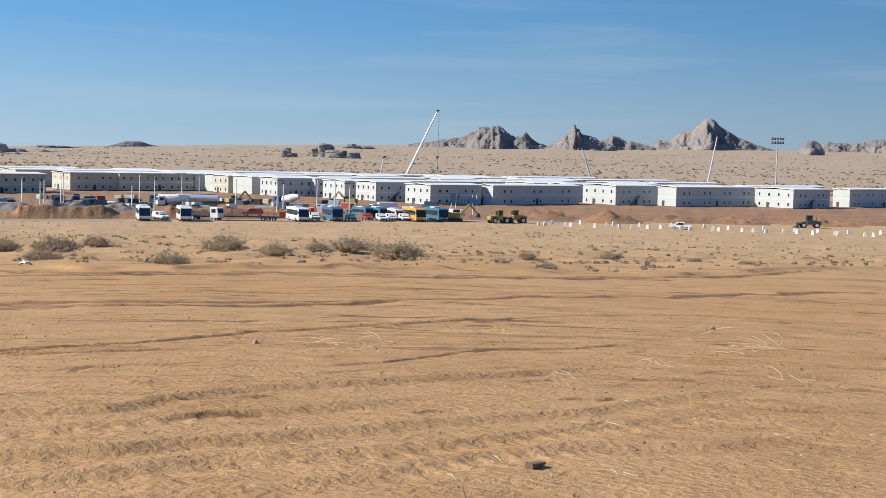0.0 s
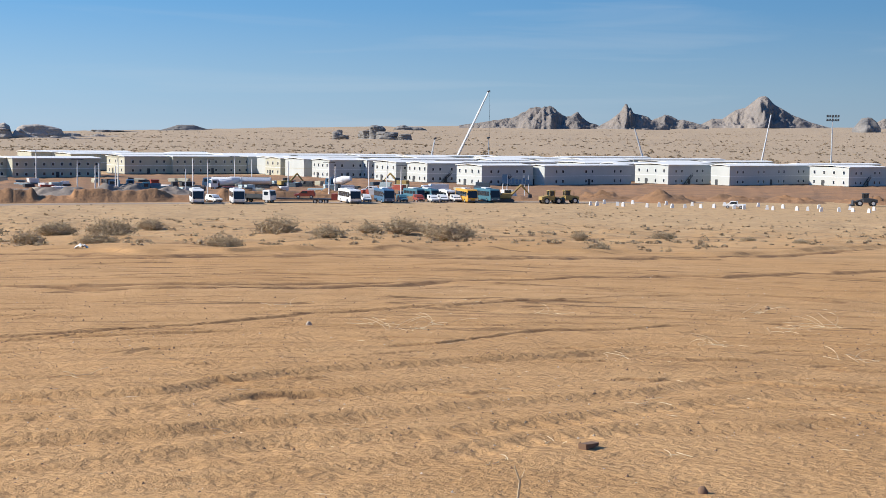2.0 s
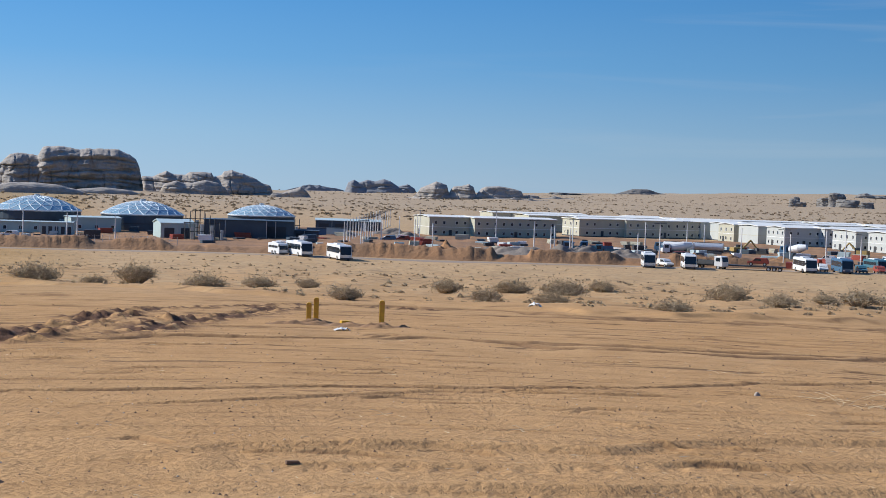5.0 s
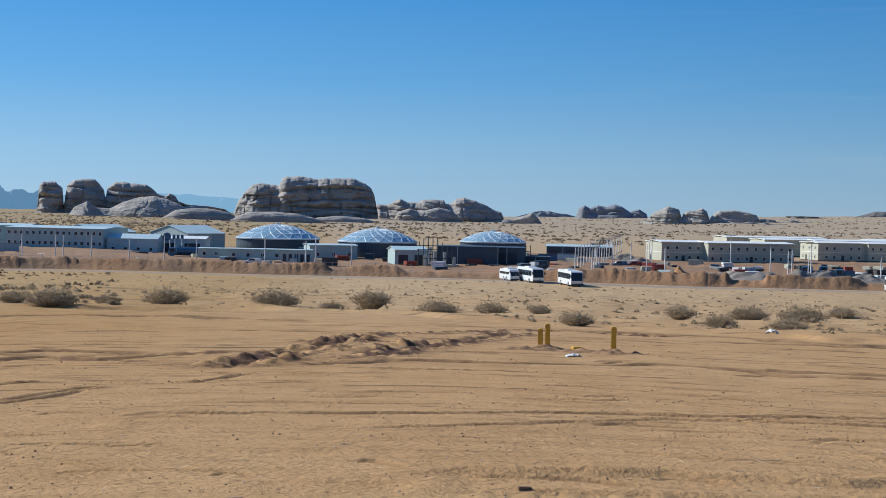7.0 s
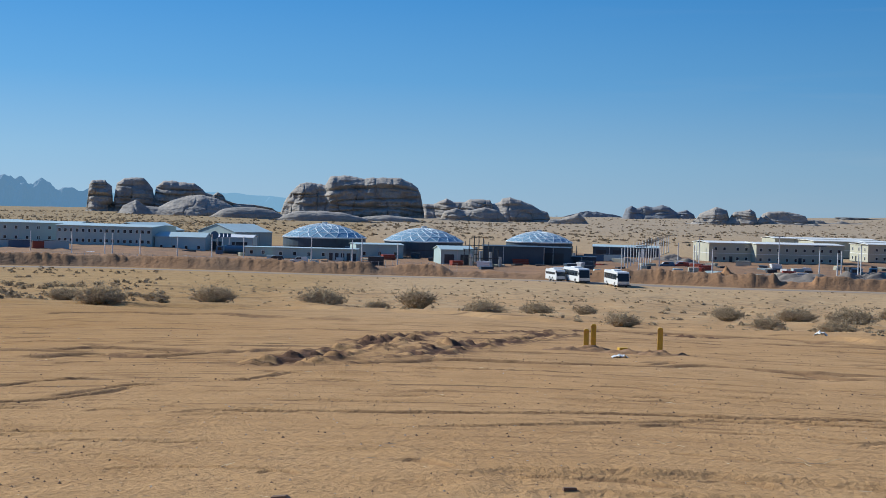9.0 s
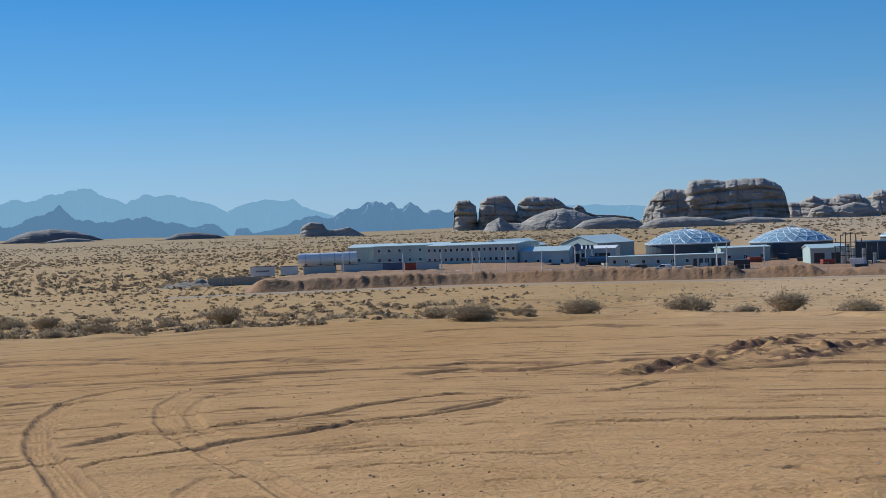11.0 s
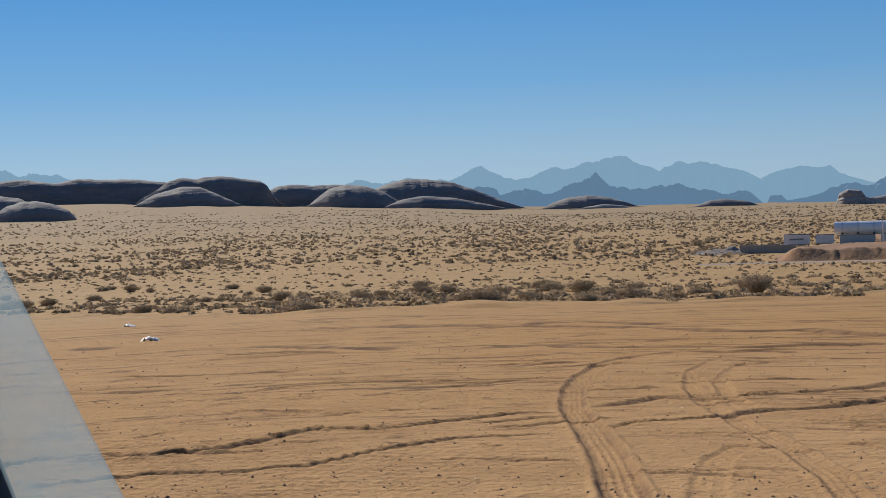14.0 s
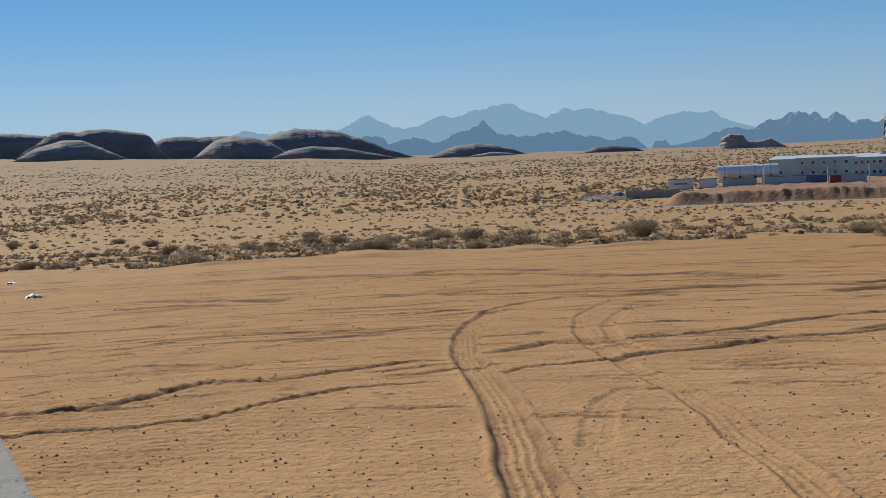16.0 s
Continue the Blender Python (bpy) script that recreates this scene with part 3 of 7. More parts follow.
            z[sel] += 0.007 * firm * np.sin(d * 85) * (a < 0.85) + 0.003 * np.sin(al * 44 + d * 22) * (a < 0.8)
            # shade in the tread grooves and along both rims, painted in
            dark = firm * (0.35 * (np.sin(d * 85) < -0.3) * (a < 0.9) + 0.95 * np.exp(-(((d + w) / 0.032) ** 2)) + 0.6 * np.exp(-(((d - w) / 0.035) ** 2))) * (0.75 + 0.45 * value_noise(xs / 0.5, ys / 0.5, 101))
            clear[sel] *= step(a, 1.2, 2.2)
        if mud_and_shade is not None:
            mud_and_shade[sel] = np.maximum(mud_and_shade[sel], np.clip(dark, 0, 1))
    if loose is not None:
        loose[...] = clear
    # wind ripples
    wave = (x * -0.39 + y * 0.92) / 0.24 + 0.55 * fractal(x / 1.3, y / 1.3, 81, 2)
    ripple = np.abs(np.mod(wave, 1.0) * 2 - 1) ** 1.5
    z += 0.02 * ripple * clear * (0.4 + 0.6 * step(value_noise(x / 4.2, y / 4.2, 83), -0.35, 0.3)) * (1 - step(r, 18, 27)) * (1 - step(b, -34, -24)) * step(r, 7, 9)
    # small scoops and hummocks where the sand lies loose
    z += 0.05 * np.maximum(0, value_noise(x / 0.8, y / 0.55, 85) - 0.35) * clear * (1 - step(r, 30, 60)) * step(value_noise(x / 5, y / 5, 86), -0.2, 0.4)
    return z


def ring_mesh(name, bearings, radii, mat, closed, earth=None):
    b, r = np.meshgrid(bearings, radii)
    x, y = r * np.sin(np.radians(b)), r * np.cos(np.radians(b))
    mud_and_shade, loose = np.zeros(x.shape), np.ones(x.shape)
    z = base_ground(x, y) + relief(x, y, r, b, mud_and_shade, loose)
    n, k = len(bearings), len(radii)
    co = np.stack([x, y, z], -1).reshape(-1, 3)
    i, j = np.meshgrid(np.arange(n if closed else n - 1), np.arange(k - 1))
    i2 = (i + 1) % n
    quads = np.stack([j * n + i, j * n + i2, (j + 1) * n + i2, (j + 1) * n + i], -1).reshape(-1, 4)[:, ::-1]
    me = bpy.data.meshes.new(name)
    me.vertices.add(len(co))
    me.vertices.foreach_set("co", co.ravel())
    corners = np.concatenate([quads.ravel(), np.arange(n)])  # the last face closes the middle
    me.loops.add(len(corners))
    me.loops.foreach_set("vertex_index", corners.astype(np.int32))
    me.polygons.add(len(quads) + 1)
    me.polygons.foreach_set("loop_start", np.arange(0, quads.size + 4, 4, dtype=np.int32))
    me.polygons.foreach_set("use_smooth", np.ones(len(quads) + 1, bool))
    me.update(calc_edges=True)
    me.materials.append(mat)
    along = np.stack([np.radians(b) * 20, 14 * np.log(np.maximum(r, 1))], -1).reshape(-1, 2)
    me.uv_layers.new(name="along").data.foreach_set("uv", along[corners].ravel().astype(np.float32))
    me.attributes.new("mud_and_shade", "FLOAT", "POINT").data.foreach_set("value", mud_and_shade.ravel().astype(np.float32))
    me.attributes.new("loose", "FLOAT", "POINT").data.foreach_set("value", loose.ravel().astype(np.float32))
    return new(name, me)


bearings = np.concatenate([np.arange(-180, -57, 4.0), np.arange(-57, 57, 0.11), np.arange(57, 179, 4.0)])
radii = np.concatenate([[1, 2, 4, 5.5], np.geomspace(6.6, 45, 520), np.geomspace(45.2, 120, 170), np.geomspace(121, 330, 50), np.geomspace(345, 4750, 50)])
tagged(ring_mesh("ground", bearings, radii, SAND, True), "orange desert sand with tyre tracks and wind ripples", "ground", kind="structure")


def earth_bank():
    """The bank of red dug earth along the edge of the camp, and the raw earth behind it."""
    bb = np.arange(-20.9, 58, 0.09)
    steps = np.array([-7, -5, -3.8, -2.6, -1.6, -0.8, 0, 0.9, 2, 3.5, 5.5, 9, 16, 26, 38, 52, 70, 90, 115, 145, 180, 215])
    b, s = np.meshgrid(bb, steps)
    c = np.interp(b, *np.array(BERM, float).T) + 4
    s = np.where(s > 4, 4 + (s - 4) * (0.1 + 0.9 * step(b, -20.9, -14)), s)
    r = c + s + 0.3 * value_noise(b / 0.4, s / 3, 7) * (np.abs(s) < 5)
    x, y = r * np.sin(np.radians(b)), r * np.cos(np.radians(b))
    hi = (2.5 + 0.35 * value_noise(b / 1.1, b * 0, 4) + 0.14 * value_noise(b / 0.3, b * 0, 5)) * (1 - 0.55 * step(value_noise(b / 1.9, b * 0, 14), 0.25, 0.5) * step(b, -8, -4)) * step(b, -20.9, -20.0) * (1 - 0.7 * step(b, 23, 31))
    prof = np.interp(s, [-7, -4.6, -0.6, 0.6, 5, 60], [-0.15, 0.0, 1, 1, 0.12, 0.1]) + (0.45 + 0.12 * step(s, 5, 12)) * step(s, 1, 5) * (1 - step(b, -10, -6))
    gully = 0.3 * (value_noise(b / 0.12, s / 6, 8) + 0.2 * value_noise(b / 0.55, s / 8, 18)) * hi / 2.5 * (1 - step(np.abs(s + 2), 1, 3.5))
    z = base_ground(x, y) + hi * prof + gully + 0.3 * np.abs(fractal(x / 5, y / 5, 9, 3)) * (prof > 0) + 0.08
    z[0] -= 0.4
    z[-1] -= 0.8
    n, k = len(bb), len(steps)
    faces = [(j * n + i, (j + 1) * n + i, (j + 1) * n + i + 1, j * n + i + 1) for j in range(k - 1) for i in range(n - 1)]
    me = bpy.data.meshes.new("earth_bank")
    me.from_pydata(np.stack([x, y, z], -1).reshape(-1, 3).tolist(), [], [f[::-1] for f in faces])
    me.materials.append(RED_EARTH)
    me.polygons.foreach_set("use_smooth", [True] * len(faces))
    tagged(new("earth_bank", me), "bank of freshly dug reddish earth along the camp", "earth bank", kind="structure")


earth_bank()


# ---- rocks and mountains ----
def lump(cx, cy, base, w, d, h, turn, seed, square=3.0, ledges=5, rough=0.17, dome=0.0, cols=64, rows=26):
    """One weathered block of sandstone: layered, cracked, with a rounded top; dome above nought: a smooth whaleback, steeper for less."""
    ca, sa = math.cos(turn), math.sin(turn)
    verts, faces = [], []
    for j in range(rows + 1):
        v = j / rows
        if dome:
            side, up = 1.06 * max(0.01, math.cos(v * 1.5708)) ** dome, math.sin(v * 1.5708)
        elif v > 0.68:
            e = (v - 0.68) / 0.32
            side, up = 1 - e**2.6 * 0.96, 0.78 + 0.22 * math.sin(e * 1.5708)
        else:
            side, up = 1 + 0.2 * (0.68 - v) ** 1.5, v * 0.78 / 0.68
        for i in range(cols):
            a = 6.28319 * i / cols
            c, s = math.cos(a), math.sin(a)
            k = (abs(c) ** square + abs(s) ** square) ** (-1 / square)
            p = Vector((c * k * side * w / 2, s * k * side * d / 2, up * h))
            q = p / (h * 0.5 + w * 0.12) + Vector((seed * 7.3, seed * 3.1, seed))
            n1 = noise.fractal(q, 0.9, 2.1, 5)
            n2 = noise.noise(Vector((q.x * 0.6, q.y * 0.6, q.z * ledges)))
            n3 = noise.noise(q * 4.3) + 0.6 * noise.noise(q * 9.1)
            groove = max(0.0, 1 - abs(noise.noise(Vector((q.x * 1.4, q.y * 1.4, q.z * 0.25)))) / 0.09)
            g = 1 + rough * (n1 + 0.8 * n2 + 0.35 * n3 - 1.1 * groove * (v < 0.9) * (not dome))
            x, y, z = p.x * g, p.y * g, p.z * (1 + rough * 0.7 * n1)
            verts.append(Vector((cx + ca * x - sa * y, cy + sa * x + ca * y, base + z - (0.1 * h + 2 if j == 0 else 0))))
    for j in range(rows):
        for i in range(cols):
            faces.append((j * cols + i, j * cols + (i + 1) % cols, (j + 1) * cols + (i + 1) % cols, (j + 1) * cols + i))
    faces.append(tuple(rows * cols + i for i in range(cols)))
    return Shape().add(verts, faces)


def outcrop(name, r, lumps, mat, label, square=3.0, ledges=5, rough=0.17, deep=0.7):
    """A rock of several blocks: each from one bearing to another, up to a height angle, nearer or farther by some metres."""
    ob = thing(name, pose(0, 0, 0), label, "rock formation")
    for k, (b0, b1, top, off) in enumerate(lumps):
        q = r + off
        w = radians(b1 - b0) * q * 1.04
        x, y, g = at((b0 + b1) / 2, q + w * deep * 0.35)
        z = EYE + math.tan(radians(top)) * q
        s = lump(x, y, g - 1.5, w, w * deep, max(z - g + 1.5, 2.0), radians(-(b0 + b1) / 2 + 8 * math.sin(k * 2.3)), k + r % 97, square, ledges, rough, (0.75, 0.5, 0.45)[k % 3] * (square < 2.45))
        part("rock_block", s, mat, ob, smooth=True)
    return ob


def massif(name, r, line, mat, label, depth=0.75, power=3.2, strata=5.0, crack=0.3, rough=1.0, pieces=0.028, rows=34, category="rock formation"):
    """A rock with steep weathered sides under a skyline of bearings and height angles: bedding ledges, vertical clefts, rounded shoulders."""
    bb = np.arange(line[0][0], line[-1][0] + 1e-6, pieces)
    el = np.interp(bb, [p[0] for p in line], [p[1] for p in line])
    x, y = r * np.sin(np.radians(bb)), r * np.cos(np.radians(bb))
    ground = base_ground(x, y)
    seed = int(r + 31 * abs(line[0][0])) % 900
    h = np.maximum(EYE + r * np.tan(np.radians(el)) - ground, 1.0)
    h = h * (1 + 0.012 * fractal(bb / 0.2, bb * 0, seed, 3))
    big = h.max()
    body = np.convolve(np.pad(h, 6, mode="edge"), np.ones(13) / 13, "valid")
    sheets = []
    for v, back in [(0.75, True), (0.93, True)] + [(q, False) for q in np.linspace(1, 0, rows)]:
        z = h * v
        out = depth * body * (1 - min(1.0, v) ** power) ** (1 / power) + 0.12 * big * (1 - v) ** 3
        lay = z / strata + 0.35 * value_noise(bb / 0.9, bb * 0, seed + 1)
        ledge = value_noise(bb / 2.5, lay, seed + 2) + 0.5 * value_noise(bb / 0.5, lay * 2.3, seed + 3)
        seam = np.maximum(0, 1 - np.abs(value_noise(bb / 4, lay * 0.8, seed + 4)) / 0.16)
        bulge = fractal(bb / 0.55, z / (0.45 * big), seed + 5, 4)
        split = np.maximum(0, 1 - np.abs(value_noise(bb / 0.5 + 0.25 * value_noise(bb / 0.3, z / 12, seed + 8), z / (0.9 * big), seed + 6)) / 0.1)
        fine = np.maximum(0, 1 - np.abs(value_noise(bb / 0.11, z / (0.25 * big), seed + 7)) / 0.15)
        side = 1 - v**6 if not back else 0.0
        push = rough * big * side * (0.085 * ledge + 0.09 * bulge - 0.12 * seam - crack * 0.2 * split - 0.008 * fine)
        rr = r - (out + push) * (-0.8 if back else 1)
        sheets.append(np.stack([rr * np.sin(np.radians(bb)), rr * np.cos(np.radians(bb)), ground + z - 2.5 * (v < 0.01) - 1.0 * (1 - v)], -1))
    co = np.concatenate(sheets)
    n = len(bb)
    faces = [(j * n + i, (j + 1) * n + i, (j + 1) * n + i + 1, j * n + i + 1) for j in range(len(sheets) - 1) for i in range(n - 1)]
    me = bpy.data.meshes.new(name)
    me.from_pydata(co.tolist(), [], faces)
    me.materials.append(mat)
    me.polygons.foreach_set("use_smooth", [True] * len(faces))
    return tagged(new(name, me), label, category)


def whaleback(r, line, label, mat=None, spread=2.2, rough=1.0):
    """A smooth back of bare rock, worn round, under a skyline of bearings and height angles; low steps where its layers end."""
    bb = np.arange(line[0][0], line[-1][0] + 1e-6, 0.05)
    el = np.interp(bb, [p[0] for p in line], [p[1] for p in line])
    x, y = r * np.sin(np.radians(bb)), r * np.cos(np.radians(bb))
    ground = base_ground(x, y)
    seed = int(r + 17 * abs(line[0][0])) % 900
    h = np.maximum(EYE + r * np.tan(np.radians(el)) - ground, 0.3)
    h = np.convolve(np.pad(h, 2, mode="edge"), np.ones(5) / 5, "valid") * (1 + 0.015 * fractal(bb / 0.3, bb * 0, seed, 3))
    big = h.max()
    sheets = []
    for e in [-1.0, -0.6, -0.25] + list(np.linspace(0, 1, 22)):
        a = abs(e)
        prof = max(0.0, 1 - a**2.6) ** 0.6
        z = h * prof
        lay = z / 5.0 + 0.5 * value_noise(bb / 1.5, bb * 0, seed)
        shift = rough * (0.10 * big * value_noise(bb / 3.0, lay, seed + 1) + 0.16 * big * fractal(bb / 1.4, bb * 0 + 2 * a, seed + 2, 3)) * a * (1.15 - a)
        rr = r - h * spread * e - shift
        sheets.append(np.stack([rr * np.sin(np.radians(bb)), rr * np.cos(np.radians(bb)), ground + z - 4 * (a > 0.99)], -1))
    co = np.concatenate(sheets)
    n = len(bb)
    faces = [(j * n + i, (j + 1) * n + i, (j + 1) * n + i + 1, j * n + i + 1) for j in range(len(sheets) - 1) for i in range(n - 1)]
    me = bpy.data.meshes.new("rock_outcrop")
    me.from_pydata(co.tolist(), [], faces)
    me.materials.append(mat or DARK_ROCK)
    me.polygons.foreach_set("use_smooth", [True] * len(faces))
    return tagged(new("rock_outcrop", me), label, "rock formation")


def mountain(name, r, line, mat, label, spread=1.5, jag=0.17, kind="", category="mountain", pieces=0.04, base=None):
    """A crest through bearings and height angles, with gullied slopes to both sides."""
    b0, b1 = line[0][0], line[-1][0]
    bb = np.arange(b0, b1 + 1e-6, pieces)
    el = np.interp(bb, [p[0] for p in line], [p[1] for p in line])
    x, y = r * np.sin(np.radians(bb)), r * np.cos(np.radians(bb))
    ground = base_ground(x, y) if base is None else EYE + r * np.tan(np.radians(base)) + bb * 0
    crest = EYE + r * np.tan(np.radians(el))
    h = np.maximum(crest - ground, 0.5)
    h = h * (1 + jag * fractal(bb / 0.55, bb * 0 + r, 5, 5) * np.clip(h / 20, 0, 1))
    ss = np.concatenate([[-1.0, -0.5], np.linspace(0, 1, 20)])
    rows = []
    for s in ss:
        e = np.abs(s)
        gully = 0.34 * fractal(bb / 0.36, bb * 0 + s * 2.2, 6, 5) * np.sin(np.pi * e)
        prof = (1 - e) ** 1.15 + gully
        rr = r - h * spread * s + h * 0.2 * fractal(bb / 0.35, bb * 0 + s * 2, 8, 3) * e
        rows.append(np.stack([rr * np.sin(np.radians(bb)), rr * np.cos(np.radians(bb)), ground - 3 * (e > 0.99) + h * np.maximum(prof, 0)], -1))
    co = np.concatenate(rows)
    n = len(bb)
    faces = [(j * n + i, j * n + i + 1, (j + 1) * n + i + 1, (j + 1) * n + i) for j in range(len(ss) - 1) for i in range(n - 1)]
    me = bpy.data.meshes.new(name)
    me.from_pydata(co.tolist(), [], [f[::-1] for f in faces])
    me.materials.append(mat)
    me.polygons.foreach_set("use_smooth", [True] * len(faces))
    return tagged(new(name, me), label, category, kind=kind)


# bare mountains beyond the camp
mountain("mountain", 3000, ((33.6, 0.40), (34.5, 0.56), (35.4, 0.66), (36.1, 0.95), (36.35, 0.97), (36.5, 1.14), (37.1, 1.25), (37.8, 1.03), (38.2, 0.85), (38.5, 0.95), (39.0, 0.65), (39.5, 0.42)), SLOPE, "bare grey-brown craggy mountain rising from the plain")
mountain("mountain", 2900, ((39.3, 0.40), (39.9, 0.75), (40.3, 1.0), (40.45, 1.24), (40.55, 1.28), (40.6, 1.12), (40.68, 1.22), (40.78, 0.98), (41.4, 0.86), (42.0, 0.6), (42.3, 0.4)), SLOPE, "bare craggy mountain with a split spire on top")
mountain("mountain", 3050, ((41.2, 0.45), (41.8, 0.92), (42.2, 1.05), (42.6, 0.86), (43.2, 0.66), (43.9, 0.48)), SLOPE, "small bare dark mountain with a pointed top")
mountain("mountain", 3400, ((43.4, 0.50), (44.0, 0.82), (44.4, 0.80), (44.9, 1.15), (45.3, 1.27), (45.8, 1.68), (46.1, 1.75), (46.5, 1.42), (47.2, 1.0), (47.9, 0.72), (48.7, 0.5)), SLOPE, "pale conical mountain, sunlit on one flank and dark on the other", spread=2.0, jag=0.05)
mountain("mountain", 2700, ((49.5, 0.45), (49.85, 0.9), (50.1, 0.95), (50.4, 0.8), (50.65, 0.45)), DARK_ROCK, "small dark butte with a flat top", spread=0.8)
mountain("mountain", 3600, ((50.0, 0.5), (50.7, 0.9), (51.2, 0.93), (51.6, 0.75), (52.4, 0.98), (53.2, 1.15), (54.2, 1.2), (55.5, 0.8), (57, 0.5)), SLOPE, "low bare mountain ridge on the horizon")
mountain("mountain", 3300, ((20.9, -0.1), (21.6, 0.10), (22.0, 0.24), (22.6, 0.25), (23.1, 0.10), (24.2, -0.05)), DARK_ROCK, "low flat grey hill on the horizon", spread=1.0)

outcrop("rock_outcrop", 1700, ((28.33, 28.72, 0.05, 0), (28.5, 28.98, -0.08, 0), (28.5, 28.75, 0.14, 4)), DARK_ROCK, "small dark rock standing alone on the plain")
outcrop("rock_outcrop", 1700, ((29.5, 30.5, 0.12, 30), (29.85, 30.5, 0.34, 10), (30.2, 31.0, 0.08, 0), (30.6, 31.5, -0.12, 0), (31.1, 31.6, 0.0, -10)), DARK_ROCK, "dark layered rocks lying on the open plain")
outcrop("rock_outcrop", 2600, ((30.9, 31.6, 0.36, 0), (31.3, 32.2, 0.28, 20)), DARK_ROCK, "dark low rocks on the far plain", square=2.4)

# sandstone outcrops behind the site
massif("rock_outcrop", 1500, ((-4.2, -0.4), (-4.05, 0.07), (-3.82, 0.41), (-3.45, 0.79), (-3.0, 0.88), (-2.66, 0.8), (-2.38, 0.78), (-2.2, 1.11), (-2.06, 1.17), (-1.68, 1.17), (-1.12, 1.16), (-0.74, 1.06), (-0.45, 1.11), (0.11, 1.15), (0.77, 1.14), (1.16, 0.96), (1.45, 0.78), (1.6, 0.45), (1.68, 0.07), (1.78, -0.4)), ROCK, "massive layered sandstone rock with steep sides and a flat top", strata=4.5, rows=56, rough=1.15)
massif("rock_outcrop", 1600, ((1.6, -0.5), (1.7, 0.1), (2.13, 0.08), (2.69, 0.34), (2.98, 0.2), (3.46, 0.21), (3.64, 0.33), (4.21, 0.33), (4.5, 0.33), (4.6, 0.15), (4.93, 0.25), (5.02, 0.39), (5.35, 0.45), (5.83, 0.32), (6.31, 0.14), (6.6, -0.04), (6.93, -0.13), (7.1, -0.55)), ROCK, "weathered sandstone blocks in a row, rounded on top", depth=1.1, crack=0.45)
massif("rock_outcrop", 1520, ((2.4, -0.6), (2.6, -0.2), (3.1, -0.05), (3.5, -0.18), (3.8, -0.1), (4.3, 0.02), (4.8, -0.1), (5.1, -0.3), (5.3, -0.6)), ROCK, "low sandstone shelf before a row of blocks", depth=1.2, crack=0.4)
massif("rock_outcrop", 1500, ((6.9, -0.6), (7.03, -0.42), (7.44, -0.41), (7.74, -0.3), (8.19, -0.14), (8.44, -0.31), (8.66, -0.6)), ROCK, "small low sandstone rocks", crack=0.45)
massif("rock_outcrop", 2600, ((9.95, -0.45), (10.15, 0.11), (10.39, 0.24), (10.6, 0.12), (10.94, 0.25), (11.25, 0.19), (11.64, 0.3), (11.94, 0.21), (12.25, 0.01), (12.64, 0.12), (12.95, -0.07), (13.05, -0.4)), HAZED_ROCK, "far rounded rock domes, bluish with distance", depth=1.0, strata=14.0, crack=0.5)
massif("rock_outcrop", 1700, ((12.6, -0.6), (12.95, -0.32), (13.05, -0.22), (13.19, -0.01), (13.53, 0.14), (13.83, 0.28), (14.27, 0.16), (14.38, -0.2), (14.44, -0.05), (14.57, 0.1), (14.82, 0.11), (15.2, 0.22), (15.4, 0.09), (15.51, -0.25), (15.6, -0.08), (15.8, 0.0), (16.1, -0.24), (16.49, -0.33), (16.8, -0.65)), ROCK, "rounded sandstone blocks with deep clefts", depth=0.9, crack=0.45, strata=4.0)
massif("rock_outcrop", 1900, ((15.45, -0.4), (15.7, 0.03), (15.89, 0.13), (16.47, 0.17), (17.05, 0.08), (17.39, -0.01), (17.5, -0.2), (17.74, -0.15), (18.12, -0.19), (18.25, -0.35), (18.79, -0.17), (19.26, -0.28), (19.6, -0.45)), ROCK, "flat-topped layered sandstone ledges", depth=0.9, crack=0.4)
massif("rock_outcrop", 1650, ((16.5, -0.65), (16.7, -0.4), (17.1, -0.28), (17.5, -0.36), (17.8, -0.3), (18.2, -0.42), (18.6, -0.65)), ROCK, "low rounded sandstone boulders in the sand", depth=1.2)
outcrop("rock_outcrop", 2900, ((18.6, 19.8, -0.02, 0), (19.4, 20.6, -0.06, 10)), DARK_ROCK, "thin dark rocks along the horizon")
mountain("mountain", 4200, ((7.2, -0.4), (8.04, -0.16), (8.44, -0.06), (9.0, -0.05), (9.6, -0.13), (10.6, -0.4)), HAZED_ROCK, "pale low hill far behind the rocks", spread=1.0)
massif("rock_outcrop", 1350, ((-12.1, -0.7), (-12.02, -0.12), (-11.97, 0.5), (-11.85, 0.69), (-11.34, 0.73), (-11.25, 0.6), (-11.06, 0.46), (-11.0, -0.3), (-10.94, 0.26), (-10.87, 0.61), (-10.57, 0.82), (-10.1, 0.86), (-9.8, 0.87), (-9.62, 0.65), (-9.44, 0.43), (-9.37, 0.05), (-9.31, 0.5), (-9.01, 0.74), (-8.67, 0.78), (-8.23, 0.71), (-7.79, 0.7), (-7.52, 0.53), (-7.3, 0.31), (-6.99, 0.23), (-6.82, 0.35), (-6.59, 0.24), (-6.46, 0.02), (-6.01, -0.11), (-5.3, -0.13), (-4.58, -0.25), (-4.2, -0.5)), ROCK, "tall rounded sandstone towers standing close together", depth=0.55, strata=4.5, rows=48, rough=1.1)
massif("rock_outcrop", 1280, ((-10.9, -0.75), (-10.6, -0.3), (-10.1, -0.05), (-9.7, -0.3), (-9.2, -0.32), (-8.65, -0.04), (-8.04, 0.16), (-7.43, 0.22), (-6.9, 0.1), (-6.36, -0.12), (-6.0, -0.35), (-5.7, -0.7)), ROCK, "broken sandstone slabs leaning at the foot of the towers", depth=1.5, power=1.7, crack=0.4, strata=9.0)
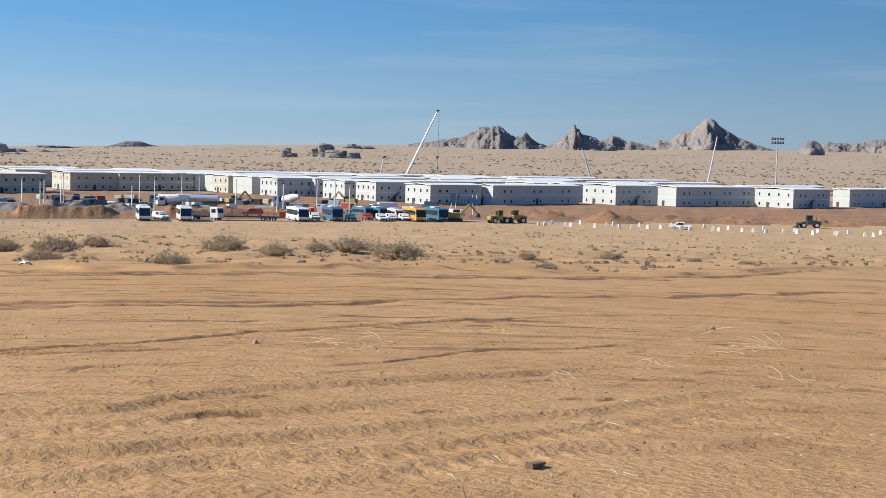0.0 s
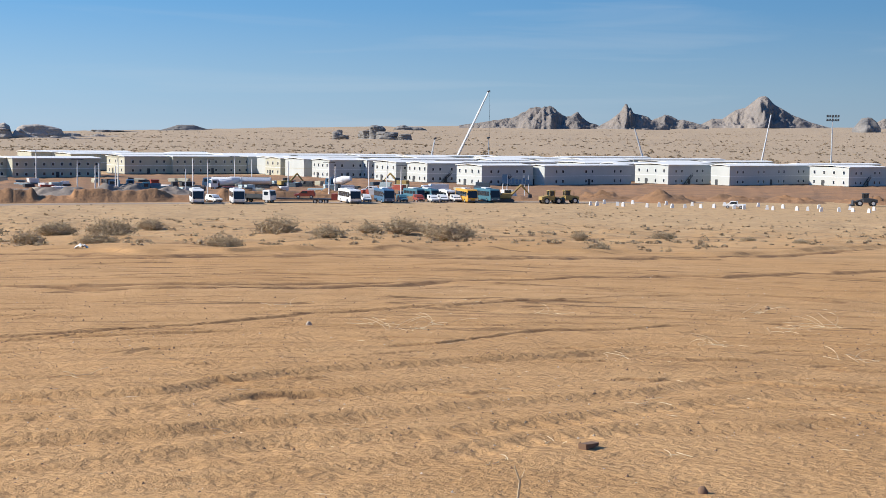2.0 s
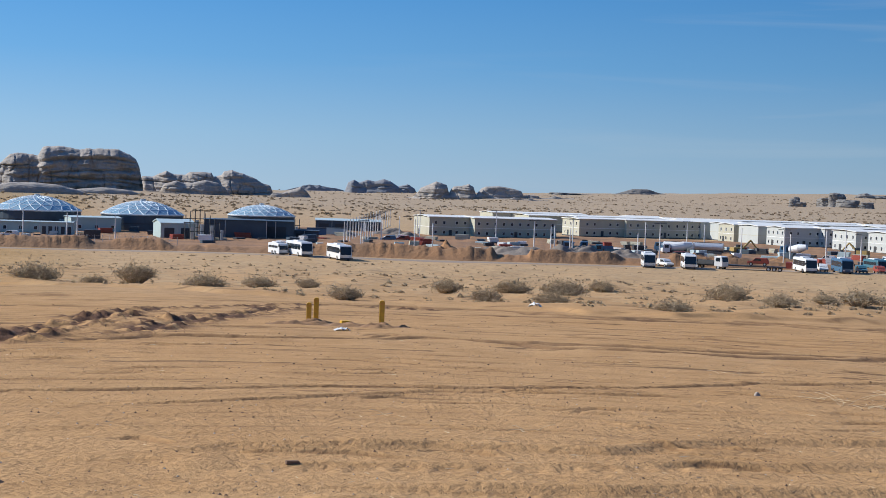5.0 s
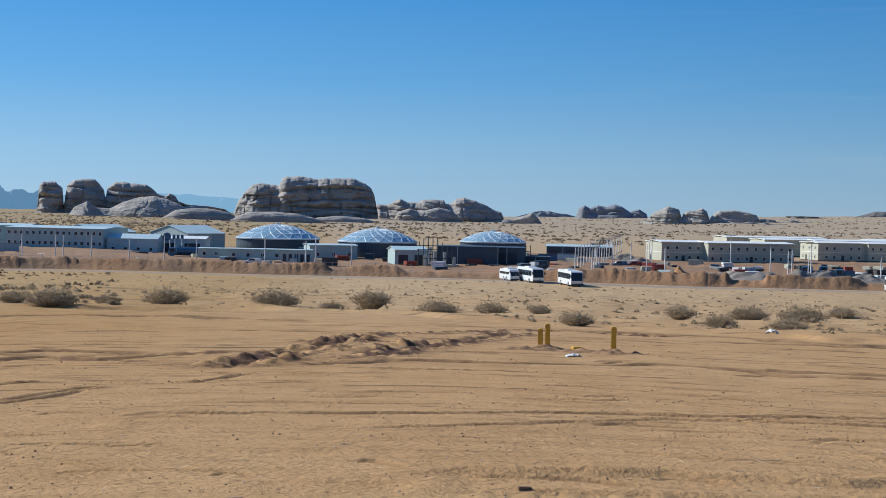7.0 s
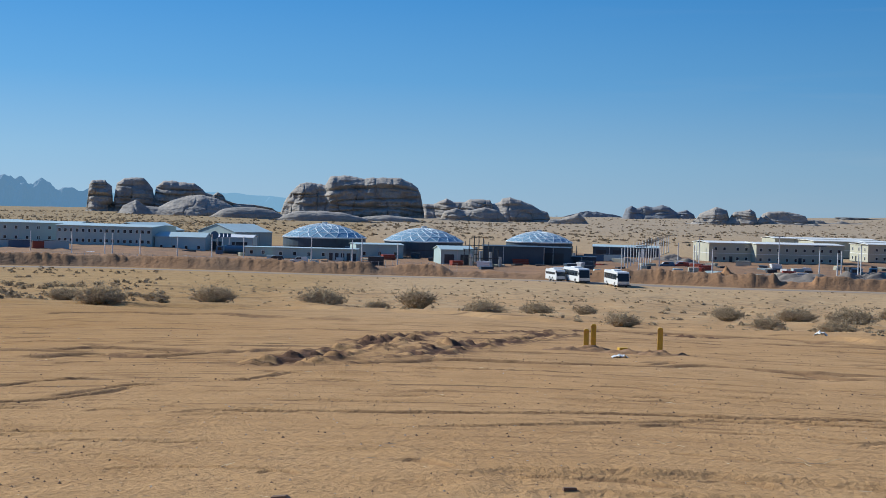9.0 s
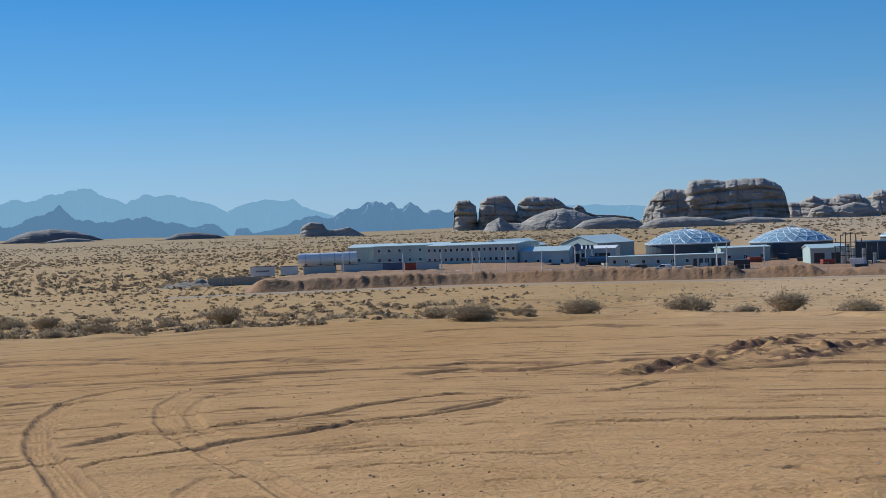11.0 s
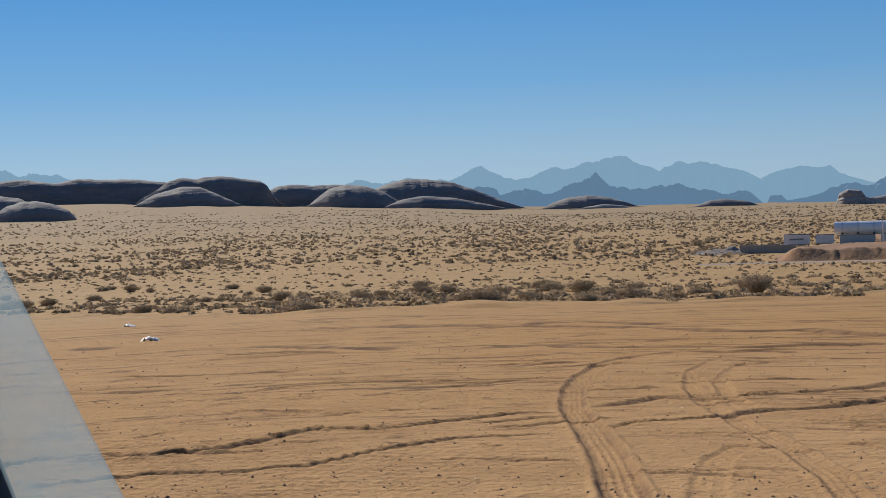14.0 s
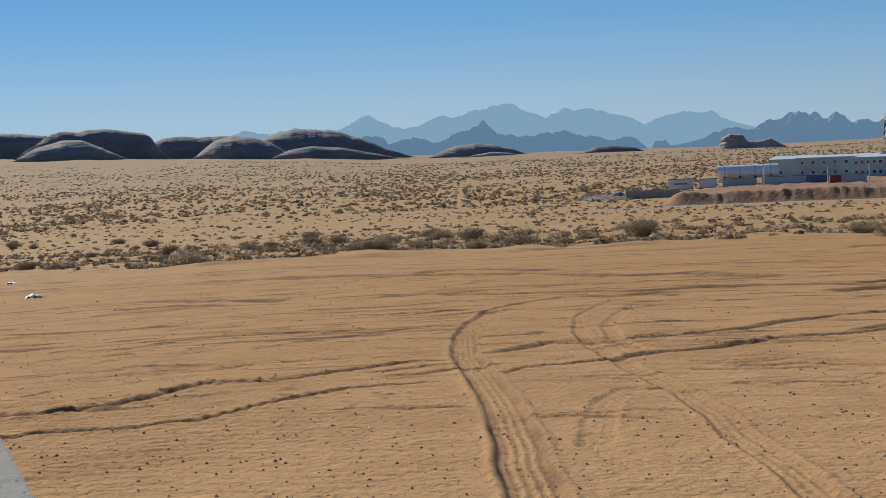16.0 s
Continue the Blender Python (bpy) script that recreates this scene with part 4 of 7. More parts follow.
whaleback(1230, ((-7.3, -0.75), (-6.98, -0.58), (-6.63, -0.35), (-6.01, -0.24), (-5.3, -0.23), (-4.58, -0.34), (-4.2, -0.5), (-3.9, -0.75)), "low smooth rock hump in the sand", ROCK, 1.6, 0.6)
whaleback(1150, ((-4.7, -0.95), (-4.36, -0.72), (-3.99, -0.49), (-3.53, -0.34), (-2.5, -0.31), (-1.55, -0.38), (-0.8, -0.56), (0.1, -0.9)), "smooth low rock hump before the great rock", ROCK, 1.6, 0.6)
whaleback(1250, ((-1.4, -0.75), (-0.8, -0.52), (0.2, -0.42), (1.2, -0.5), (2.2, -0.8)), "pale low rock shelf at the foot of the great rock", ROCK, 2.0, 0.6)

# dark flat-topped rocks over the scrub plain
whaleback(1900, ((-47.5, 0.1), (-47.0, 0.62), (-46.27, 1.04), (-45.77, 1.39), (-45.27, 1.49), (-44.66, 1.42), (-44.29, 1.51), (-43.5, 1.5), (-42.8, 1.38), (-42.1, 1.28), (-41.75, 1.08), (-41.6, 0.7), (-41.3, 0.35), (-41.0, 0.0)), "dark smooth flat-topped layered rock in shade", spread=1.0)
whaleback(1790, ((-47.6, 0.1), (-47.0, 0.52), (-46.3, 0.88), (-45.3, 1.13), (-44.5, 1.1), (-43.8, 0.77), (-43.1, 0.43), (-42.2, 0.0)), "smooth shoulder of dark rock before a flat top")
whaleback(2500, ((-55, 0.9), (-52.9, 1.5), (-52.2, 1.56), (-51.4, 1.62), (-50.8, 1.48), (-50.3, 1.42), (-49.9, 1.5), (-49.4, 1.58), (-48.7, 1.54), (-47.0, 1.48), (-46.0, 1.36), (-45.3, 1.1), (-44.4, 0.4)), "dark long low rock ridge", spread=1.2)
whaleback(1300, ((-52.9, 0.0), (-52.5, 0.35), (-52.2, 0.55), (-51.6, 0.74), (-51.1, 0.74), (-50.4, 0.61), (-49.8, 0.36), (-49.5, 0.0)), "low dark rounded rock at the edge of the scrub")
whaleback(1450, ((-56, 0.4), (-54.5, 0.95), (-53.4, 1.1), (-52.5, 1.0), (-51.6, 0.85), (-50.9, 0.3)), "dark rounded rock behind a smaller one")
whaleback(2300, ((-42.5, 0.2), (-41.76, 0.85), (-41.3, 1.03), (-40.8, 1.08), (-40.0, 1.0), (-39.0, 1.02), (-38.3, 0.97), (-37.2, 0.7), (-36.3, 0.2)), "dark low rocks with smooth backs", spread=1.3)
whaleback(2050, ((-40.2, 0.1), (-39.7, 0.51), (-39.2, 0.85), (-38.5, 0.98), (-37.8, 0.92), (-37.0, 0.67), (-36.5, 0.34), (-36.0, 0.0)), "smooth dark rock hump between longer ones")
whaleback(2150, ((-38.2, 0.3), (-37.15, 0.85), (-36.5, 1.04), (-36.0, 1.14), (-35.0, 1.08), (-34.2, 0.98), (-33.6, 0.77), (-33.0, 0.55), (-32.1, 0.14), (-30.6, -0.4)), "long dark whaleback rock in shade", spread=1.5)
whaleback(1980, ((-37.2, -0.1), (-36.2, 0.3), (-35.3, 0.42), (-34.0, 0.28), (-32.5, -0.05), (-31.2, -0.4)), "low smooth foot of a dark whaleback rock")
whaleback(2000, ((-30.9, -0.55), (-30.5, -0.38), (-29.95, -0.08), (-29.3, 0.13), (-28.4, 0.19), (-27.6, 0.09), (-26.8, -0.16), (-25.8, -0.6)), "low dark whaleback rock on the plain")
whaleback(1850, ((-29.3, -0.6), (-28.6, -0.3), (-27.8, -0.2), (-27.0, -0.28), (-26.0, -0.6)), "pale low ledge before a whaleback rock", ROCK)
whaleback(1700, ((-24.4, -0.65), (-24.0, -0.4), (-23.5, -0.2), (-22.8, -0.16), (-21.9, -0.28), (-21.1, -0.65)), "small low dark rock hump")
massif("rock_outcrop", 1500, ((-18.5, -0.6), (-18.35, -0.1), (-18.0, 0.06), (-17.5, 0.0), (-17.3, -0.3), (-16.9, -0.28), (-16.4, -0.2), (-15.7, -0.6)), ROCK, "small brown rocks at the foot of the dark hills", depth=0.9)

# two ranges far off, their haze put in as blue glow
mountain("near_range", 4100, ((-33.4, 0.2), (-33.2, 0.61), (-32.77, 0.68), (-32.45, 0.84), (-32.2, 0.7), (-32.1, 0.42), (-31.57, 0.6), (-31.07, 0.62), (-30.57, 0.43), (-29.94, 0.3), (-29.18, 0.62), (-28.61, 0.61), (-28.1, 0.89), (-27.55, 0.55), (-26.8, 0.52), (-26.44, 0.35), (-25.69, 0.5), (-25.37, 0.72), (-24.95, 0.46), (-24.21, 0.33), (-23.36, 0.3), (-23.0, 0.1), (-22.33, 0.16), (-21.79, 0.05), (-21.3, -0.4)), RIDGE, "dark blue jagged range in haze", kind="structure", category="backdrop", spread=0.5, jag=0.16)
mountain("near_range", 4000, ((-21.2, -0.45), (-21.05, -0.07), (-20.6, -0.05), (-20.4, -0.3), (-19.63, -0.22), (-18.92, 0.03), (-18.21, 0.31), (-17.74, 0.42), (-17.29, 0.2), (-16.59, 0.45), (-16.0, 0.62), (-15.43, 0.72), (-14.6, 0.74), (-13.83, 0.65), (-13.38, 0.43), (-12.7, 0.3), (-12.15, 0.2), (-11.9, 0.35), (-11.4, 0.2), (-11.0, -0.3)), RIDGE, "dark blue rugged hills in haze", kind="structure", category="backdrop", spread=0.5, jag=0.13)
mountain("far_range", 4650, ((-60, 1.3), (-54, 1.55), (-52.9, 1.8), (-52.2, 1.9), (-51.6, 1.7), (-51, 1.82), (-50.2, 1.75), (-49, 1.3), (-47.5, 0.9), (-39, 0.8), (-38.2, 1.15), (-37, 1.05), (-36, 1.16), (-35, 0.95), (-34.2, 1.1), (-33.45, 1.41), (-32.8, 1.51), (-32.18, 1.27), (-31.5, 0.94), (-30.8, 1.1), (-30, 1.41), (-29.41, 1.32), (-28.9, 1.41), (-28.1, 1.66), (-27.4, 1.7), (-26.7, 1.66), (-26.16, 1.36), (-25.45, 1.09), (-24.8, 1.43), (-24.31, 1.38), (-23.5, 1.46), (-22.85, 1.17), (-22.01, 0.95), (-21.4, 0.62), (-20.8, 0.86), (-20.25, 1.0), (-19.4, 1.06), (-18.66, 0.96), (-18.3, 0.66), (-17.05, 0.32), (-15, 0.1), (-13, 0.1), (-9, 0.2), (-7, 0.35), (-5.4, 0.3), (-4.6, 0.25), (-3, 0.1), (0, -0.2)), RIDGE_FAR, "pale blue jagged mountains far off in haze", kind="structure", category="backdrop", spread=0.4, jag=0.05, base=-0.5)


# ---- the camp ----
GRID = 7.0  # degrees by which the camp's streets are turned from the axes


def shared(cache, key, make):
    if key not in cache:
        cache[key] = make()
    return cache[key]


MESHES = {}


def window_on(parent, x, y, z, turn=0.0, w=0.85, h=0.95):
    """A white window frame with a dark pane set in it; its outside looks along -y."""
    frame_mesh = shared(MESHES, ("frame", w, h), lambda: Shape().box(-w / 2 - 0.08, w / 2 + 0.08, -0.05, 0.04, -0.08, 0.0).box(-w / 2 - 0.08, w / 2 + 0.08, -0.05, 0.04, h, h + 0.08).box(-w / 2 - 0.08, -w / 2, -0.05, 0.04, 0, h).box(w / 2, w / 2 + 0.08, -0.05, 0.04, 0, h).mesh("frame", WHITE))
    pane_mesh = shared(MESHES, ("pane", w, h), lambda: Shape().box(-w / 2, w / 2, -0.025, 0.03, 0, h).mesh("pane", GLASS))
    win = part("window", frame_mesh, None, parent, m=pose(x, y, z, 0, 0, turn))
    part("pane", pane_mesh, None, win)
    return win


def stair_on(parent, x, y, rise):
    s = Shape()
    n = 14
    for k in range(n):
        s.box(x + k * 0.28, x + k * 0.28 + 0.3, y - 1.1, y - 0.1, (k + 1) * rise / n - 0.06, (k + 1) * rise / n)
    m = pose(x, y, 0) @ pose(0, 0, 0, 0, -math.degrees(math.atan2(rise, n * 0.28)), 0)
    length = math.hypot(rise, n * 0.28)
    s.box(0, length, -1.15, -1.08, -0.1, 0.12, m).box(0, length, -0.12, -0.05, -0.1, 0.12, m).box(0, length, -1.15, -1.1, 0.95, 1.0, m)
    for k in range(0, n, 3):
        s.box(x + k * 0.28 + 0.1, x + k * 0.28 + 0.15, y - 1.14, y - 1.1, (k + 1) * rise / n, (k + 1) * rise / n + 1.0)
    part("stair", s, DARK, parent, "dark steel outside stair")


def cabin_block(b, r, length, depth, high=6.4, end_windows=4, front_pairs=3, stair=False, near=True, wall=None, door=True, lift=0.0, turn=None, label="two-storey cream prefabricated housing block with a white low roof"):
    x, y, z = at(b, r, lift)
    ob = thing("housing_block", pose(x, y, z, 0, 0, GRID if turn is None else turn), label, "building", "housing blocks of the camp")
    part("wall", Shape().box(0, length, 0, depth, -0.6, high), wall or CREAM, ob)
    rise = 0.45
    part("roof", Shape().prism([(-0.35, high), (depth / 2, high + rise), (depth + 0.35, high), (depth + 0.35, high + 0.22), (depth / 2, high + rise + 0.22), (-0.35, high + 0.22)], -0.35, length + 0.35, Matrix(((0, 1, 0, 0), (1, 0, 0, 0), (0, 0, 1, 0), (0, 0, 0, 1)))), ROOF, ob, "white sheet-metal roof")
    part("trim", Shape().box(-0.03, length + 0.03, -0.03, depth + 0.03, high / 2 - 0.08, high / 2 + 0.08), WHITE if near else CREAM, ob)
    part("plinth", Shape().box(-0.05, length + 0.05, -0.05, depth + 0.05, -0.7, 0.35), DARK, ob)
    if not near:
        return ob
    for lvl in (1.0, high / 2 + 0.95):
        for k in range(front_pairs):
            c = length * (k + 0.5) / front_pairs
            for d in (-1.5, 1.5):
                window_on(ob, c + d, 0, lvl)
        for k in range(end_windows):
            window_on(ob, 0, depth * (k + 0.5) / end_windows, lvl, -90, 0.7, 1.1)
    if door:
        part("door", Shape().box(length * 0.5 - 0.55, length * 0.5 + 0.55, -0.06, 0.02, 0.1, 2.2), DARK, ob, "dark steel door")
        part("door", Shape().box(-0.06, 0.02, depth * 0.62, depth * 0.62 + 1.1, 0.1, 2.2), DARK, ob)
    if stair:
        stair_on(ob, length * 0.35, 0, high / 2)
    return ob


FRONT = ((13.6, 452, 15, 15, 0, 2, False), (15.5, 453, 30, 15, 0, 5, False), (19.86, 503, 19, 14, 3, 2, False), (21.8, 510, 33, 14, 2, 5, False), (26.18, 500, 18, 10, 3, 2, True),
         (29.77, 484, 16, 10, 4, 2, True), (32.29, 449, 16, 10.5, 4, 2, True), (34.57, 427, 22, 12, 4, 2, True), (37.19, 440, 41, 7.5, 0, 3, False), (42.29, 470, 22, 15, 4, 2, True),
         (44.77, 473, 46, 8, 0, 4, False), (49.46, 492, 23, 16, 4, 2, True), (51.65, 526, 48, 7, 0, 5, False))
for b, r, length, depth, ends, pairs, stair in FRONT:
    cabin_block(b, r, length, depth, 6.4 if b < 40 else 6.8, ends, pairs, stair, wall=CREAM if b < 28 else PANEL, label="two-storey cream prefabricated housing block with a white roof" if b < 28 else "two-storey white prefabricated housing block with a low roof")
rng = random.Random(5)
for b, r, length, depth, *_ in FRONT[2:]:
    for k in range(1, 5 if b > 30 else 3):
        x, y, _z = at(b, r)
        x, y = x - math.sin(radians(GRID)) * 42 * k + rng.uniform(-9, 4), y + math.cos(radians(GRID)) * 42 * k
        bb, rr = math.degrees(math.atan2(x, y)), math.hypot(x, y)
        cabin_block(bb, rr, length * rng.uniform(0.9, 1.3), depth, 6.4, 4 if k == 1 else 0, 2, False, near=k == 1, wall=CREAM if b < 28 else PANEL, label="white prefabricated housing block in a row behind")


# ---- cranes, masts and poles ----
def crane(b, r, tip_b, tip_el, label, thick=0.55, hook=0.0):
    x, y, z = at(b, r)
    ob = thing("mobile_crane", pose(x, y, z), label, "crane")
    part("chassis", Shape().box(-5, 5, -1.4, 1.4, 0.7, 1.7).box(3.2, 5.2, -1.3, 1.3, 1.5, 3.1), ORANGE, ob, bevel=0.1)
    part("turntable", Shape().box(-2.5, 1.4, -1.3, 1.3, 1.8, 3.6), WHITE, ob, bevel=0.1)
    for sx in (-3.8, -2.2, 1.6, 3.6):
        for sy in (-1.2, 1.2):
            part("wheel", Shape().tube((sx, sy - 0.25, 0.65), (sx, sy + 0.25, 0.65), 0.65, 0.65, 14), TYRE, ob)
    tx, ty = r * math.sin(radians(tip_b)) - x, r * math.cos(radians(tip_b)) - y
    tz = EYE + r * math.tan(radians(tip_el)) - z
    a, e = Vector((0, 0, 3.0)), Vector((tx, ty, tz))
    for k in range(4):
        p, q = a.lerp(e, k / 4), a.lerp(e, (k + 1) / 4)
        part("boom", Shape().tube(p, q, thick * (1 - 0.14 * k), thick * (1 - 0.14 * k), 6), CHROME, ob)
    part("boom_head", Shape().tube(e - Vector((0.6, 0, 0.3)), e + Vector((0.7, 0, 0.1)), 0.5, 0.35, 8), DARK, ob)
    if hook:
        part("cable", Shape().tube(e + Vector((0.7, 0, 0)), e + Vector((0.7, 0, -hook)), 0.06, 0.06, 5), DARK, ob)
        part("hook_block", Shape().box(e.x + 0.4, e.x + 1.0, e.y - 0.2, e.y + 0.2, e.z - hook - 1.2, e.z - hook), DARK, ob)
    return ob


crane(33.42, 640, 34.80, 1.83, "white telescopic mobile crane with a raised boom", 0.8, 26)
crane(41.3, 700, 40.84, 0.43, "thin dark mobile crane boom behind the roofs", 0.65)
crane(46.0, 690, 46.35, 1.07, "dark raised crane boom behind the roofs", 0.55)
crane(32.42, 660, 32.6, -0.15, "short pale crane boom behind the roofs", 0.6)
crane(34.85, 660, 34.82, -0.1, "short dark crane boom", 0.4)


def light_mast():
    x, y, z = at(48.75, 600)
    ob = thing("light_mast", pose(x, y, z, 0, 0, -48), "tall steel floodlight mast with a lamp frame on top", "light mast")
    hi = EYE + 600 * math.tan(radians(0.95)) - z
    part("pole", Shape().tube((0, 0, 0), (0, 0, hi), 0.42, 0.2, 10), STEEL, ob)
    part("crossbar", Shape().box(-2.6, 2.6, -0.12, 0.12, hi - 1.8, hi - 1.5).box(-2.6, 2.6, -0.12, 0.12, hi - 0.2, hi), DARK, ob)
    for k in range(5):
        for j in range(2):
            part("floodlight", Shape().box(-2.5 + k * 1.1, -1.7 + k * 1.1, -0.5, -0.1, hi - 1.6 + j * 1.6, hi - 0.8 + j * 1.6), DARK, ob)


light_mast()


def lamp_pole(b, r, high=8.5, head=True):
    ob = thing("lamp_pole", stand(b, r), "slim galvanised lamp pole with a flat panel head" if head else "slim white steel post standing bare", "lamp pole" if head else "post", "lamp poles of the camp" if head else "bare posts in rows")
    key = ("pole", high)
    part("pole", shared(MESHES, key, lambda: Shape().tube((0, 0, -0.3), (0, 0, high), 0.16, 0.11, 8).mesh("pole", WHITE)), None, ob)
    part("base", shared(MESHES, "pole_base", lambda: Shape().box(-0.35, 0.35, -0.35, 0.35, -0.4, 0.35).mesh("base", CREAM)), None, ob)
    if head:
        part("panel", shared(MESHES, ("panel", high), lambda: Shape().box(-1.5, 1.5, -0.5, 0.5, high - 0.05, high + 0.08, None).mesh("panel", DARK)), None, ob, "dark solar panel")
    return ob


for b, r, h, head in ((18.0, 345, 8.6, True), (18.7, 352, 7, False), (18.85, 372, 7, False), (19.6, 348, 9.2, True), (19.5, 360, 6.6, False), (23.2, 345, 9.0, True), (22.6, 380, 8.5, False), (22.3, 352, 6.3, False),
                      (25.0, 400, 8, False), (28.2, 345, 8.6, True), (28.45, 352, 7.5, False), (29.85, 360, 8.6, False), (30.6, 380, 8.6, False), (31.2, 350, 8, True), (26.5, 380, 8, False), (24.3, 420, 8.4, True),
                      (13.0, 330, 8.2, False), (13.75, 332, 7.4, False), (13.2, 420, 9, True), (-16.7, 380, 8, True), (-9.9, 350, 7.2, False), (-11.3, 352, 7.2, False), (-12.6, 356, 7.2, False), (-14.2, 360, 7.2, False), (-11.0, 350, 7.2, False),
                      (-8.4, 352, 6.8, False), (-7.0, 352, 7.4, False), (-5.7, 352, 7, False), (-2.9, 348, 7.4, False), (-1.2, 350, 6.8, False), (-0.8, 345, 7.6, False), (0.7, 350, 6.4, False), (16.4, 430, 9.5, True)):
    lamp_pole(b, r, h, head)
for k in range(13):
    lamp_pole(10.05 + 0.22 * k * 0.55, 352 + k * 15, 6.6, False)
    lamp_pole(10.75 + 0.1 * k, 345 + k * 17, 6.8, True)
for k in range(4):
    lamp_pole(11.6 + 0.75 * k, 395 + 30 * k, 6.8, False)


# ---- vehicles ----
def wheels(ob, spots, radius, wide=0.3):
    tyre = shared(MESHES, ("tyre", radius), lambda: Shape().tube((0, -wide / 2, 0), (0, wide / 2, 0), radius, radius, 16).mesh("tyre", TYRE))
    rim = shared(MESHES, ("rim", radius), lambda: Shape().tube((0, -wide / 2 - 0.02, 0), (0, wide / 2 + 0.02, 0), radius * 0.55, radius * 0.55, 12).mesh("rim", CHROME))
    for x, y in spots:
        w = part("wheel", tyre, None, ob, m=pose(x, y, radius))
        part("rim", rim, None, w)


def bus(b, r, turn, mat, label, length=11.0, high=3.2, wide=2.5):
    """A coach with its front at +x."""
    ob = thing("bus", stand(b, r, turn), label, "bus", "buses parked by the camp")
    h, w = length / 2, wide / 2
    part("body", Shape().prism([(-h, 0.4), (h - 0.1, 0.4), (h, 1.2), (h - 0.35, high - 0.25), (h - 0.7, high), (-h + 0.25, high), (-h, high - 0.3)], -w, w), mat, ob, bevel=0.08)
    part("windscreen", Shape().prism([(h + 0.015, 1.25), (h - 0.325, high - 0.35), (h - 0.4, high - 0.35), (h - 0.08, 1.25)], -w + 0.12, w - 0.12), GLASS, ob)
    part("rear_window", Shape().box(-h - 0.015, -h + 0.05, -w + 0.3, w - 0.3, 1.6, high - 0.5), GLASS, ob)
    n = max(3, int(length / 1.7))
    for side in (-1, 1):
        for k in range(n):
            x0 = -h + 0.4 + (length - 1.2) * k / n
            part("side_window", Shape().box(x0, x0 + (length - 1.2) / n - 0.1, side * w - 0.02, side * w + 0.02, 1.55, high - 0.55), GLASS, ob)
        part("headlight", Shape().box(h - 0.12, h + 0.02, side * (w - 0.45) - 0.2, side * (w - 0.45) + 0.2, 0.7, 0.95), CHROME, ob)
        part("mirror", Shape().box(h - 0.05, h + 0.3, side * (w + 0.12) - 0.1, side * (w + 0.12) + 0.1, 1.9, 2.4), DARK, ob)
    part("roof_unit", Shape().box(-1.6, 1.0, -0.8, 0.8, high, high + 0.22), WHITE, ob, bevel=0.05)
    part("bumper", Shape().box(h - 0.2, h + 0.06, -w + 0.05, w - 0.05, 0.35, 0.65), DARK, ob)
    wheels(ob, [(h - 2.3, s * (w - 0.12)) for s in (-1, 1)] + [(-h + 2.6, s * (w - 0.12)) for s in (-1, 1)], 0.5)
    return ob


def car(b, r, turn, mat, label, pickup=False):
    ob = thing("pickup_truck" if pickup else "car", stand(b, r, turn), label, "pickup" if pickup else "car", "cars parked by the camp")
    if pickup:
        cab = [(-2.6, 0.55), (2.55, 0.5), (2.6, 0.95), (1.45, 1.1), (0.85, 1.72), (-0.7, 1.75), (-0.85, 1.1), (-2.6, 1.1)]
        glass = (1.3, 1.15, 0.8, 1.66)
    else:
        cab = [(-2.3, 0.5), (2.25, 0.45), (2.3, 0.9), (1.3, 1.05), (0.6, 1.7), (-1.9, 1.75), (-2.3, 1.1)]
        glass = (1.2, 1.1, 0.55, 1.64)
    part("body", Shape().prism(cab, -0.9, 0.9), mat, ob, bevel=0.06)
    part("windscreen", Shape().prism([(glass[0] + 0.06, glass[1]), (glass[2] + 0.08, glass[3]), (glass[2], glass[3]), (glass[0] - 0.04, glass[1])], -0.72, 0.72), GLASS, ob)
    for side in (-1, 1):
        part("side_window", Shape().prism([(1.05, 1.12), (0.55, 1.62), (-0.55, 1.64), (-0.65, 1.12)], side * 0.9 - 0.015, side * 0.9 + 0.015), GLASS, ob)
        part("headlight", Shape().box(2.2, 2.32, side * 0.65 - 0.18, side * 0.65 + 0.18, 0.7, 0.86), CHROME, ob)
    part("bumper", Shape().box(2.2, 2.38, -0.85, 0.85, 0.4, 0.6), DARK, ob)
    wheels(ob, [(x, s * 0.8) for x in (-1.45, 1.45) for s in (-1, 1)], 0.37, 0.24)
    return ob


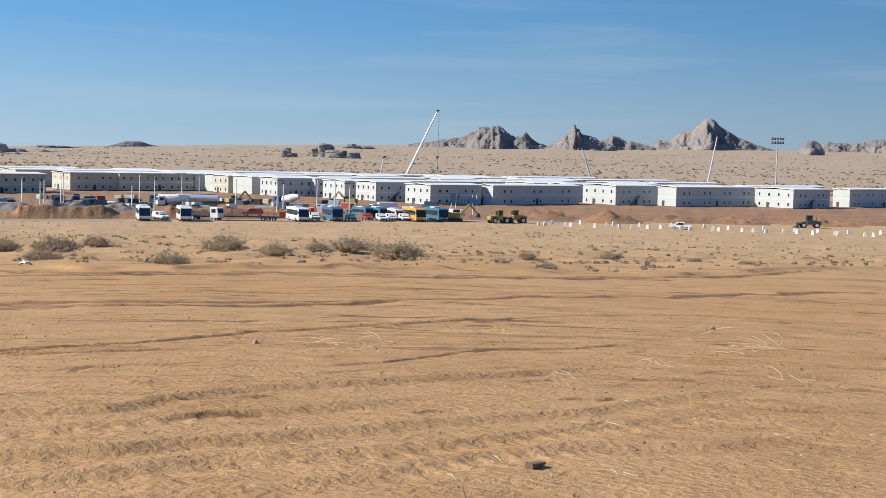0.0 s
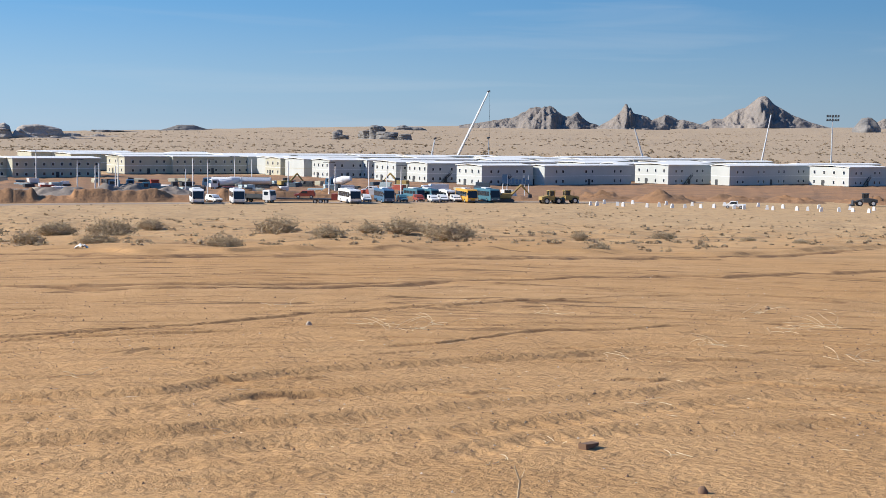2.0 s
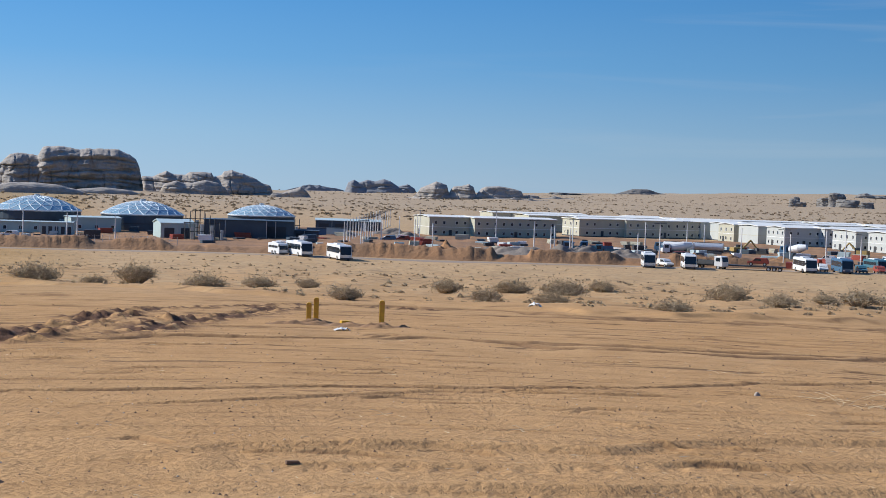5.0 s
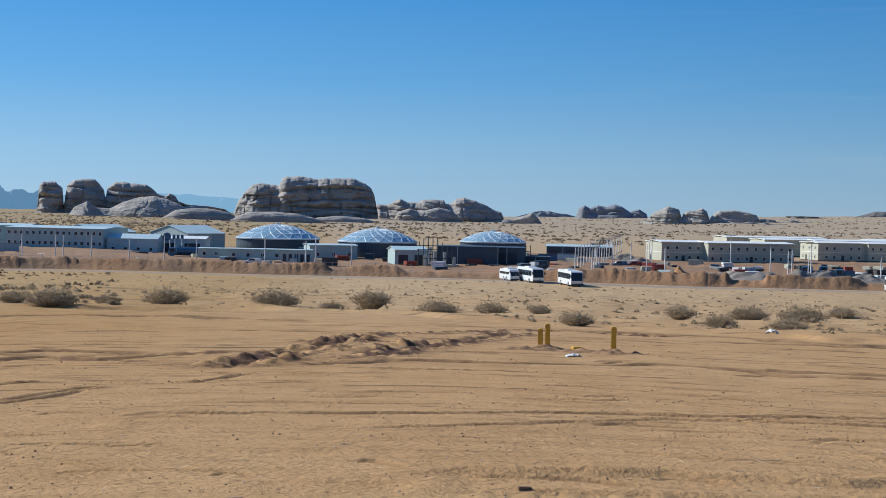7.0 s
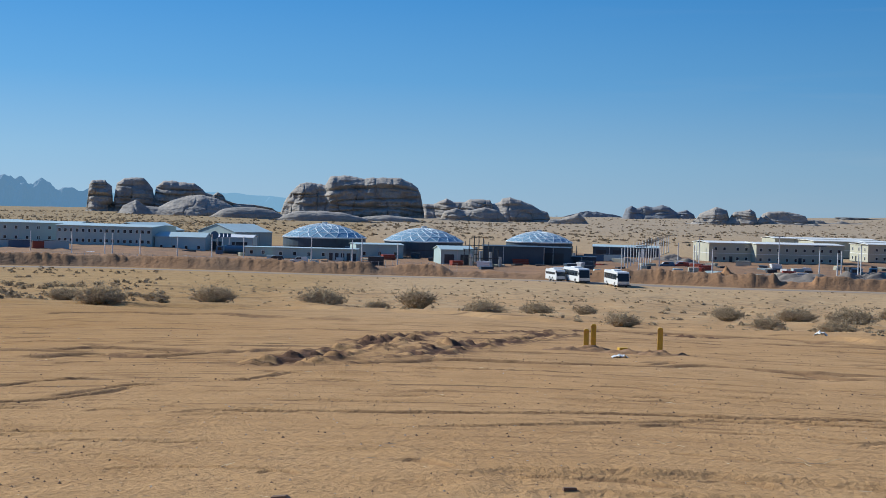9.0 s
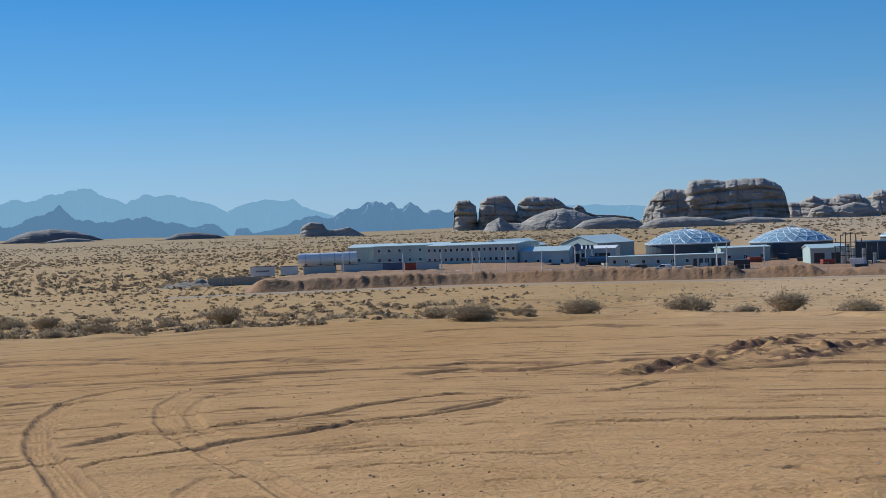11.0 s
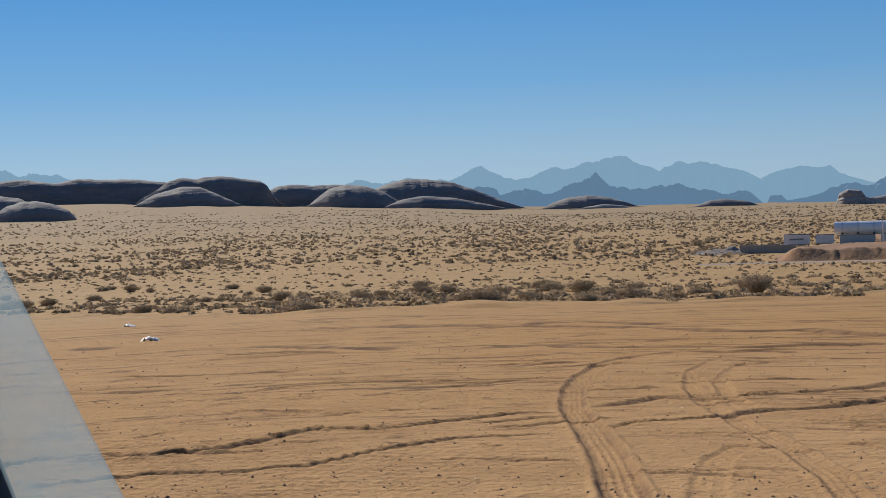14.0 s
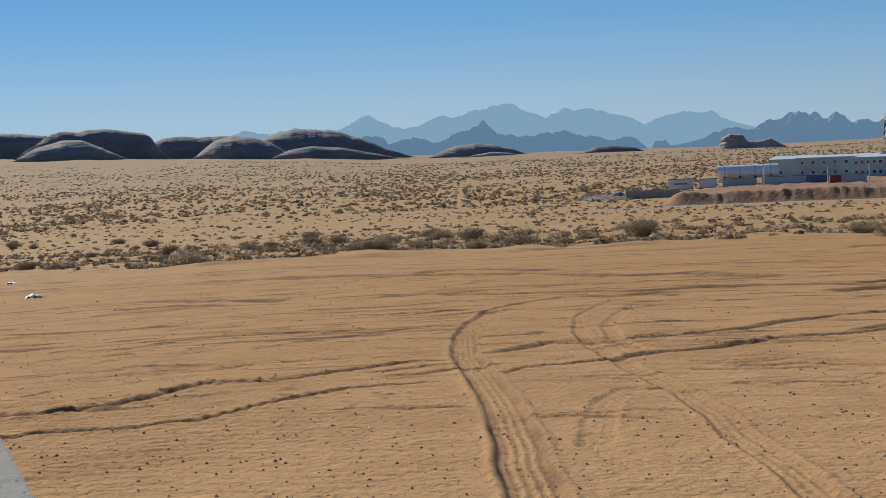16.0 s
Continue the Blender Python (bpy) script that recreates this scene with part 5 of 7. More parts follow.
def truck(b, r, turn, cab_mat, load, load_mat, label, length=9.0):
    """A lorry with its cab at +x; load: tank, box, bed or mixer."""
    ob = thing("truck", stand(b, r, turn), label, "truck", "trucks on the site")
    h = length / 2
    part("chassis", Shape().box(-h, h - 0.5, -0.5, 0.5, 0.75, 1.05), DARK, ob)
    part("cab", Shape().prism([(h - 2.1, 0.7), (h, 0.7), (h, 1.7), (h - 0.25, 2.9), (h - 2.1, 2.95)], -1.2, 1.2), cab_mat, ob, bevel=0.08)
    part("windscreen", Shape().prism([(h + 0.015, 1.75), (h - 0.22, 2.75), (h - 0.3, 2.75), (h - 0.06, 1.75)], -1.05, 1.05), GLASS, ob)
    for side in (-1, 1):
        part("side_window", Shape().box(h - 1.7, h - 0.6, side * 1.2 - 0.015, side * 1.2 + 0.015, 1.8, 2.6), GLASS, ob)
    if load == "tank":
        part("tank", Shape().tube((-h, 0, 2.1), (h - 2.5, 0, 2.1), 1.1, 1.1, 18), load_mat, ob, smooth=False)
        part("walkway", Shape().box(-h + 0.5, h - 3, -0.3, 0.3, 3.18, 3.28), DARK, ob)
    elif load == "mixer":
        part("drum", Shape().tube((-h, 0, 2.9), (-h / 2 + 0.4, 0, 2.4), 0.7, 1.25, 16).tube((-h / 2 + 0.4, 0, 2.4), (h - 2.6, 0, 1.9), 1.25, 0.9, 16), load_mat, ob)
    elif load == "box":
        part("cargo_box", Shape().box(-h, h - 2.3, -1.2, 1.2, 1.05, 3.3), load_mat, ob, bevel=0.04)
    else:
        part("bed", Shape().box(-h, h - 2.4, -1.2, 1.2, 1.05, 1.25).box(-h, -h + 0.1, -1.2, 1.2, 1.2, 1.9).box(-h, h - 2.4, -1.2, -1.1, 1.2, 1.9).box(-h, h - 2.4, 1.1, 1.2, 1.2, 1.9), load_mat, ob)
    wheels(ob, [(x, s * 1.0) for x in (h - 1.1, -h + 1.0, -h + 2.3) for s in (-1, 1)], 0.5)
    return ob


DULL_YELLOW = material("dusty_yellow", (0.40, 0.28, 0.08), 0.7, other=(0.28, 0.20, 0.09), scale=1.0, amount=0.8)


def loader(b, r, turn, label, mat=None):
    ob = thing("wheel_loader", stand(b, r, turn), label, "loader", "earth-moving machines")
    mat = mat or DULL_YELLOW
    part("body", Shape().prism([(-3, 0.9), (0.4, 0.9), (0.4, 1.9), (-1.2, 2.0), (-3, 1.7)], -0.9, 0.9), mat, ob, bevel=0.08)
    part("cab", Shape().box(-0.75, 0.4, -0.6, 0.6, 1.95, 3.0), GLASS, ob)
    for x in (-0.8, 0.45):
        for y in (-0.65, 0.65):
            part("cab_post", Shape().box(x - 0.07, x + 0.07, y - 0.07, y + 0.07, 1.9, 3.05), mat, ob)
    part("cab_roof", Shape().box(-1.0, 0.65, -0.8, 0.8, 3.05, 3.2), mat, ob, bevel=0.04)
    part("exhaust", Shape().tube((-1.9, 0.3, 1.8), (-1.9, 0.3, 2.7), 0.07, 0.07, 6), DARK, ob)
    for s in (-0.5, 0.5):
        part("arm", Shape().tube((0.4, s, 1.7), (2.6, s, 0.9), 0.16, 0.14, 6), mat, ob)
    part("bucket", Shape().prism([(2.5, 0.2), (3.9, 0.15), (3.0, 0.4), (2.9, 1.4), (2.6, 1.4)], -1.35, 1.35), DARK, ob)
    wheels(ob, [(x, s * 1.0) for x in (-1.9, 1.3) for s in (-1, 1)], 0.75, 0.5)
    return ob


def excavator(b, r, turn, label):
    ob = thing("excavator", stand(b, r, turn), label, "excavator", "earth-moving machines")
    for s in (-1.1, 1.1):
        part("track", Shape().prism([(-1.9, 0.45), (-1.5, 0), (1.5, 0), (1.9, 0.45), (1.5, 0.9), (-1.5, 0.9)], s - 0.3, s + 0.3), DARK, ob, bevel=0.05)
    part("house", Shape().box(-2.2, 1.0, -1.3, 1.3, 1.0, 2.2), DULL_YELLOW, ob, bevel=0.1)
    part("cab", Shape().box(-0.2, 1.4, 0.3, 1.25, 1.1, 2.9), GLASS, ob)
    part("boom", Shape().tube((1.0, -0.2, 1.6), (3.6, -0.2, 4.2), 0.32, 0.26, 6), DULL_YELLOW, ob)
    part("stick", Shape().tube((3.6, -0.2, 4.2), (5.6, -0.2, 2.0), 0.25, 0.18, 6), DULL_YELLOW, ob)
    part("bucket", Shape().prism([(5.3, 1.2), (6.2, 1.1), (6.1, 2.0), (5.5, 2.1)], -0.8, 0.4), DARK, ob)
    return ob


WHITE_PAINT = material("white_paint", (0.78, 0.78, 0.76), 0.35, scale=0.8, amount=0.3)
TEAL_PAINT = material("teal_paint", (0.06, 0.17, 0.22), 0.4, scale=0.8, amount=0.4)
bus(9.86, 283, -75, WHITE_PAINT, "white coach with a dark windscreen on the sand track")
bus(8.2, 293, -70, WHITE_PAINT, "white coach parked beside a minibus", 10.0)
bus(7.32, 297, -68, WHITE_PAINT, "white minibus parked behind a coach", 6.5, 2.6, 2.1)
bus(22.75, 298, -86, WHITE_PAINT, "white coach with a dark front, parked on the track", 10)
bus(24.4, 299, -85, WHITE_PAINT, "white coach with a dark front beside a truck", 10)
bus(29.05, 309, -75, WHITE_PAINT, "cream coach parked with its side in the sun")
bus(30.5, 314, -76, BLUE, "blue and white coach in the row of parked vehicles", 10)
bus(31.75, 332, -60, TEAL_PAINT, "dark teal minibus in the row of parked vehicles", 7, 2.8, 2.2)
bus(32.35, 332, -60, TEAL_PAINT, "dark green minibus in the row of parked vehicles", 7, 2.8, 2.2)
bus(33.1, 330, -66, WHITE_PAINT, "white minibus among parked cars", 6.5, 2.6, 2.1)
bus(33.95, 322, -72, ORANGE, "yellow school coach parked in the row", 9.5, 3.2)
bus(34.8, 327, -66, TEAL_PAINT, "dark teal coach parked beside a yellow one", 10)
truck(25.2, 306, -35, WHITE_PAINT, "bed", DARK, "white flatbed lorry parked by the coaches", 9)
car(23.45, 306, -60, WHITE_PAINT, "white four-wheel-drive car behind the coaches")
car(29.75, 316, -80, WHITE_PAINT, "white car with dark windows between coaches")
for b, r, mat, lab in ((31.25, 318, TEAL_PAINT, "dark green"), (31.95, 320, RED, "dull red"), (32.55, 318, WHITE_PAINT, "white"), (32.95, 321, WHITE_PAINT, "white"), (33.5, 322, WHITE_PAINT, "white"), (33.2, 340, WHITE_PAINT, "white")):
    car(b, r, -75, mat, lab + " car in the row of parked vehicles")
car(45.0, 318, 178, WHITE_PAINT, "white pickup truck driving along the barrier blocks", True)
truck(32.6, 352, 200, WHITE_PAINT, "box", WHITE, "white box lorry behind the parked cars", 7)
loader(37.5, 322, 30, "yellow wheel loader beside the earth heap")
loader(38.1, 326, 200, "yellow loader with a raised cab")
excavator(35.6, 326, 10, "dark excavator with tracks beside the coaches")
loader(50.1, 352, 190, "dark wheel loader before the housing blocks", DARK)
truck(23.8, 390, 165, BLUE, "tank", WHITE_PAINT, "tanker lorry with a long pale tank", 11)
truck(25.0, 392, 170, BLUE, "tank", CHROME, "tanker lorry with a steel tank", 11)
truck(23.9, 380, 195, WHITE_PAINT, "mixer", WHITE_PAINT, "white concrete mixer lorry", 8.5)
truck(20.6, 372, 185, BLUE, "bed", BLUE, "blue tipper lorry parked behind earth heaps", 9)
truck(19.9, 366, 178, BLUE, "bed", TEAL_PAINT, "blue lorry with a teal bed", 9)
truck(21.1, 352, 180, TEAL_PAINT, "bed", TEAL_PAINT, "dark green low lorry half behind the bank", 7)
truck(28.6, 400, 150, BLUE, "mixer", WHITE_PAINT, "blue lorry with a raised white drum", 8)
excavator(31.2, 410, 160, "yellow excavator among the housing blocks")
excavator(26.4, 395, 30, "excavator working before the housing blocks")
car(29.9, 372, 175, WHITE_PAINT, "white car before the housing blocks")
car(11.9, 400, 178, BLUE, "dark blue van on the dug ground")
car(12.5, 402, 178, RED, "red car on the dug ground")


def trailer(b, r, turn):
    ob = thing("low_loader_trailer", stand(b, r, turn), "low loader trailer carrying a red vehicle", "trailer")
    part("deck", Shape().box(-7, 7, -1.3, 1.3, 0.85, 1.1).box(5.5, 8.5, -1.2, 1.2, 1.1, 1.5), DARK, ob)
    wheels(ob, [(x, s * 1.1) for x in (-5.8, -4.6, -3.4) for s in (-1, 1)], 0.48)
    part("ramp", Shape().box(-8.3, -7, -1.2, 1.2, 0.85, 2.2, None), RED, ob)


trailer(27.0, 306, 176)
m = stand(27.2, 306, 176, 1.1)
red = car(27.2, 306, 176, RED, "faded red jeep standing on a low trailer")
red.matrix_basis = m


def block(b, r, k):
    ob = thing("barrier_block", stand(b, r, 20 * math.sin(k * 7.1)), "small white plastic barrier block beside the track", "barrier", "white barrier blocks in rows")
    part("body", shared(MESHES, "barrier", lambda: Shape().prism([(-0.36, 0), (0.36, 0), (0.34, 0.25), (0.26, 0.9), (-0.26, 0.9), (-0.34, 0.25)], -0.26, 0.26).mesh("barrier", WHITE_PAINT)), None, ob)
    part("cap", shared(MESHES, "barrier_cap", lambda: Shape().box(-0.22, 0.22, -0.16, 0.16, 0.9, 1.0).mesh("cap", WHITE)), None, ob)


rng = random.Random(11)
for k in range(40):
    block(38.6 + 0.4 * k + rng.uniform(-0.16, 0.16), 316 + (12 if k % 3 == 0 else 0) + rng.uniform(-3, 3), k)


def earth_heap(b, r, w, h, seed, label, mat=None):
    x, y, z = at(b, r, -0.3)
    n = 28
    s = Shape()
    verts, faces = [], []
    for j in range(n + 1):
        for i in range(n + 1):
            u, v = (i / n - 0.5) * 2, (j / n - 0.5) * 2
            d = math.hypot(u, v)
            f = max(0.0, 1 - d) ** 0.9
            q = Vector((u * 2.2 + seed, v * 2.2, seed))
            verts.append(Vector((u * w / 2, v * w / 2 * 0.8, h * f * (1 + 0.35 * noise.fractal(q, 1, 2, 3)) + 0.06 * w * f * noise.noise(q * 3))))
    for j in range(n):
        for i in range(n):
            faces.append((j * (n + 1) + i, j * (n + 1) + i + 1, (j + 1) * (n + 1) + i + 1, (j + 1) * (n + 1) + i))
    s.add(verts, faces)
    ob = part("spoil_mound", s, mat or RED_EARTH, smooth=True, m=pose(x, y, z, 0, 0, -b))
    tagged(ob, label, "earth mound", "mounds of dug earth")


GREY_EARTH = material("grey_spoil", (0.24, 0.20, 0.165), 0.95, other=(0.16, 0.135, 0.115), scale=0.4, amount=1.0, grain=0.4, grain_scale=2.0, bump=0.2, bump_scale=1.5)
for k, (b, r, w, h, mat) in enumerate(((14.2, 312, 16, 4.0, 0), (15.2, 309, 12, 3.4, 0), (13.2, 316, 12, 2.6, 0), (18.0, 330, 16, 4.2, 1), (19.2, 340, 12, 4.6, 1), (20.0, 348, 12, 4.2, 1), (17.2, 338, 14, 3.6, 1), (21.8, 345, 14, 3.4, 1),
                                      (42.0, 345, 20, 3.6, 0), (39.5, 350, 26, 2.4, 0), (44.8, 360, 24, 2.0, 0), (47.2, 362, 22, 1.9, 0), (50.5, 370, 26, 2.0, 0), (12.6, 420, 14, 3.2, 1), (9.8, 430, 16, 3.4, 1), (12.0, 450, 14, 3.4, 1), (16.4, 345, 14, 2.6, 1),
                                      (-22.9, 380, 16, 3.2, 1), (-21.9, 388, 14, 3.0, 1), (26.0, 345, 12, 2.8, 0), (24.6, 340, 14, 2.6, 0), (28.0, 350, 14, 2.2, 0), (-7.6, 345, 14, 2.2, 0), (-9.9, 338, 14, 2.6, 0))):
    earth_heap(b, r, w * (1.35 if mat else 1.0), h * (0.66 if mat else 0.9), k * 1.7, "mound of grey-brown dug spoil" if mat else "mound of reddish freshly dug earth", GREY_EARTH if mat else RED_EARTH)


def hoarding(b, r, turn):
    ob = thing("site_sign", stand(b, r, turn), "blue lettered sign on two white posts before the blocks", "sign")
    for x in (-3.6, -2.4, 2.4, 3.6):
        part("post", Shape().tube((x, 0, -0.2), (x * 0.9, 0, 5.6), 0.13, 0.1, 6), WHITE, ob)
    for k, (x0, x1, h) in enumerate(((-3.6, -2.4, 2.4), (-2.0, -1.3, 1.1), (-1.1, -0.4, 1.4), (-0.1, 0.5, 1.1), (0.8, 1.5, 1.1), (1.8, 2.4, 1.5), (2.7, 3.5, 1.1))):
        part("letter_bar", Shape().box(x0, x1, -0.12, 0.0, 3.4, 3.4 + h), BLUE, ob)
    part("rail", Shape().box(-3.8, 3.8, -0.05, 0.1, 3.25, 3.4), BLUE, ob)


hoarding(36.0, 362, 5)


# ---- the works beside the camp ----
def dome_tank(b, r, radius, wall, high, label):
    """A round dark tank under a ribbed dome of blue-grey sheets."""
    x, y, z = at(b, r)
    ob = thing("dome_tank", pose(x, y, z), label, "domed tank", "domed tanks of the works")
    k = 40
    part("wall", Shape().tube((0, 0, -0.5), (0, 0, wall), radius, radius, k), NAVY, ob)
    part("eave", Shape().tube((0, 0, wall), (0, 0, wall + 0.3), radius + 0.35, radius + 0.35, k), CHROME, ob)
    part("wall_band", Shape().tube((0, 0, wall * 0.5), (0, 0, wall * 0.5 + 0.18), radius + 0.06, radius + 0.06, k), DARK, ob)
    rows, cols = 5, 20
    rise = high - wall
    pts = [[Vector((radius * math.cos(6.28319 * (i + 0.5 * (j % 2)) / cols) * (1 - j / rows), radius * math.sin(6.28319 * (i + 0.5 * (j % 2)) / cols) * (1 - j / rows), wall + 0.3 + rise * (1 - (1 - j / rows) ** 2.0))) for i in range(cols)] for j in range(rows)]
    crown = Vector((0, 0, wall + 0.3 + rise))
    rib = Shape()
    for j in range(rows):
        for i in range(cols):
            a, c = pts[j][i], pts[j][(i + 1) % cols]
            if j + 1 < rows:
                s = 0 if j % 2 == 0 else 1
                u, v = pts[j + 1][(i + s) % cols], pts[j + 1][(i + s - 1) % cols]
                tris = ((a, c, u), (a, u, v))
            else:
                tris = ((a, c, crown),)
            for t in tris:
                mid = sum(t, Vector()) / 3
                n = (t[1] - t[0]).cross(t[2] - t[0]).normalized() * 0.06
                face = [mid + (p - mid) * 0.97 for p in t]
                part("roof_panel", Shape().add([p + n for p in face] + [p - n for p in face], [(0, 1, 2), (5, 4, 3), (0, 3, 4, 1), (1, 4, 5, 2), (2, 5, 3, 0)]), DOME, ob)
            rib.tube(a, c, 0.16, 0.16, 5)
            for t in tris:
                rib.tube(t[0], t[2], 0.16, 0.16, 5)
    part("ribs", rib, RIB, ob, "pale ribs of the dome")
    part("crown_vent", Shape().tube(crown - Vector((0, 0, 0.2)), crown + Vector((0, 0, 0.6)), 0.9, 0.9, 12), CHROME, ob)


RIB = material("dome_rib", (0.72, 0.78, 0.80), 0.6)
DOME = material("dome_sheet", (0.20, 0.34, 0.44), 0.4, 0.0, other=(0.28, 0.41, 0.49), scale=0.2, amount=0.8)
dome_tank(-2.37, 440, 13.2, 5.0, 9.2, "round dark tank with a blue-grey ribbed dome")
dome_tank(1.78, 425, 12.2, 4.9, 8.8, "round dark tank with a blue-grey ribbed dome")
dome_tank(6.6, 465, 11.2, 4.6, 8.0, "round dark tank with a pale ribbed dome behind a dark hall")


def shed(b, r, turn, length, depth, high, wall, roof, label, ridge=0.0, openings=0, windows=0, name="shed", storeys=1, lift=0.0):
    """A hall whose long front looks along -y; its roof pitches over the depth."""
    ob = thing(name, stand(b, r, turn, lift), label, "building", "halls of the works")
    h = length / 2
    swap = Matrix(((0, 1, 0, 0), (1, 0, 0, 0), (0, 0, 1, 0), (0, 0, 0, 1)))
    part("wall", Shape().prism([(0, -0.6), (depth, -0.6), (depth, high), (depth / 2, high + ridge), (0, high)], -h, h, swap), wall, ob)
    part("roof", Shape().prism([(-0.3, high), (depth / 2, high + ridge + 0.02), (depth + 0.3, high), (depth + 0.3, high + 0.18), (depth / 2, high + ridge + 0.2), (-0.3, high + 0.18)], -h - 0.3, h + 0.3, swap), roof, ob)
    for k in range(openings):
        c = -h + length * (k + 0.5) / openings
        part("opening", Shape().box(c - length / openings * 0.3, c + length / openings * 0.3, -0.05, 0.03, 0.0, high * 0.72), DARK, ob, "dark doorway")
    for s in range(storeys):
        for k in range(windows):
            window_on(ob, -h + length * (k + 0.5) / windows, 0, 1.2 + s * high / storeys, 0, 0.85, 0.95)
    n = max(2, int(length / 5))
    for k in range(n + 1):
        c = -h + length * k / n
        part("column", Shape().box(c - 0.09, c + 0.09, -0.07, 0.0, 0, high), STEEL if k % 2 else wall, ob)
    return ob


PALE_BLUE = material("pale_blue_sheet", (0.50, 0.61, 0.61), 0.5, other=(0.42, 0.52, 0.54), scale=0.3, amount=0.7)
shed(-11.35, 425, -22, 30, 22, 6.0, TEAL, PALE_BLUE, "long two-storey grey-green hall with rows of windows", 0.5, 0, 16, "hall", 2, 1.3)
shed(-13.9, 446, -12, 24, 26, 6.2, TEAL, PALE_BLUE, "grey-green hall with a flat roof and a pale front", 0.4, 0, 7, "hall", 2, 1.3)
shed(-15.6, 462, -10, 14, 22, 5.8, TEAL, PALE_BLUE, "grey-green hall at the end of the row", 0.8, 0, 2, "hall", 1, 1.3)
shed(-8.3, 420, -10, 15, 12, 4.6, PALE_BLUE, PALE_BLUE, "low pale blue shed with a shallow gable", 1.3, 0, 4)
shed(-6.4, 430, -8, 16, 12, 4.6, PALE_BLUE, WHITE, "low pale shed with a white roof", 0.7, 2, 3)
shed(-5.3, 470, 40, 16, 20, 5.4, TEAL, PALE_BLUE, "grey-green gabled shed behind the yard", 2.6, 0, 0)
shed(-8.9, 470, 40, 16, 20, 5.4, TEAL, PALE_BLUE, "pale gabled shed behind the yard", 2.4, 0, 0)
shed(-3.0, 385, -6, 20, 7, 3.2, TEAL, PALE_BLUE, "long low prefabricated hut with a flat pale roof", 0.1, 0, 5, "hut")
shed(-1.6, 372, -8, 8, 6, 3.6, TEAL, PALE_BLUE, "low hut with tall dark openings", 0.1, 5, 0, "hut")
shed(-4.9, 392, -6, 10, 6, 3.0, TEAL, PALE_BLUE, "small low prefabricated hut", 0.1, 0, 3, "hut")
shed(-0.05, 402, 12, 14, 10, 4.2, TEAL, PALE_BLUE, "pale site office with a flat roof", 0.3, 0, 3, "hut")
shed(3.2, 372, 14, 9, 9, 4.2, TEAL, PALE_BLUE, "small grey shed beside the pipe frames", 0.9, 2, 0)
shed(5.55, 382, 2, 17, 12, 5.2, NAVY, NAVY, "dark blue closed hall with a flat roof", 0.1, 0, 0, "hall")
shed(7.2, 388, 2, 10, 12, 5.0, NAVY, NAVY, "dark blue hall with a pale upper band", 0.1, 1, 0, "hall")
shed(10.2, 470, 0, 22, 8, 3.6, NAVY, PALE_BLUE, "long low bluish shed behind the posts", 0.6, 4, 0)
shed(8.4, 395, 0, 8, 5, 2.4, NAVY, NAVY, "low dark container shed", 0.1, 1, 0)


def pipe_frame(b, r, n, high):
    ob = thing("pipe_rack", stand(b, r), "open steel frame with upright pipes beside a dark hall", "pipe rack")
    for k in range(n):
        x = (k - n / 2) * 1.3
        h = high * (0.7 + 0.4 * abs(math.sin(k * 2.7)))
        part("post", Shape().tube((x, math.sin(k * 1.9), -0.2), (x, math.sin(k * 1.9), h), 0.12, 0.12, 6), DARK, ob)
        if k % 2:
            part("vessel", Shape().tube((x + 0.5, 1.4, 0), (x + 0.5, 1.4, h * 0.6), 0.5, 0.5, 10), STEEL, ob)
    for z in (high * 0.35, high * 0.7):
        part("beam", Shape().box(-n * 0.65 - 0.3, n * 0.65 - 1, -0.1, 0.1, z, z + 0.2), DARK, ob)


pipe_frame(4.3, 366, 8, 6.6)
pipe_frame(3.9, 390, 6, 7.2)
pipe_frame(7.9, 405, 5, 5)


def tunnel_tank(b, r, turn, length, radius, lift, label):
    ob = thing("storage_tank", stand(b, r, turn, 1.45), label, "tank")
    part("shell", Shape().tube((-length / 2, 0, lift), (length / 2, 0, lift), radius, radius, 28), WHITE_PAINT, ob, smooth=False)
    for k in range(4):
        x = -length / 2 + length * (k + 0.5) / 4
        part("band", Shape().tube((x - 0.12, 0, lift), (x + 0.12, 0, lift), radius + 0.04, radius + 0.04, 20), STEEL, ob)
        part("saddle", Shape().box(x - 0.3, x + 0.3, -radius * 0.8, radius * 0.8, -0.2, lift - radius * 0.5), DARK, ob)


tunnel_tank(-17.35, 400, 0, 17, 1.9, 4.0, "long white round-backed tank on dark saddles")


def container(b, r, turn, mat, label, length=6.1, high=2.6, lift=0.0):
    ob = thing("container", stand(b, r, turn, lift), label, "container", "containers of the works")
    part("box", Shape().box(-length / 2, length / 2, 0, 2.4, 0, high), mat, ob)
    n = int(length / 0.55)
    for k in range(n):
        x = -length / 2 + length * (k + 0.5) / n
        part("rib", Shape().box(x - 0.1, x + 0.1, -0.04, 0.0, 0.15, high - 0.15), mat, ob)
    part("corner_frame", Shape().box(-length / 2 - 0.03, length / 2 + 0.03, -0.05, 2.45, high - 0.12, high + 0.03).box(-length / 2 - 0.03, length / 2 + 0.03, -0.05, 2.45, -0.02, 0.12), DARK, ob)
    return ob


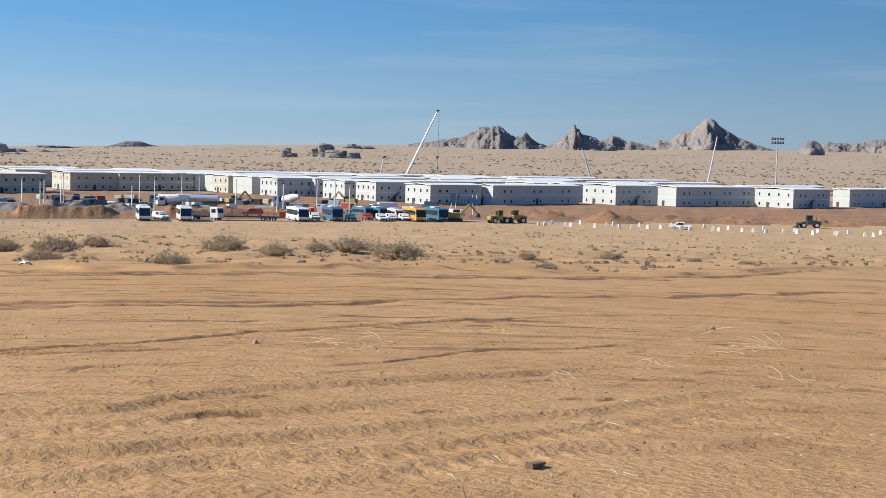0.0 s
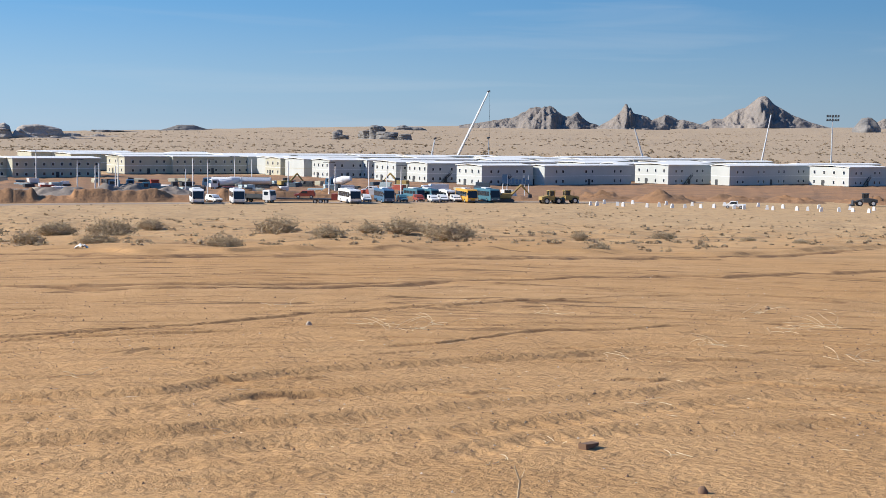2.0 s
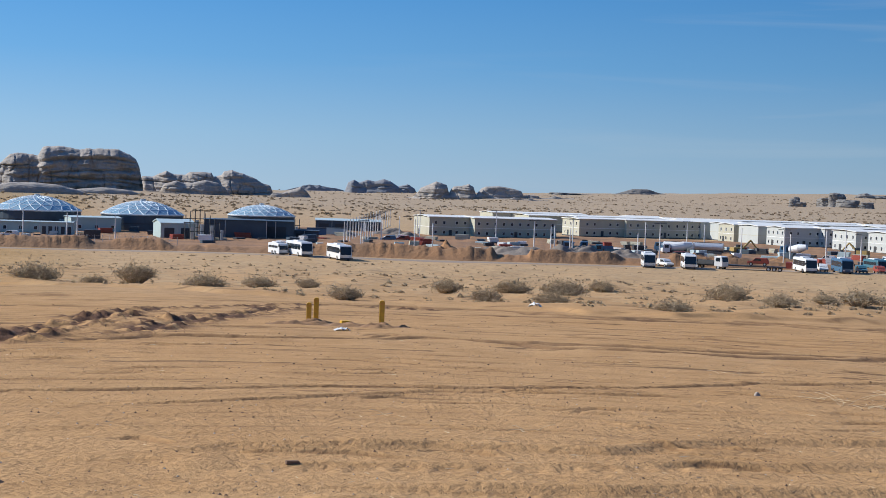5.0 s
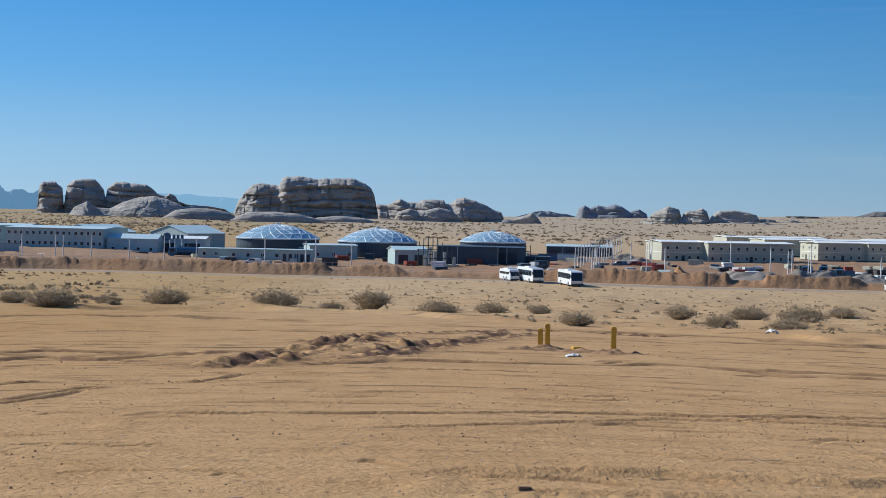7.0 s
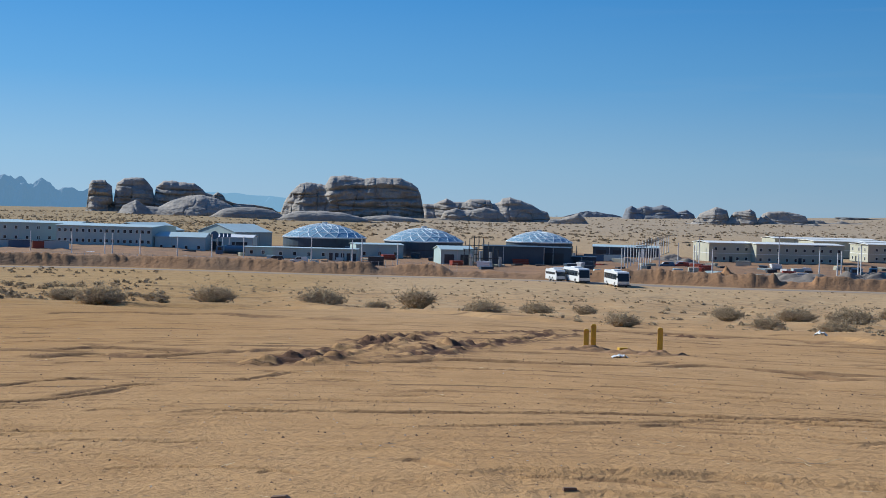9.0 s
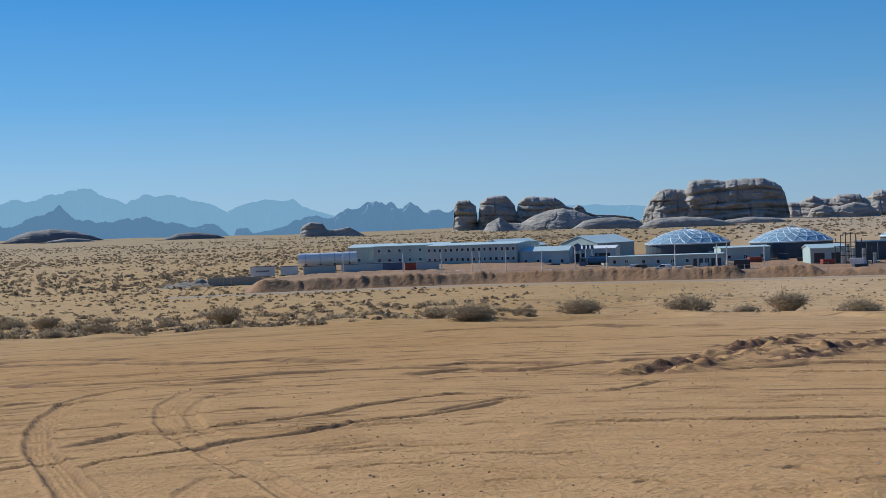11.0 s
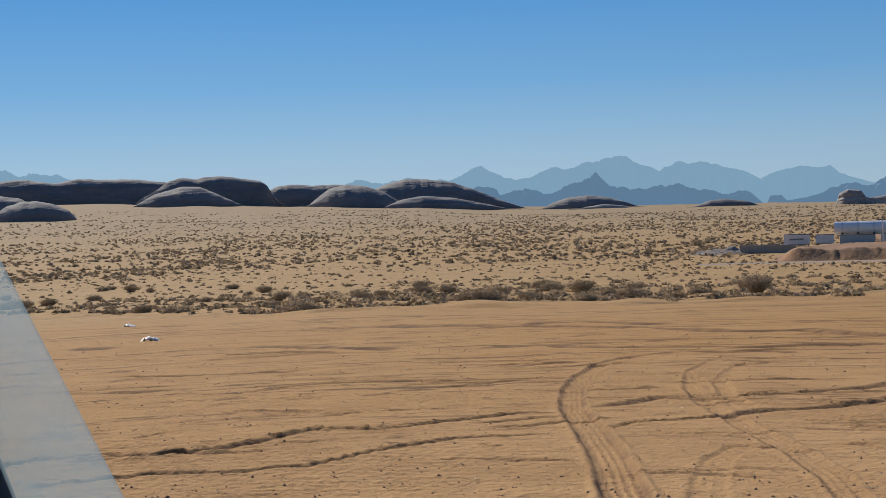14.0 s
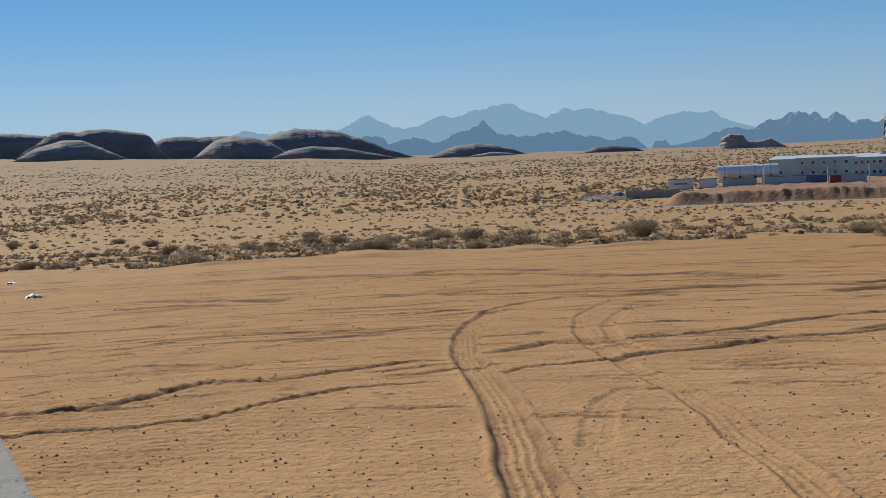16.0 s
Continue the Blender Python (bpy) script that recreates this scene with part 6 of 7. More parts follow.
white_box = container(-20.05, 392, 0, WHITE_PAINT, "white container with a line of dark lettering", 7.0, 2.9, 1.45)
for k in range(7):
    part("letter_bar", Shape().box(-1.9 + k * 0.55, -1.5 + k * 0.55, -0.09, -0.05, 1.3, 1.75), DARK, white_box)
for b, r, mat, lab, ln in ((-18.95, 394, WHITE_PAINT, "white container beside the tank", 5), (-17.7, 386, TEAL, "grey-green container under the tank", 9), (-15.9, 388, PALE_BLUE, "long pale blue container row", 12), (-14.6, 386, BLUE, "dark blue steel container in the yard", 6), (-13.3, 384, PALE_BLUE, "pale blue container by the hall", 8),
                           (-13.9, 378, RED, "rust-red container on the bank", 3), (8.9, 420, BLUE, "blue container among stores", 6), (9.7, 425, PALE_BLUE, "pale container among stores", 6), (-0.2, 352, DARK, "dark skip before the site office", 4)):
    container(b, r, 0, mat, lab, ln, 2.6, 1.45 if b < -12 else 0.0)
car(-12.0, 372, 175, WHITE_PAINT, "white car beside the hall")
car(-3.4, 362, 175, WHITE_PAINT, "white car before the low hut")
car(-4.4, 366, 175, DARK, "dark car before the low hut")
truck(-4.6, 400, 180, BLUE, "bed", DARK, "blue lorry in the yard", 8)
truck(-6.2, 400, 180, BLUE, "tank", BLUE, "dark blue tank lorry in the yard", 9)
truck(-1.0, 420, 180, BLUE, "bed", BLUE, "blue lorry between the domes", 8)


def pit_wall():
    ob = thing("retaining_wall", stand(-21.2, 376, 0), "grey concrete retaining wall in a dug pit", "wall")
    for k in range(7):
        part("wall_panel", Shape().box(-7.3 + k * 2.1, -5.25 + k * 2.1, 0, 0.3, -0.4, 2.3 + 0.15 * math.sin(k * 2.1)), STONE, ob)
    part("coping", Shape().box(-7.4, 7.4, -0.06, 0.36, 2.1, 2.2), PANEL, ob)


pit_wall()


def site_fence():
    """A wire fence along the top of the bank."""
    ob = thing("site_fence", pose(0, 0, 0), "thin wire fence on steel posts along the earth bank", "fence")
    post = Shape().tube((0, 0, -0.4), (0, 0, 2.1), 0.06, 0.05, 6).mesh("post", STEEL)
    spots = []
    for k in range(70):
        b = -17.5 + 0.3 * k
        x, y, z = at(b, float(np.interp(b, *np.array(BERM, float).T)) + 16, 0.5)
        spots.append(Vector((x, y, z)))
        part("post", post, None, ob, m=pose(x, y, z))
    for lift in (0.5, 1.2, 1.95):
        s = Shape()
        for p, q in zip(spots, spots[1:]):
            s.tube(p + Vector((0, 0, lift)), q + Vector((0, 0, lift)), 0.02, 0.02, 3)
        part("wire", s, STEEL, ob)


site_fence()


def round_sign():
    ob = thing("round_sign", stand(-6.9, 418, 0), "round blue sign with bars on a white roof", "sign")
    part("disc", Shape().tube((0, -0.1, 5.6), (0, 0.1, 5.6), 1.2, 1.2, 20), BLUE, ob)
    for k in range(3):
        part("bar", Shape().box(1.6 + k * 1.2, 2.5 + k * 1.2, -0.1, 0.1, 5.0, 6.2), BLUE, ob)
    for x in (-0.8, 0.8, 2.4, 4.4):
        part("post", Shape().tube((x, 0.2, -0.2), (x, 0.2, 5.2), 0.1, 0.1, 6), WHITE, ob)


round_sign()


def stack(b, r, turn, w, h, mat, label):
    """Building material piled on bearers."""
    ob = thing("material_stack", stand(b, r, turn), label, "building material", "stacks of building material")
    for x in (-0.35, 0.35):
        part("bearer", Shape().box(x * w - 0.08, x * w + 0.08, -0.9, 0.9, -0.15, 0.15), TWIG, ob)
    n = max(2, int(h / 0.45))
    for k in range(n):
        inset = 0.12 * math.sin(k * 5 + b * 9)
        part("panel_pack", Shape().box(-w / 2 + inset, w / 2 + inset, -0.85, 0.85, 0.15 + k * h / n, 0.1 + (k + 1) * h / n), mat, ob)


rng = random.Random(21)
LOADS = ((CREAM, "stack of pale panels on wooden bearers"), (PALE_BLUE, "stack of bluish sheets on wooden bearers"), (DARK, "stack of dark pipes on wooden bearers"), (WHITE, "stack of white panels on wooden bearers"), (RED, "stack of rusty steel on wooden bearers"), (NAVY, "stack of dark blue sheets on bearers"))
for k in range(170):
    b = rng.uniform(-9, 36) if k % 3 else rng.uniform(5, 27)
    mat, lab = rng.choice(LOADS)
    stack(b, rng.uniform(348, 425), rng.uniform(-40, 40), rng.uniform(1.6, 4.5), rng.uniform(0.6, 1.9), mat, lab)


def track_road():
    """The gravel track along the bank."""
    bb = np.arange(-24, 44, 0.25)
    c = np.interp(bb, *np.array(BERM, float).T) - 8
    s = Shape()
    verts = []
    for d in (-4.0, -1.5, 1.5, 4.0):
        for b, q in zip(bb, c):
            x, y, z = at(b, q + d)
            verts.append(Vector((x, y, z + (0.14 if abs(d) < 2 else -0.05))))
    n = len(bb)
    s.add(verts, [(j * n + i, (j + 1) * n + i, (j + 1) * n + i + 1, j * n + i + 1)[::-1] for j in range(3) for i in range(n - 1)])
    tagged(part("road", s, ASPHALT, smooth=True), "pale graded gravel track along the earth bank", "road", kind="structure")


track_road()


# ---- beside the road ----
def marker_post(b, r, high, label):
    x, y, z = at(b, r)
    ob = thing("marker_post", pose(x, y, z, 0, 0, -b), label, "marker post", "yellow marker posts")
    w = 0.085
    part("shaft", Shape().prism([(-w, -0.4), (w, -0.4), (w, high - 0.05), (w - 0.03, high), (-w + 0.03, high), (-w, high - 0.05)], -w, w), YELLOW, ob, bevel=0.012)
    part("cap", Shape().box(-w - 0.004, w + 0.004, -w - 0.004, w + 0.004, high - 0.14, high - 0.07), ORANGE, ob)


marker_post(8.68, 45.6, 0.70, "yellow square marker post, shorter than the one beside it")
marker_post(8.98, 46.2, 0.86, "tall yellow square marker post in the sand")
marker_post(11.73, 43.6, 0.86, "tall yellow square marker post standing alone")
x, y, z = at(10.21, 45.4)
tagged(part("concrete_stub", Shape().box(-0.16, 0.16, -0.12, 0.12, -0.1, 0.13), YELLOW, m=pose(x, y, z, 0, 0, 10), bevel=0.015), "low yellow block in the sand between the posts", "block")


def twig_bush(seed, wide, high, twigs):
    """Bare branching twigs spreading from one root, with small dry leaves towards the tips."""
    rg = random.Random(seed)
    wood, leaf = Shape(), Shape()
    for _ in range(twigs):
        a = rg.uniform(0, 6.28319)
        reach = wide / 2 * math.sqrt(rg.random())
        p = Vector((math.cos(a) * reach * 0.3, math.sin(a) * reach * 0.3, 0))
        tip = Vector((math.cos(a) * reach, math.sin(a) * reach, high * (0.5 + 0.5 * rg.random()) * (1 - 0.45 * (2 * reach / wide) ** 2)))
        q = p.lerp(tip, 0.5) + Vector((rg.uniform(-1, 1), rg.uniform(-1, 1), 0.4)) * 0.08 * wide
        for u, v, w in ((p, q, 0.012), (q, tip, 0.008)):
            wood.tube(u, v, w * wide ** 0.5, w * 0.6 * wide ** 0.5, 3)
        for _k in range(5):
            e = q + Vector((rg.gauss(0, 1), rg.gauss(0, 1), rg.gauss(0.4, 0.6))) * 0.13 * wide
            e.z = max(e.z, 0.02)
            wood.tube(q.lerp(tip, rg.random()), e, 0.006 * wide ** 0.5, 0.003 * wide ** 0.5, 3)
            for _j in range(1):
                c = e + Vector((rg.gauss(0, 1), rg.gauss(0, 1), rg.gauss(0, 1))) * 0.045 * wide
                c.z = max(c.z, 0.01)
                d1 = Vector((rg.gauss(0, 1), rg.gauss(0, 1), rg.gauss(0, 1))).normalized() * 0.022 * wide
                d2 = Vector((rg.gauss(0, 1), rg.gauss(0, 1), rg.gauss(0, 1))).normalized() * 0.016 * wide
                leaf.add([c - d1, c + d2, c + d1, c - d2], [(0, 1, 2, 3)])
    return wood.mesh("twigs", TWIG), leaf.mesh("leaves", LEAF)


BUSHES = [twig_bush(k, w, h, n) for k, (w, h, n) in enumerate(((2.2, 1.0, 130), (1.7, 0.7, 100), (1.4, 0.75, 90), (2.6, 0.9, 150)))]


def bush(b, r, kind, size, turn=0.0, dry=False):
    x, y, z = at(b, r, -0.03)
    ob = thing("desert_bush", pose(x, y, z, 0, 0, turn) @ Matrix.Scale(size, 4), "dry grey-brown twiggy desert bush on a low sand mound", "bush", "desert bushes beside the road")
    twigs, leaves = BUSHES[kind]
    part("branchwork", twigs, None, ob)
    part("foliage", leaves, None, ob)
    return ob


SPOTS = ((17.4, 125, 3.0), (19.3, 112, 4.2), (18.8, 86, 2.6), (20.9, 135, 3.0), (23.9, 79, 2.3), (26.1, 116, 4.2), (28.2, 106, 3.0), (29.9, 122, 2.6), (31.2, 121, 3.6), (32.2, 124, 2.6), (33.2, 103, 4.4),
         (38.7, 118, 1.8), (39.5, 91, 1.7), (42.2, 120, 2.2), (47.7, 107, 1.6), (45.6, 118, 1.4), (-12.8, 121, 3.4), (-11.4, 114, 4.6), (-9.2, 126, 2.6), (-6.8, 122, 4.4), (-2.4, 127, 4.8), (-0.1, 115, 2.3),
         (1.5, 124, 4.2), (4.4, 103, 3.4), (6.6, 116, 3.2), (8.6, 116, 2.3), (10.2, 87, 2.4), (14.4, 118, 3.2), (16.1, 86, 2.4), (17.0, 120, 3.2), (-24, 140, 3.0), (-21.7, 146, 4.4), (-26.8, 128, 3.4), (-28.6, 116, 2.4), (-24.9, 132, 2.0))
rng = random.Random(3)
for b, r, w in SPOTS:
    kind = rng.randrange(4)
    bush(b, r, kind, w / (2.2, 1.7, 1.4, 2.6)[kind], rng.uniform(0, 360))
# the thicket along the edge of the scrub plain
for k in range(54):
    b = rng.uniform(-56, -26.5)
    edge = np.interp(b, *np.array(EDGE, float).T) + 5
    kind = rng.randrange(4)
    bush(b, edge + rng.random() ** 1.4 * 150, kind, rng.uniform(1.6, 3.9) / (2.2, 1.7, 1.4, 2.6)[kind], rng.uniform(0, 360))


def scrub(name, label, count, b0, b1, r0, r1, size, seed, mat, power=1.0, k=12, high=(0.22, 0.45)):
    """Low cushions of scrub scattered over the plain, each a loose dome of small leaves and twigs."""
    g = np.random.default_rng(seed)
    b = g.uniform(b0, b1, count * 3)
    r = r0 * (r1 / r0) ** (g.uniform(0, 1, count * 3) ** power)
    x, y = r * np.sin(np.radians(b)), r * np.cos(np.radians(b))
    keep = (value_noise(x / 60, y / 60, seed) + 0.5 * value_noise(x / 17, y / 17, seed + 1) + g.uniform(-1.1, 1.1, count * 3)) > 0.0
    bank = np.interp(b, *np.array(BERM, float).T)
    keep &= ~((b > -20.8) & (b < 60) & (r > bank - 14) & (r < np.where(b < -8, bank + 60 + 190 * step(b, -20, -14), 640 + 60 * (b > 15))))
    keep &= r > np.interp(b, *np.array(EDGE, float).T) + 2
    x, y = x[keep][:count], y[keep][:count]
    n = len(x)
    z = base_ground(x, y) + (relief(x, y, np.hypot(x, y), np.degrees(np.arctan2(x, y))) if r0 < 200 else 0)
    w = (0.35 + 0.65 * g.uniform(0, 1, n) ** 1.8) * size
    h = w * g.uniform(*high, n)
    ang, reach, up = g.uniform(0, 6.28, (n, k)), g.uniform(0, 1, (n, k)) ** 0.6, g.uniform(0.05, 1, (n, k))
    cx = x[:, None] + np.cos(ang) * reach * w[:, None] * 0.46
    cy = y[:, None] + np.sin(ang) * reach * w[:, None] * 0.46
    cz = z[:, None] - 0.02 + h[:, None] * up * np.sqrt(np.maximum(0.05, 1 - reach**2))
    leaf = w[:, None] * g.uniform(0.7, 1.25, (n, k)) * 0.9 / math.sqrt(k)
    a1 = g.normal(0, 1, (n, k, 3)) * (1, 1, 0.55)
    a1 /= np.linalg.norm(a1, axis=-1, keepdims=True)
    a2 = np.cross(a1, g.normal(0, 1, (n, k, 3)))
    a2 /= np.linalg.norm(a2, axis=-1, keepdims=True)
    mid = np.stack([cx, cy, cz], -1)
    long, wide = a1 * leaf[..., None], a2 * leaf[..., None] * 0.6
    co = np.stack([mid - long, mid + wide, mid + long, mid - wide], 2)
    co[..., 2] = np.maximum(co[..., 2], z[:, None, None] - 0.03)
    co = co.reshape(-1, 3)
    me = bpy.data.meshes.new(name)
    me.from_pydata(co.tolist(), [], np.arange(len(co)).reshape(-1, 4).tolist())
    me.materials.append(mat)
    tagged(new(name, me), label, "scrub", kind="stuff")


scrub("scrub", "low dark scrub scattered over the sandy plain", 3600, -58, -9, 115, 400, 1.5, 1, SCRUB, 0.8, 14, (0.25, 0.42))
scrub("scrub", "low dark scrub thinning towards the far rocks", 15000, -60, -7, 360, 1500, 2.6, 2, SCRUB, 0.75, 6)
scrub("scrub", "small dry tufts on the sand before the camp", 1900, -9, 56, 76, 300, 0.85, 3, LEAF, 0.9, 12, (0.2, 0.4))
scrub("scrub", "scrub dots over the far plain behind the camp", 8000, -12, 57, 640, 2600, 4.0, 4, SCRUB, 0.8, 6, (0.12, 0.3))
scrub("scrub", "brown cushions of scrub along the edge of the plain", 120, -58, -12, 103, 230, 3.0, 9, LEAF, 0.9, 90, (0.28, 0.42))


def pebbles(name, label, count, r0, r1, size, seed, mat, long=1.0):
    """Loose bits lying on the sand: stones, or straws when long."""
    g = np.random.default_rng(seed)
    b, r = g.uniform(-56, 56, count), r0 * (r1 / r0) ** g.uniform(0, 1, count)
    x, y = r * np.sin(np.radians(b)), r * np.cos(np.radians(b))
    keep = value_noise(x / 3.0, y / 3.0, seed) + g.uniform(-0.9, 0.9, count) > 0
    x, y, r, b = x[keep], y[keep], r[keep], b[keep]
    z = base_ground(x, y) + relief(x, y, r, b)
    n = len(x)
    s = size * g.uniform(0.4, 1.0, n) ** 2 * (0.6 + r / 40)
    turn = g.uniform(0, 6.28, n)
    unit = np.array([(1, 0, 0), (0, 1, 0), (-1, 0, 0), (0, -1, 0), (0, 0, 0.9), (0, 0, -0.5)], float)
    loc = unit[None] * s[:, None, None] * g.uniform(0.6, 1.2, (n, 6, 1))
    loc[..., 0] *= long
    if long > 1:
        loc[..., 1:] *= 0.35
    cx, sx = np.cos(turn)[:, None], np.sin(turn)[:, None]
    co = np.stack([x[:, None] + cx * loc[..., 0] - sx * loc[..., 1], y[:, None] + sx * loc[..., 0] + cx * loc[..., 1], z[:, None] + loc[..., 2]], -1).reshape(-1, 3)
    one = np.array([(0, 1, 4), (1, 2, 4), (2, 3, 4), (3, 0, 4), (1, 0, 5), (2, 1, 5), (3, 2, 5), (0, 3, 5)])
    tris = (one[None] + (np.arange(n) * 6)[:, None, None]).reshape(-1, 3)
    me = bpy.data.meshes.new(name)
    me.from_pydata(co.tolist(), [], tris.tolist())
    me.materials.append(mat)
    tagged(new(name, me), label, "debris", kind="stuff")


DARK_STONE = material("dark_stone", (0.19, 0.115, 0.07), 0.95, spread=0.6)
pebbles("pebbles", "small dark stones and clods on the sand", 15000, 6.5, 70, 0.022, 5, DARK_STONE)
pebbles("pebbles", "small pale stones on the sand", 3000, 6.5, 60, 0.017, 6, STONE)
pebbles("straw", "bits of dry straw lying on the sand", 1500, 6.5, 45, 0.02, 7, STRAW, 5.0)


def lying(name, b, r, shape, mat, label, category, turn=0.0, lift=0.0):
    x, y = r * math.sin(radians(b)), r * math.cos(radians(b))
    a = np.array([x]), np.array([y])
    z = float((base_ground(*a) + relief(a[0], a[1], np.array([r * 1.0]), np.array([b * 1.0])))[0])
    ob = part(name, shape, mat, m=pose(x, y, z + lift, 0, 0, turn), smooth=name in ("stone", "plastic_bag"))
    return tagged(ob, label, category)


def pebble(size, seed, flat=0.7):
    me = lump(0, 0, 0, size, size * 0.8, size * flat, 0, seed, 2.2, 2, 0.16, True, 14, 7)
    return me


def crumple(w, h, seed):
    s = Shape()
    n = 12
    v = [Vector((w * (i / n - 0.5), 0.6 * w * (j / n - 0.5), max(0.0, h * (0.5 + 0.9 * noise.noise(Vector((i * 0.5 + seed, j * 0.5, seed))))) * (1 - abs(2 * i / n - 1) ** 3))) for j in range(n + 1) for i in range(n + 1)]
    return s.add(v, [(j * (n + 1) + i, j * (n + 1) + i + 1, (j + 1) * (n + 1) + i + 1, (j + 1) * (n + 1) + i) for j in range(n) for i in range(n)])


lying("stick", 36.3, 7.3, Shape().tube((0, 0, -0.05), (0.02, 0, 0.1), 0.008, 0.007, 6).tube((0.02, 0, 0.1), (-0.01, 0.01, 0.19), 0.007, 0.004, 6).tube((0.02, 0, 0.1), (0.05, 0, 0.16), 0.004, 0.002, 5), TWIG, "short dry stick standing in the sand", "stick")
lying("bark_chip", 39.3, 9.05, Shape().prism([(-0.08, 0), (0.08, 0.01), (0.085, 0.03), (0, 0.035), (-0.085, 0.045)], -0.03, 0.03), DARK_STONE, "dark flat chip of wood on the sand", "wood chip", 20)
lying("stone", 27.39, 20.3, pebble(0.09, 3), STONE, "small pale stone lying on the sand", "stone")
lying("stone", 46.47, 27.4, pebble(0.1, 5), DARK_STONE, "small dark stone lying on the sand", "stone")
lying("bark_chip", 8.17, 10.5, Shape().prism([(-0.055, 0), (0.055, 0), (0.05, 0.02), (-0.05, 0.025)], -0.02, 0.02), DARK_STONE, "small dark chip of wood on the sand", "wood chip", 10)
lying("stone", 44.1, 7.75, pebble(0.06, 8), DARK_STONE, "flat dark stone on the sand", "stone")
lying("bark_chip", -3.9, 9.8, Shape().prism([(-0.09, 0), (0.08, 0), (0.03, 0.03), (-0.07, 0.02)], -0.03, 0.03), DARK_STONE, "dark flat leaf of bark on the sand", "wood chip", -8)
lying("plastic_bag", -46.8, 66, crumple(0.9, 0.22, 2), WHITE_PAINT, "crumpled white plastic bag on the sand", "litter", 40)
lying("plastic_bag", -47.6, 95, crumple(0.8, 0.2, 5), WHITE_PAINT, "torn white plastic sheet on the sand", "litter", 10)
lying("plastic_bag", 18.14, 76, crumple(0.75, 0.3, 9), WHITE_PAINT, "pale plastic bag caught under a bush", "litter", -20)
lying("plastic_bag", 10.1, 40.5, crumple(0.5, 0.1, 12), WHITE_PAINT, "small pale scrap of plastic near the posts", "litter")


def straw_tangle(b, r, n, size, seed):
    """A few bent dry stalks lying crossed on the sand."""
    rg = random.Random(seed)
    x, y = r * math.sin(radians(b)), r * math.cos(radians(b))
    a = np.array([x]), np.array([y])
    z = float((base_ground(*a) + relief(a[0], a[1], np.array([r * 1.0]), np.array([b * 1.0])))[0])
    ob = thing("dry_grass", pose(x, y, z), "tangle of bent pale dry stalks on the sand", "dry grass", "dry stalks on the sand")
    for _ in range(n):
        p = Vector((rg.uniform(-1, 1), rg.uniform(-0.7, 0.7), 0)) * size * 0.5
        turn, bend, length = rg.uniform(0, 6.28), rg.uniform(-1.6, 1.6), size * rg.uniform(0.35, 0.8)
        lift = rg.choice((0.0, 0.1, 0.5))
        s, q = Shape(), p + Vector((0, 0, 0.008))
        for k in range(4):
            e = q + Vector((math.cos(turn), math.sin(turn), lift - 0.25 * lift * k)) * length / 4
            s.tube(q, e, 0.0028, 0.0022, 4)
            q, turn = e, turn + bend / 4
        part("stalk", s, STRAW, ob)


for k, (b, r, n, size) in enumerate(((31.3, 19.5, 12, 0.6), (32.6, 21, 10, 0.7), (48.6, 23, 14, 0.9), (47.4, 21.5, 10, 0.7), (44.4, 18.2, 12, 0.6), (46.2, 26, 8, 0.8), (37.3, 24, 7, 0.6), (29.9, 20.5, 8, 0.5), (40.4, 15.8, 5, 0.35), (37.8, 9.2, 4, 0.18), (35.4, 8.4, 4, 0.16),
                                  (43.0, 8.9, 4, 0.2), (41.5, 11.5, 5, 0.25), (24.0, 9.4, 3, 0.15), (18.0, 13.5, 5, 0.3), (50.2, 17, 8, 0.5), (26.3, 25, 7, 0.6), (12.0, 14.5, 4, 0.3), (8.6, 12, 3, 0.2), (-6, 11.5, 3, 0.2), (-33.5, 10.6, 4, 0.2), (-37, 13.5, 4, 0.25))):
    straw_tangle(b, r, n, size, 40 + k)


TURNED = material("turned_sand", (0.34, 0.19, 0.088), 0.95, other=(0.20, 0.11, 0.055), scale=3.0, amount=0.9, grain=0.4, grain_scale=30.0, bump=0.03, bump_scale=12.0)


def mound(b, r, w, h, seed):
    s = Shape()
    n = 16
    v = []
    for j in range(n + 1):
        for i in range(n + 1):
            p, q = 2 * i / n - 1, 2 * j / n - 1
            f = max(0.0, 1 - p * p - q * q)
            v.append(Vector((p * w / 2, q * w / 2 * 0.6, -0.04 + h * f * (1 + 0.9 * noise.fractal(Vector((p * 3 + seed, q * 3, seed)), 1, 2, 3)))))
    s.add(v, [(j * (n + 1) + i, j * (n + 1) + i + 1, (j + 1) * (n + 1) + i + 1, (j + 1) * (n + 1) + i) for j in range(n) for i in range(n)])
    x, y, z = at(b, r)
    tagged(part("sand_mound", s, TURNED, m=pose(x, y, z, 0, 0, -b), smooth=True), "small heap of turned earth round the posts", "earth heap", "turned earth round the posts")


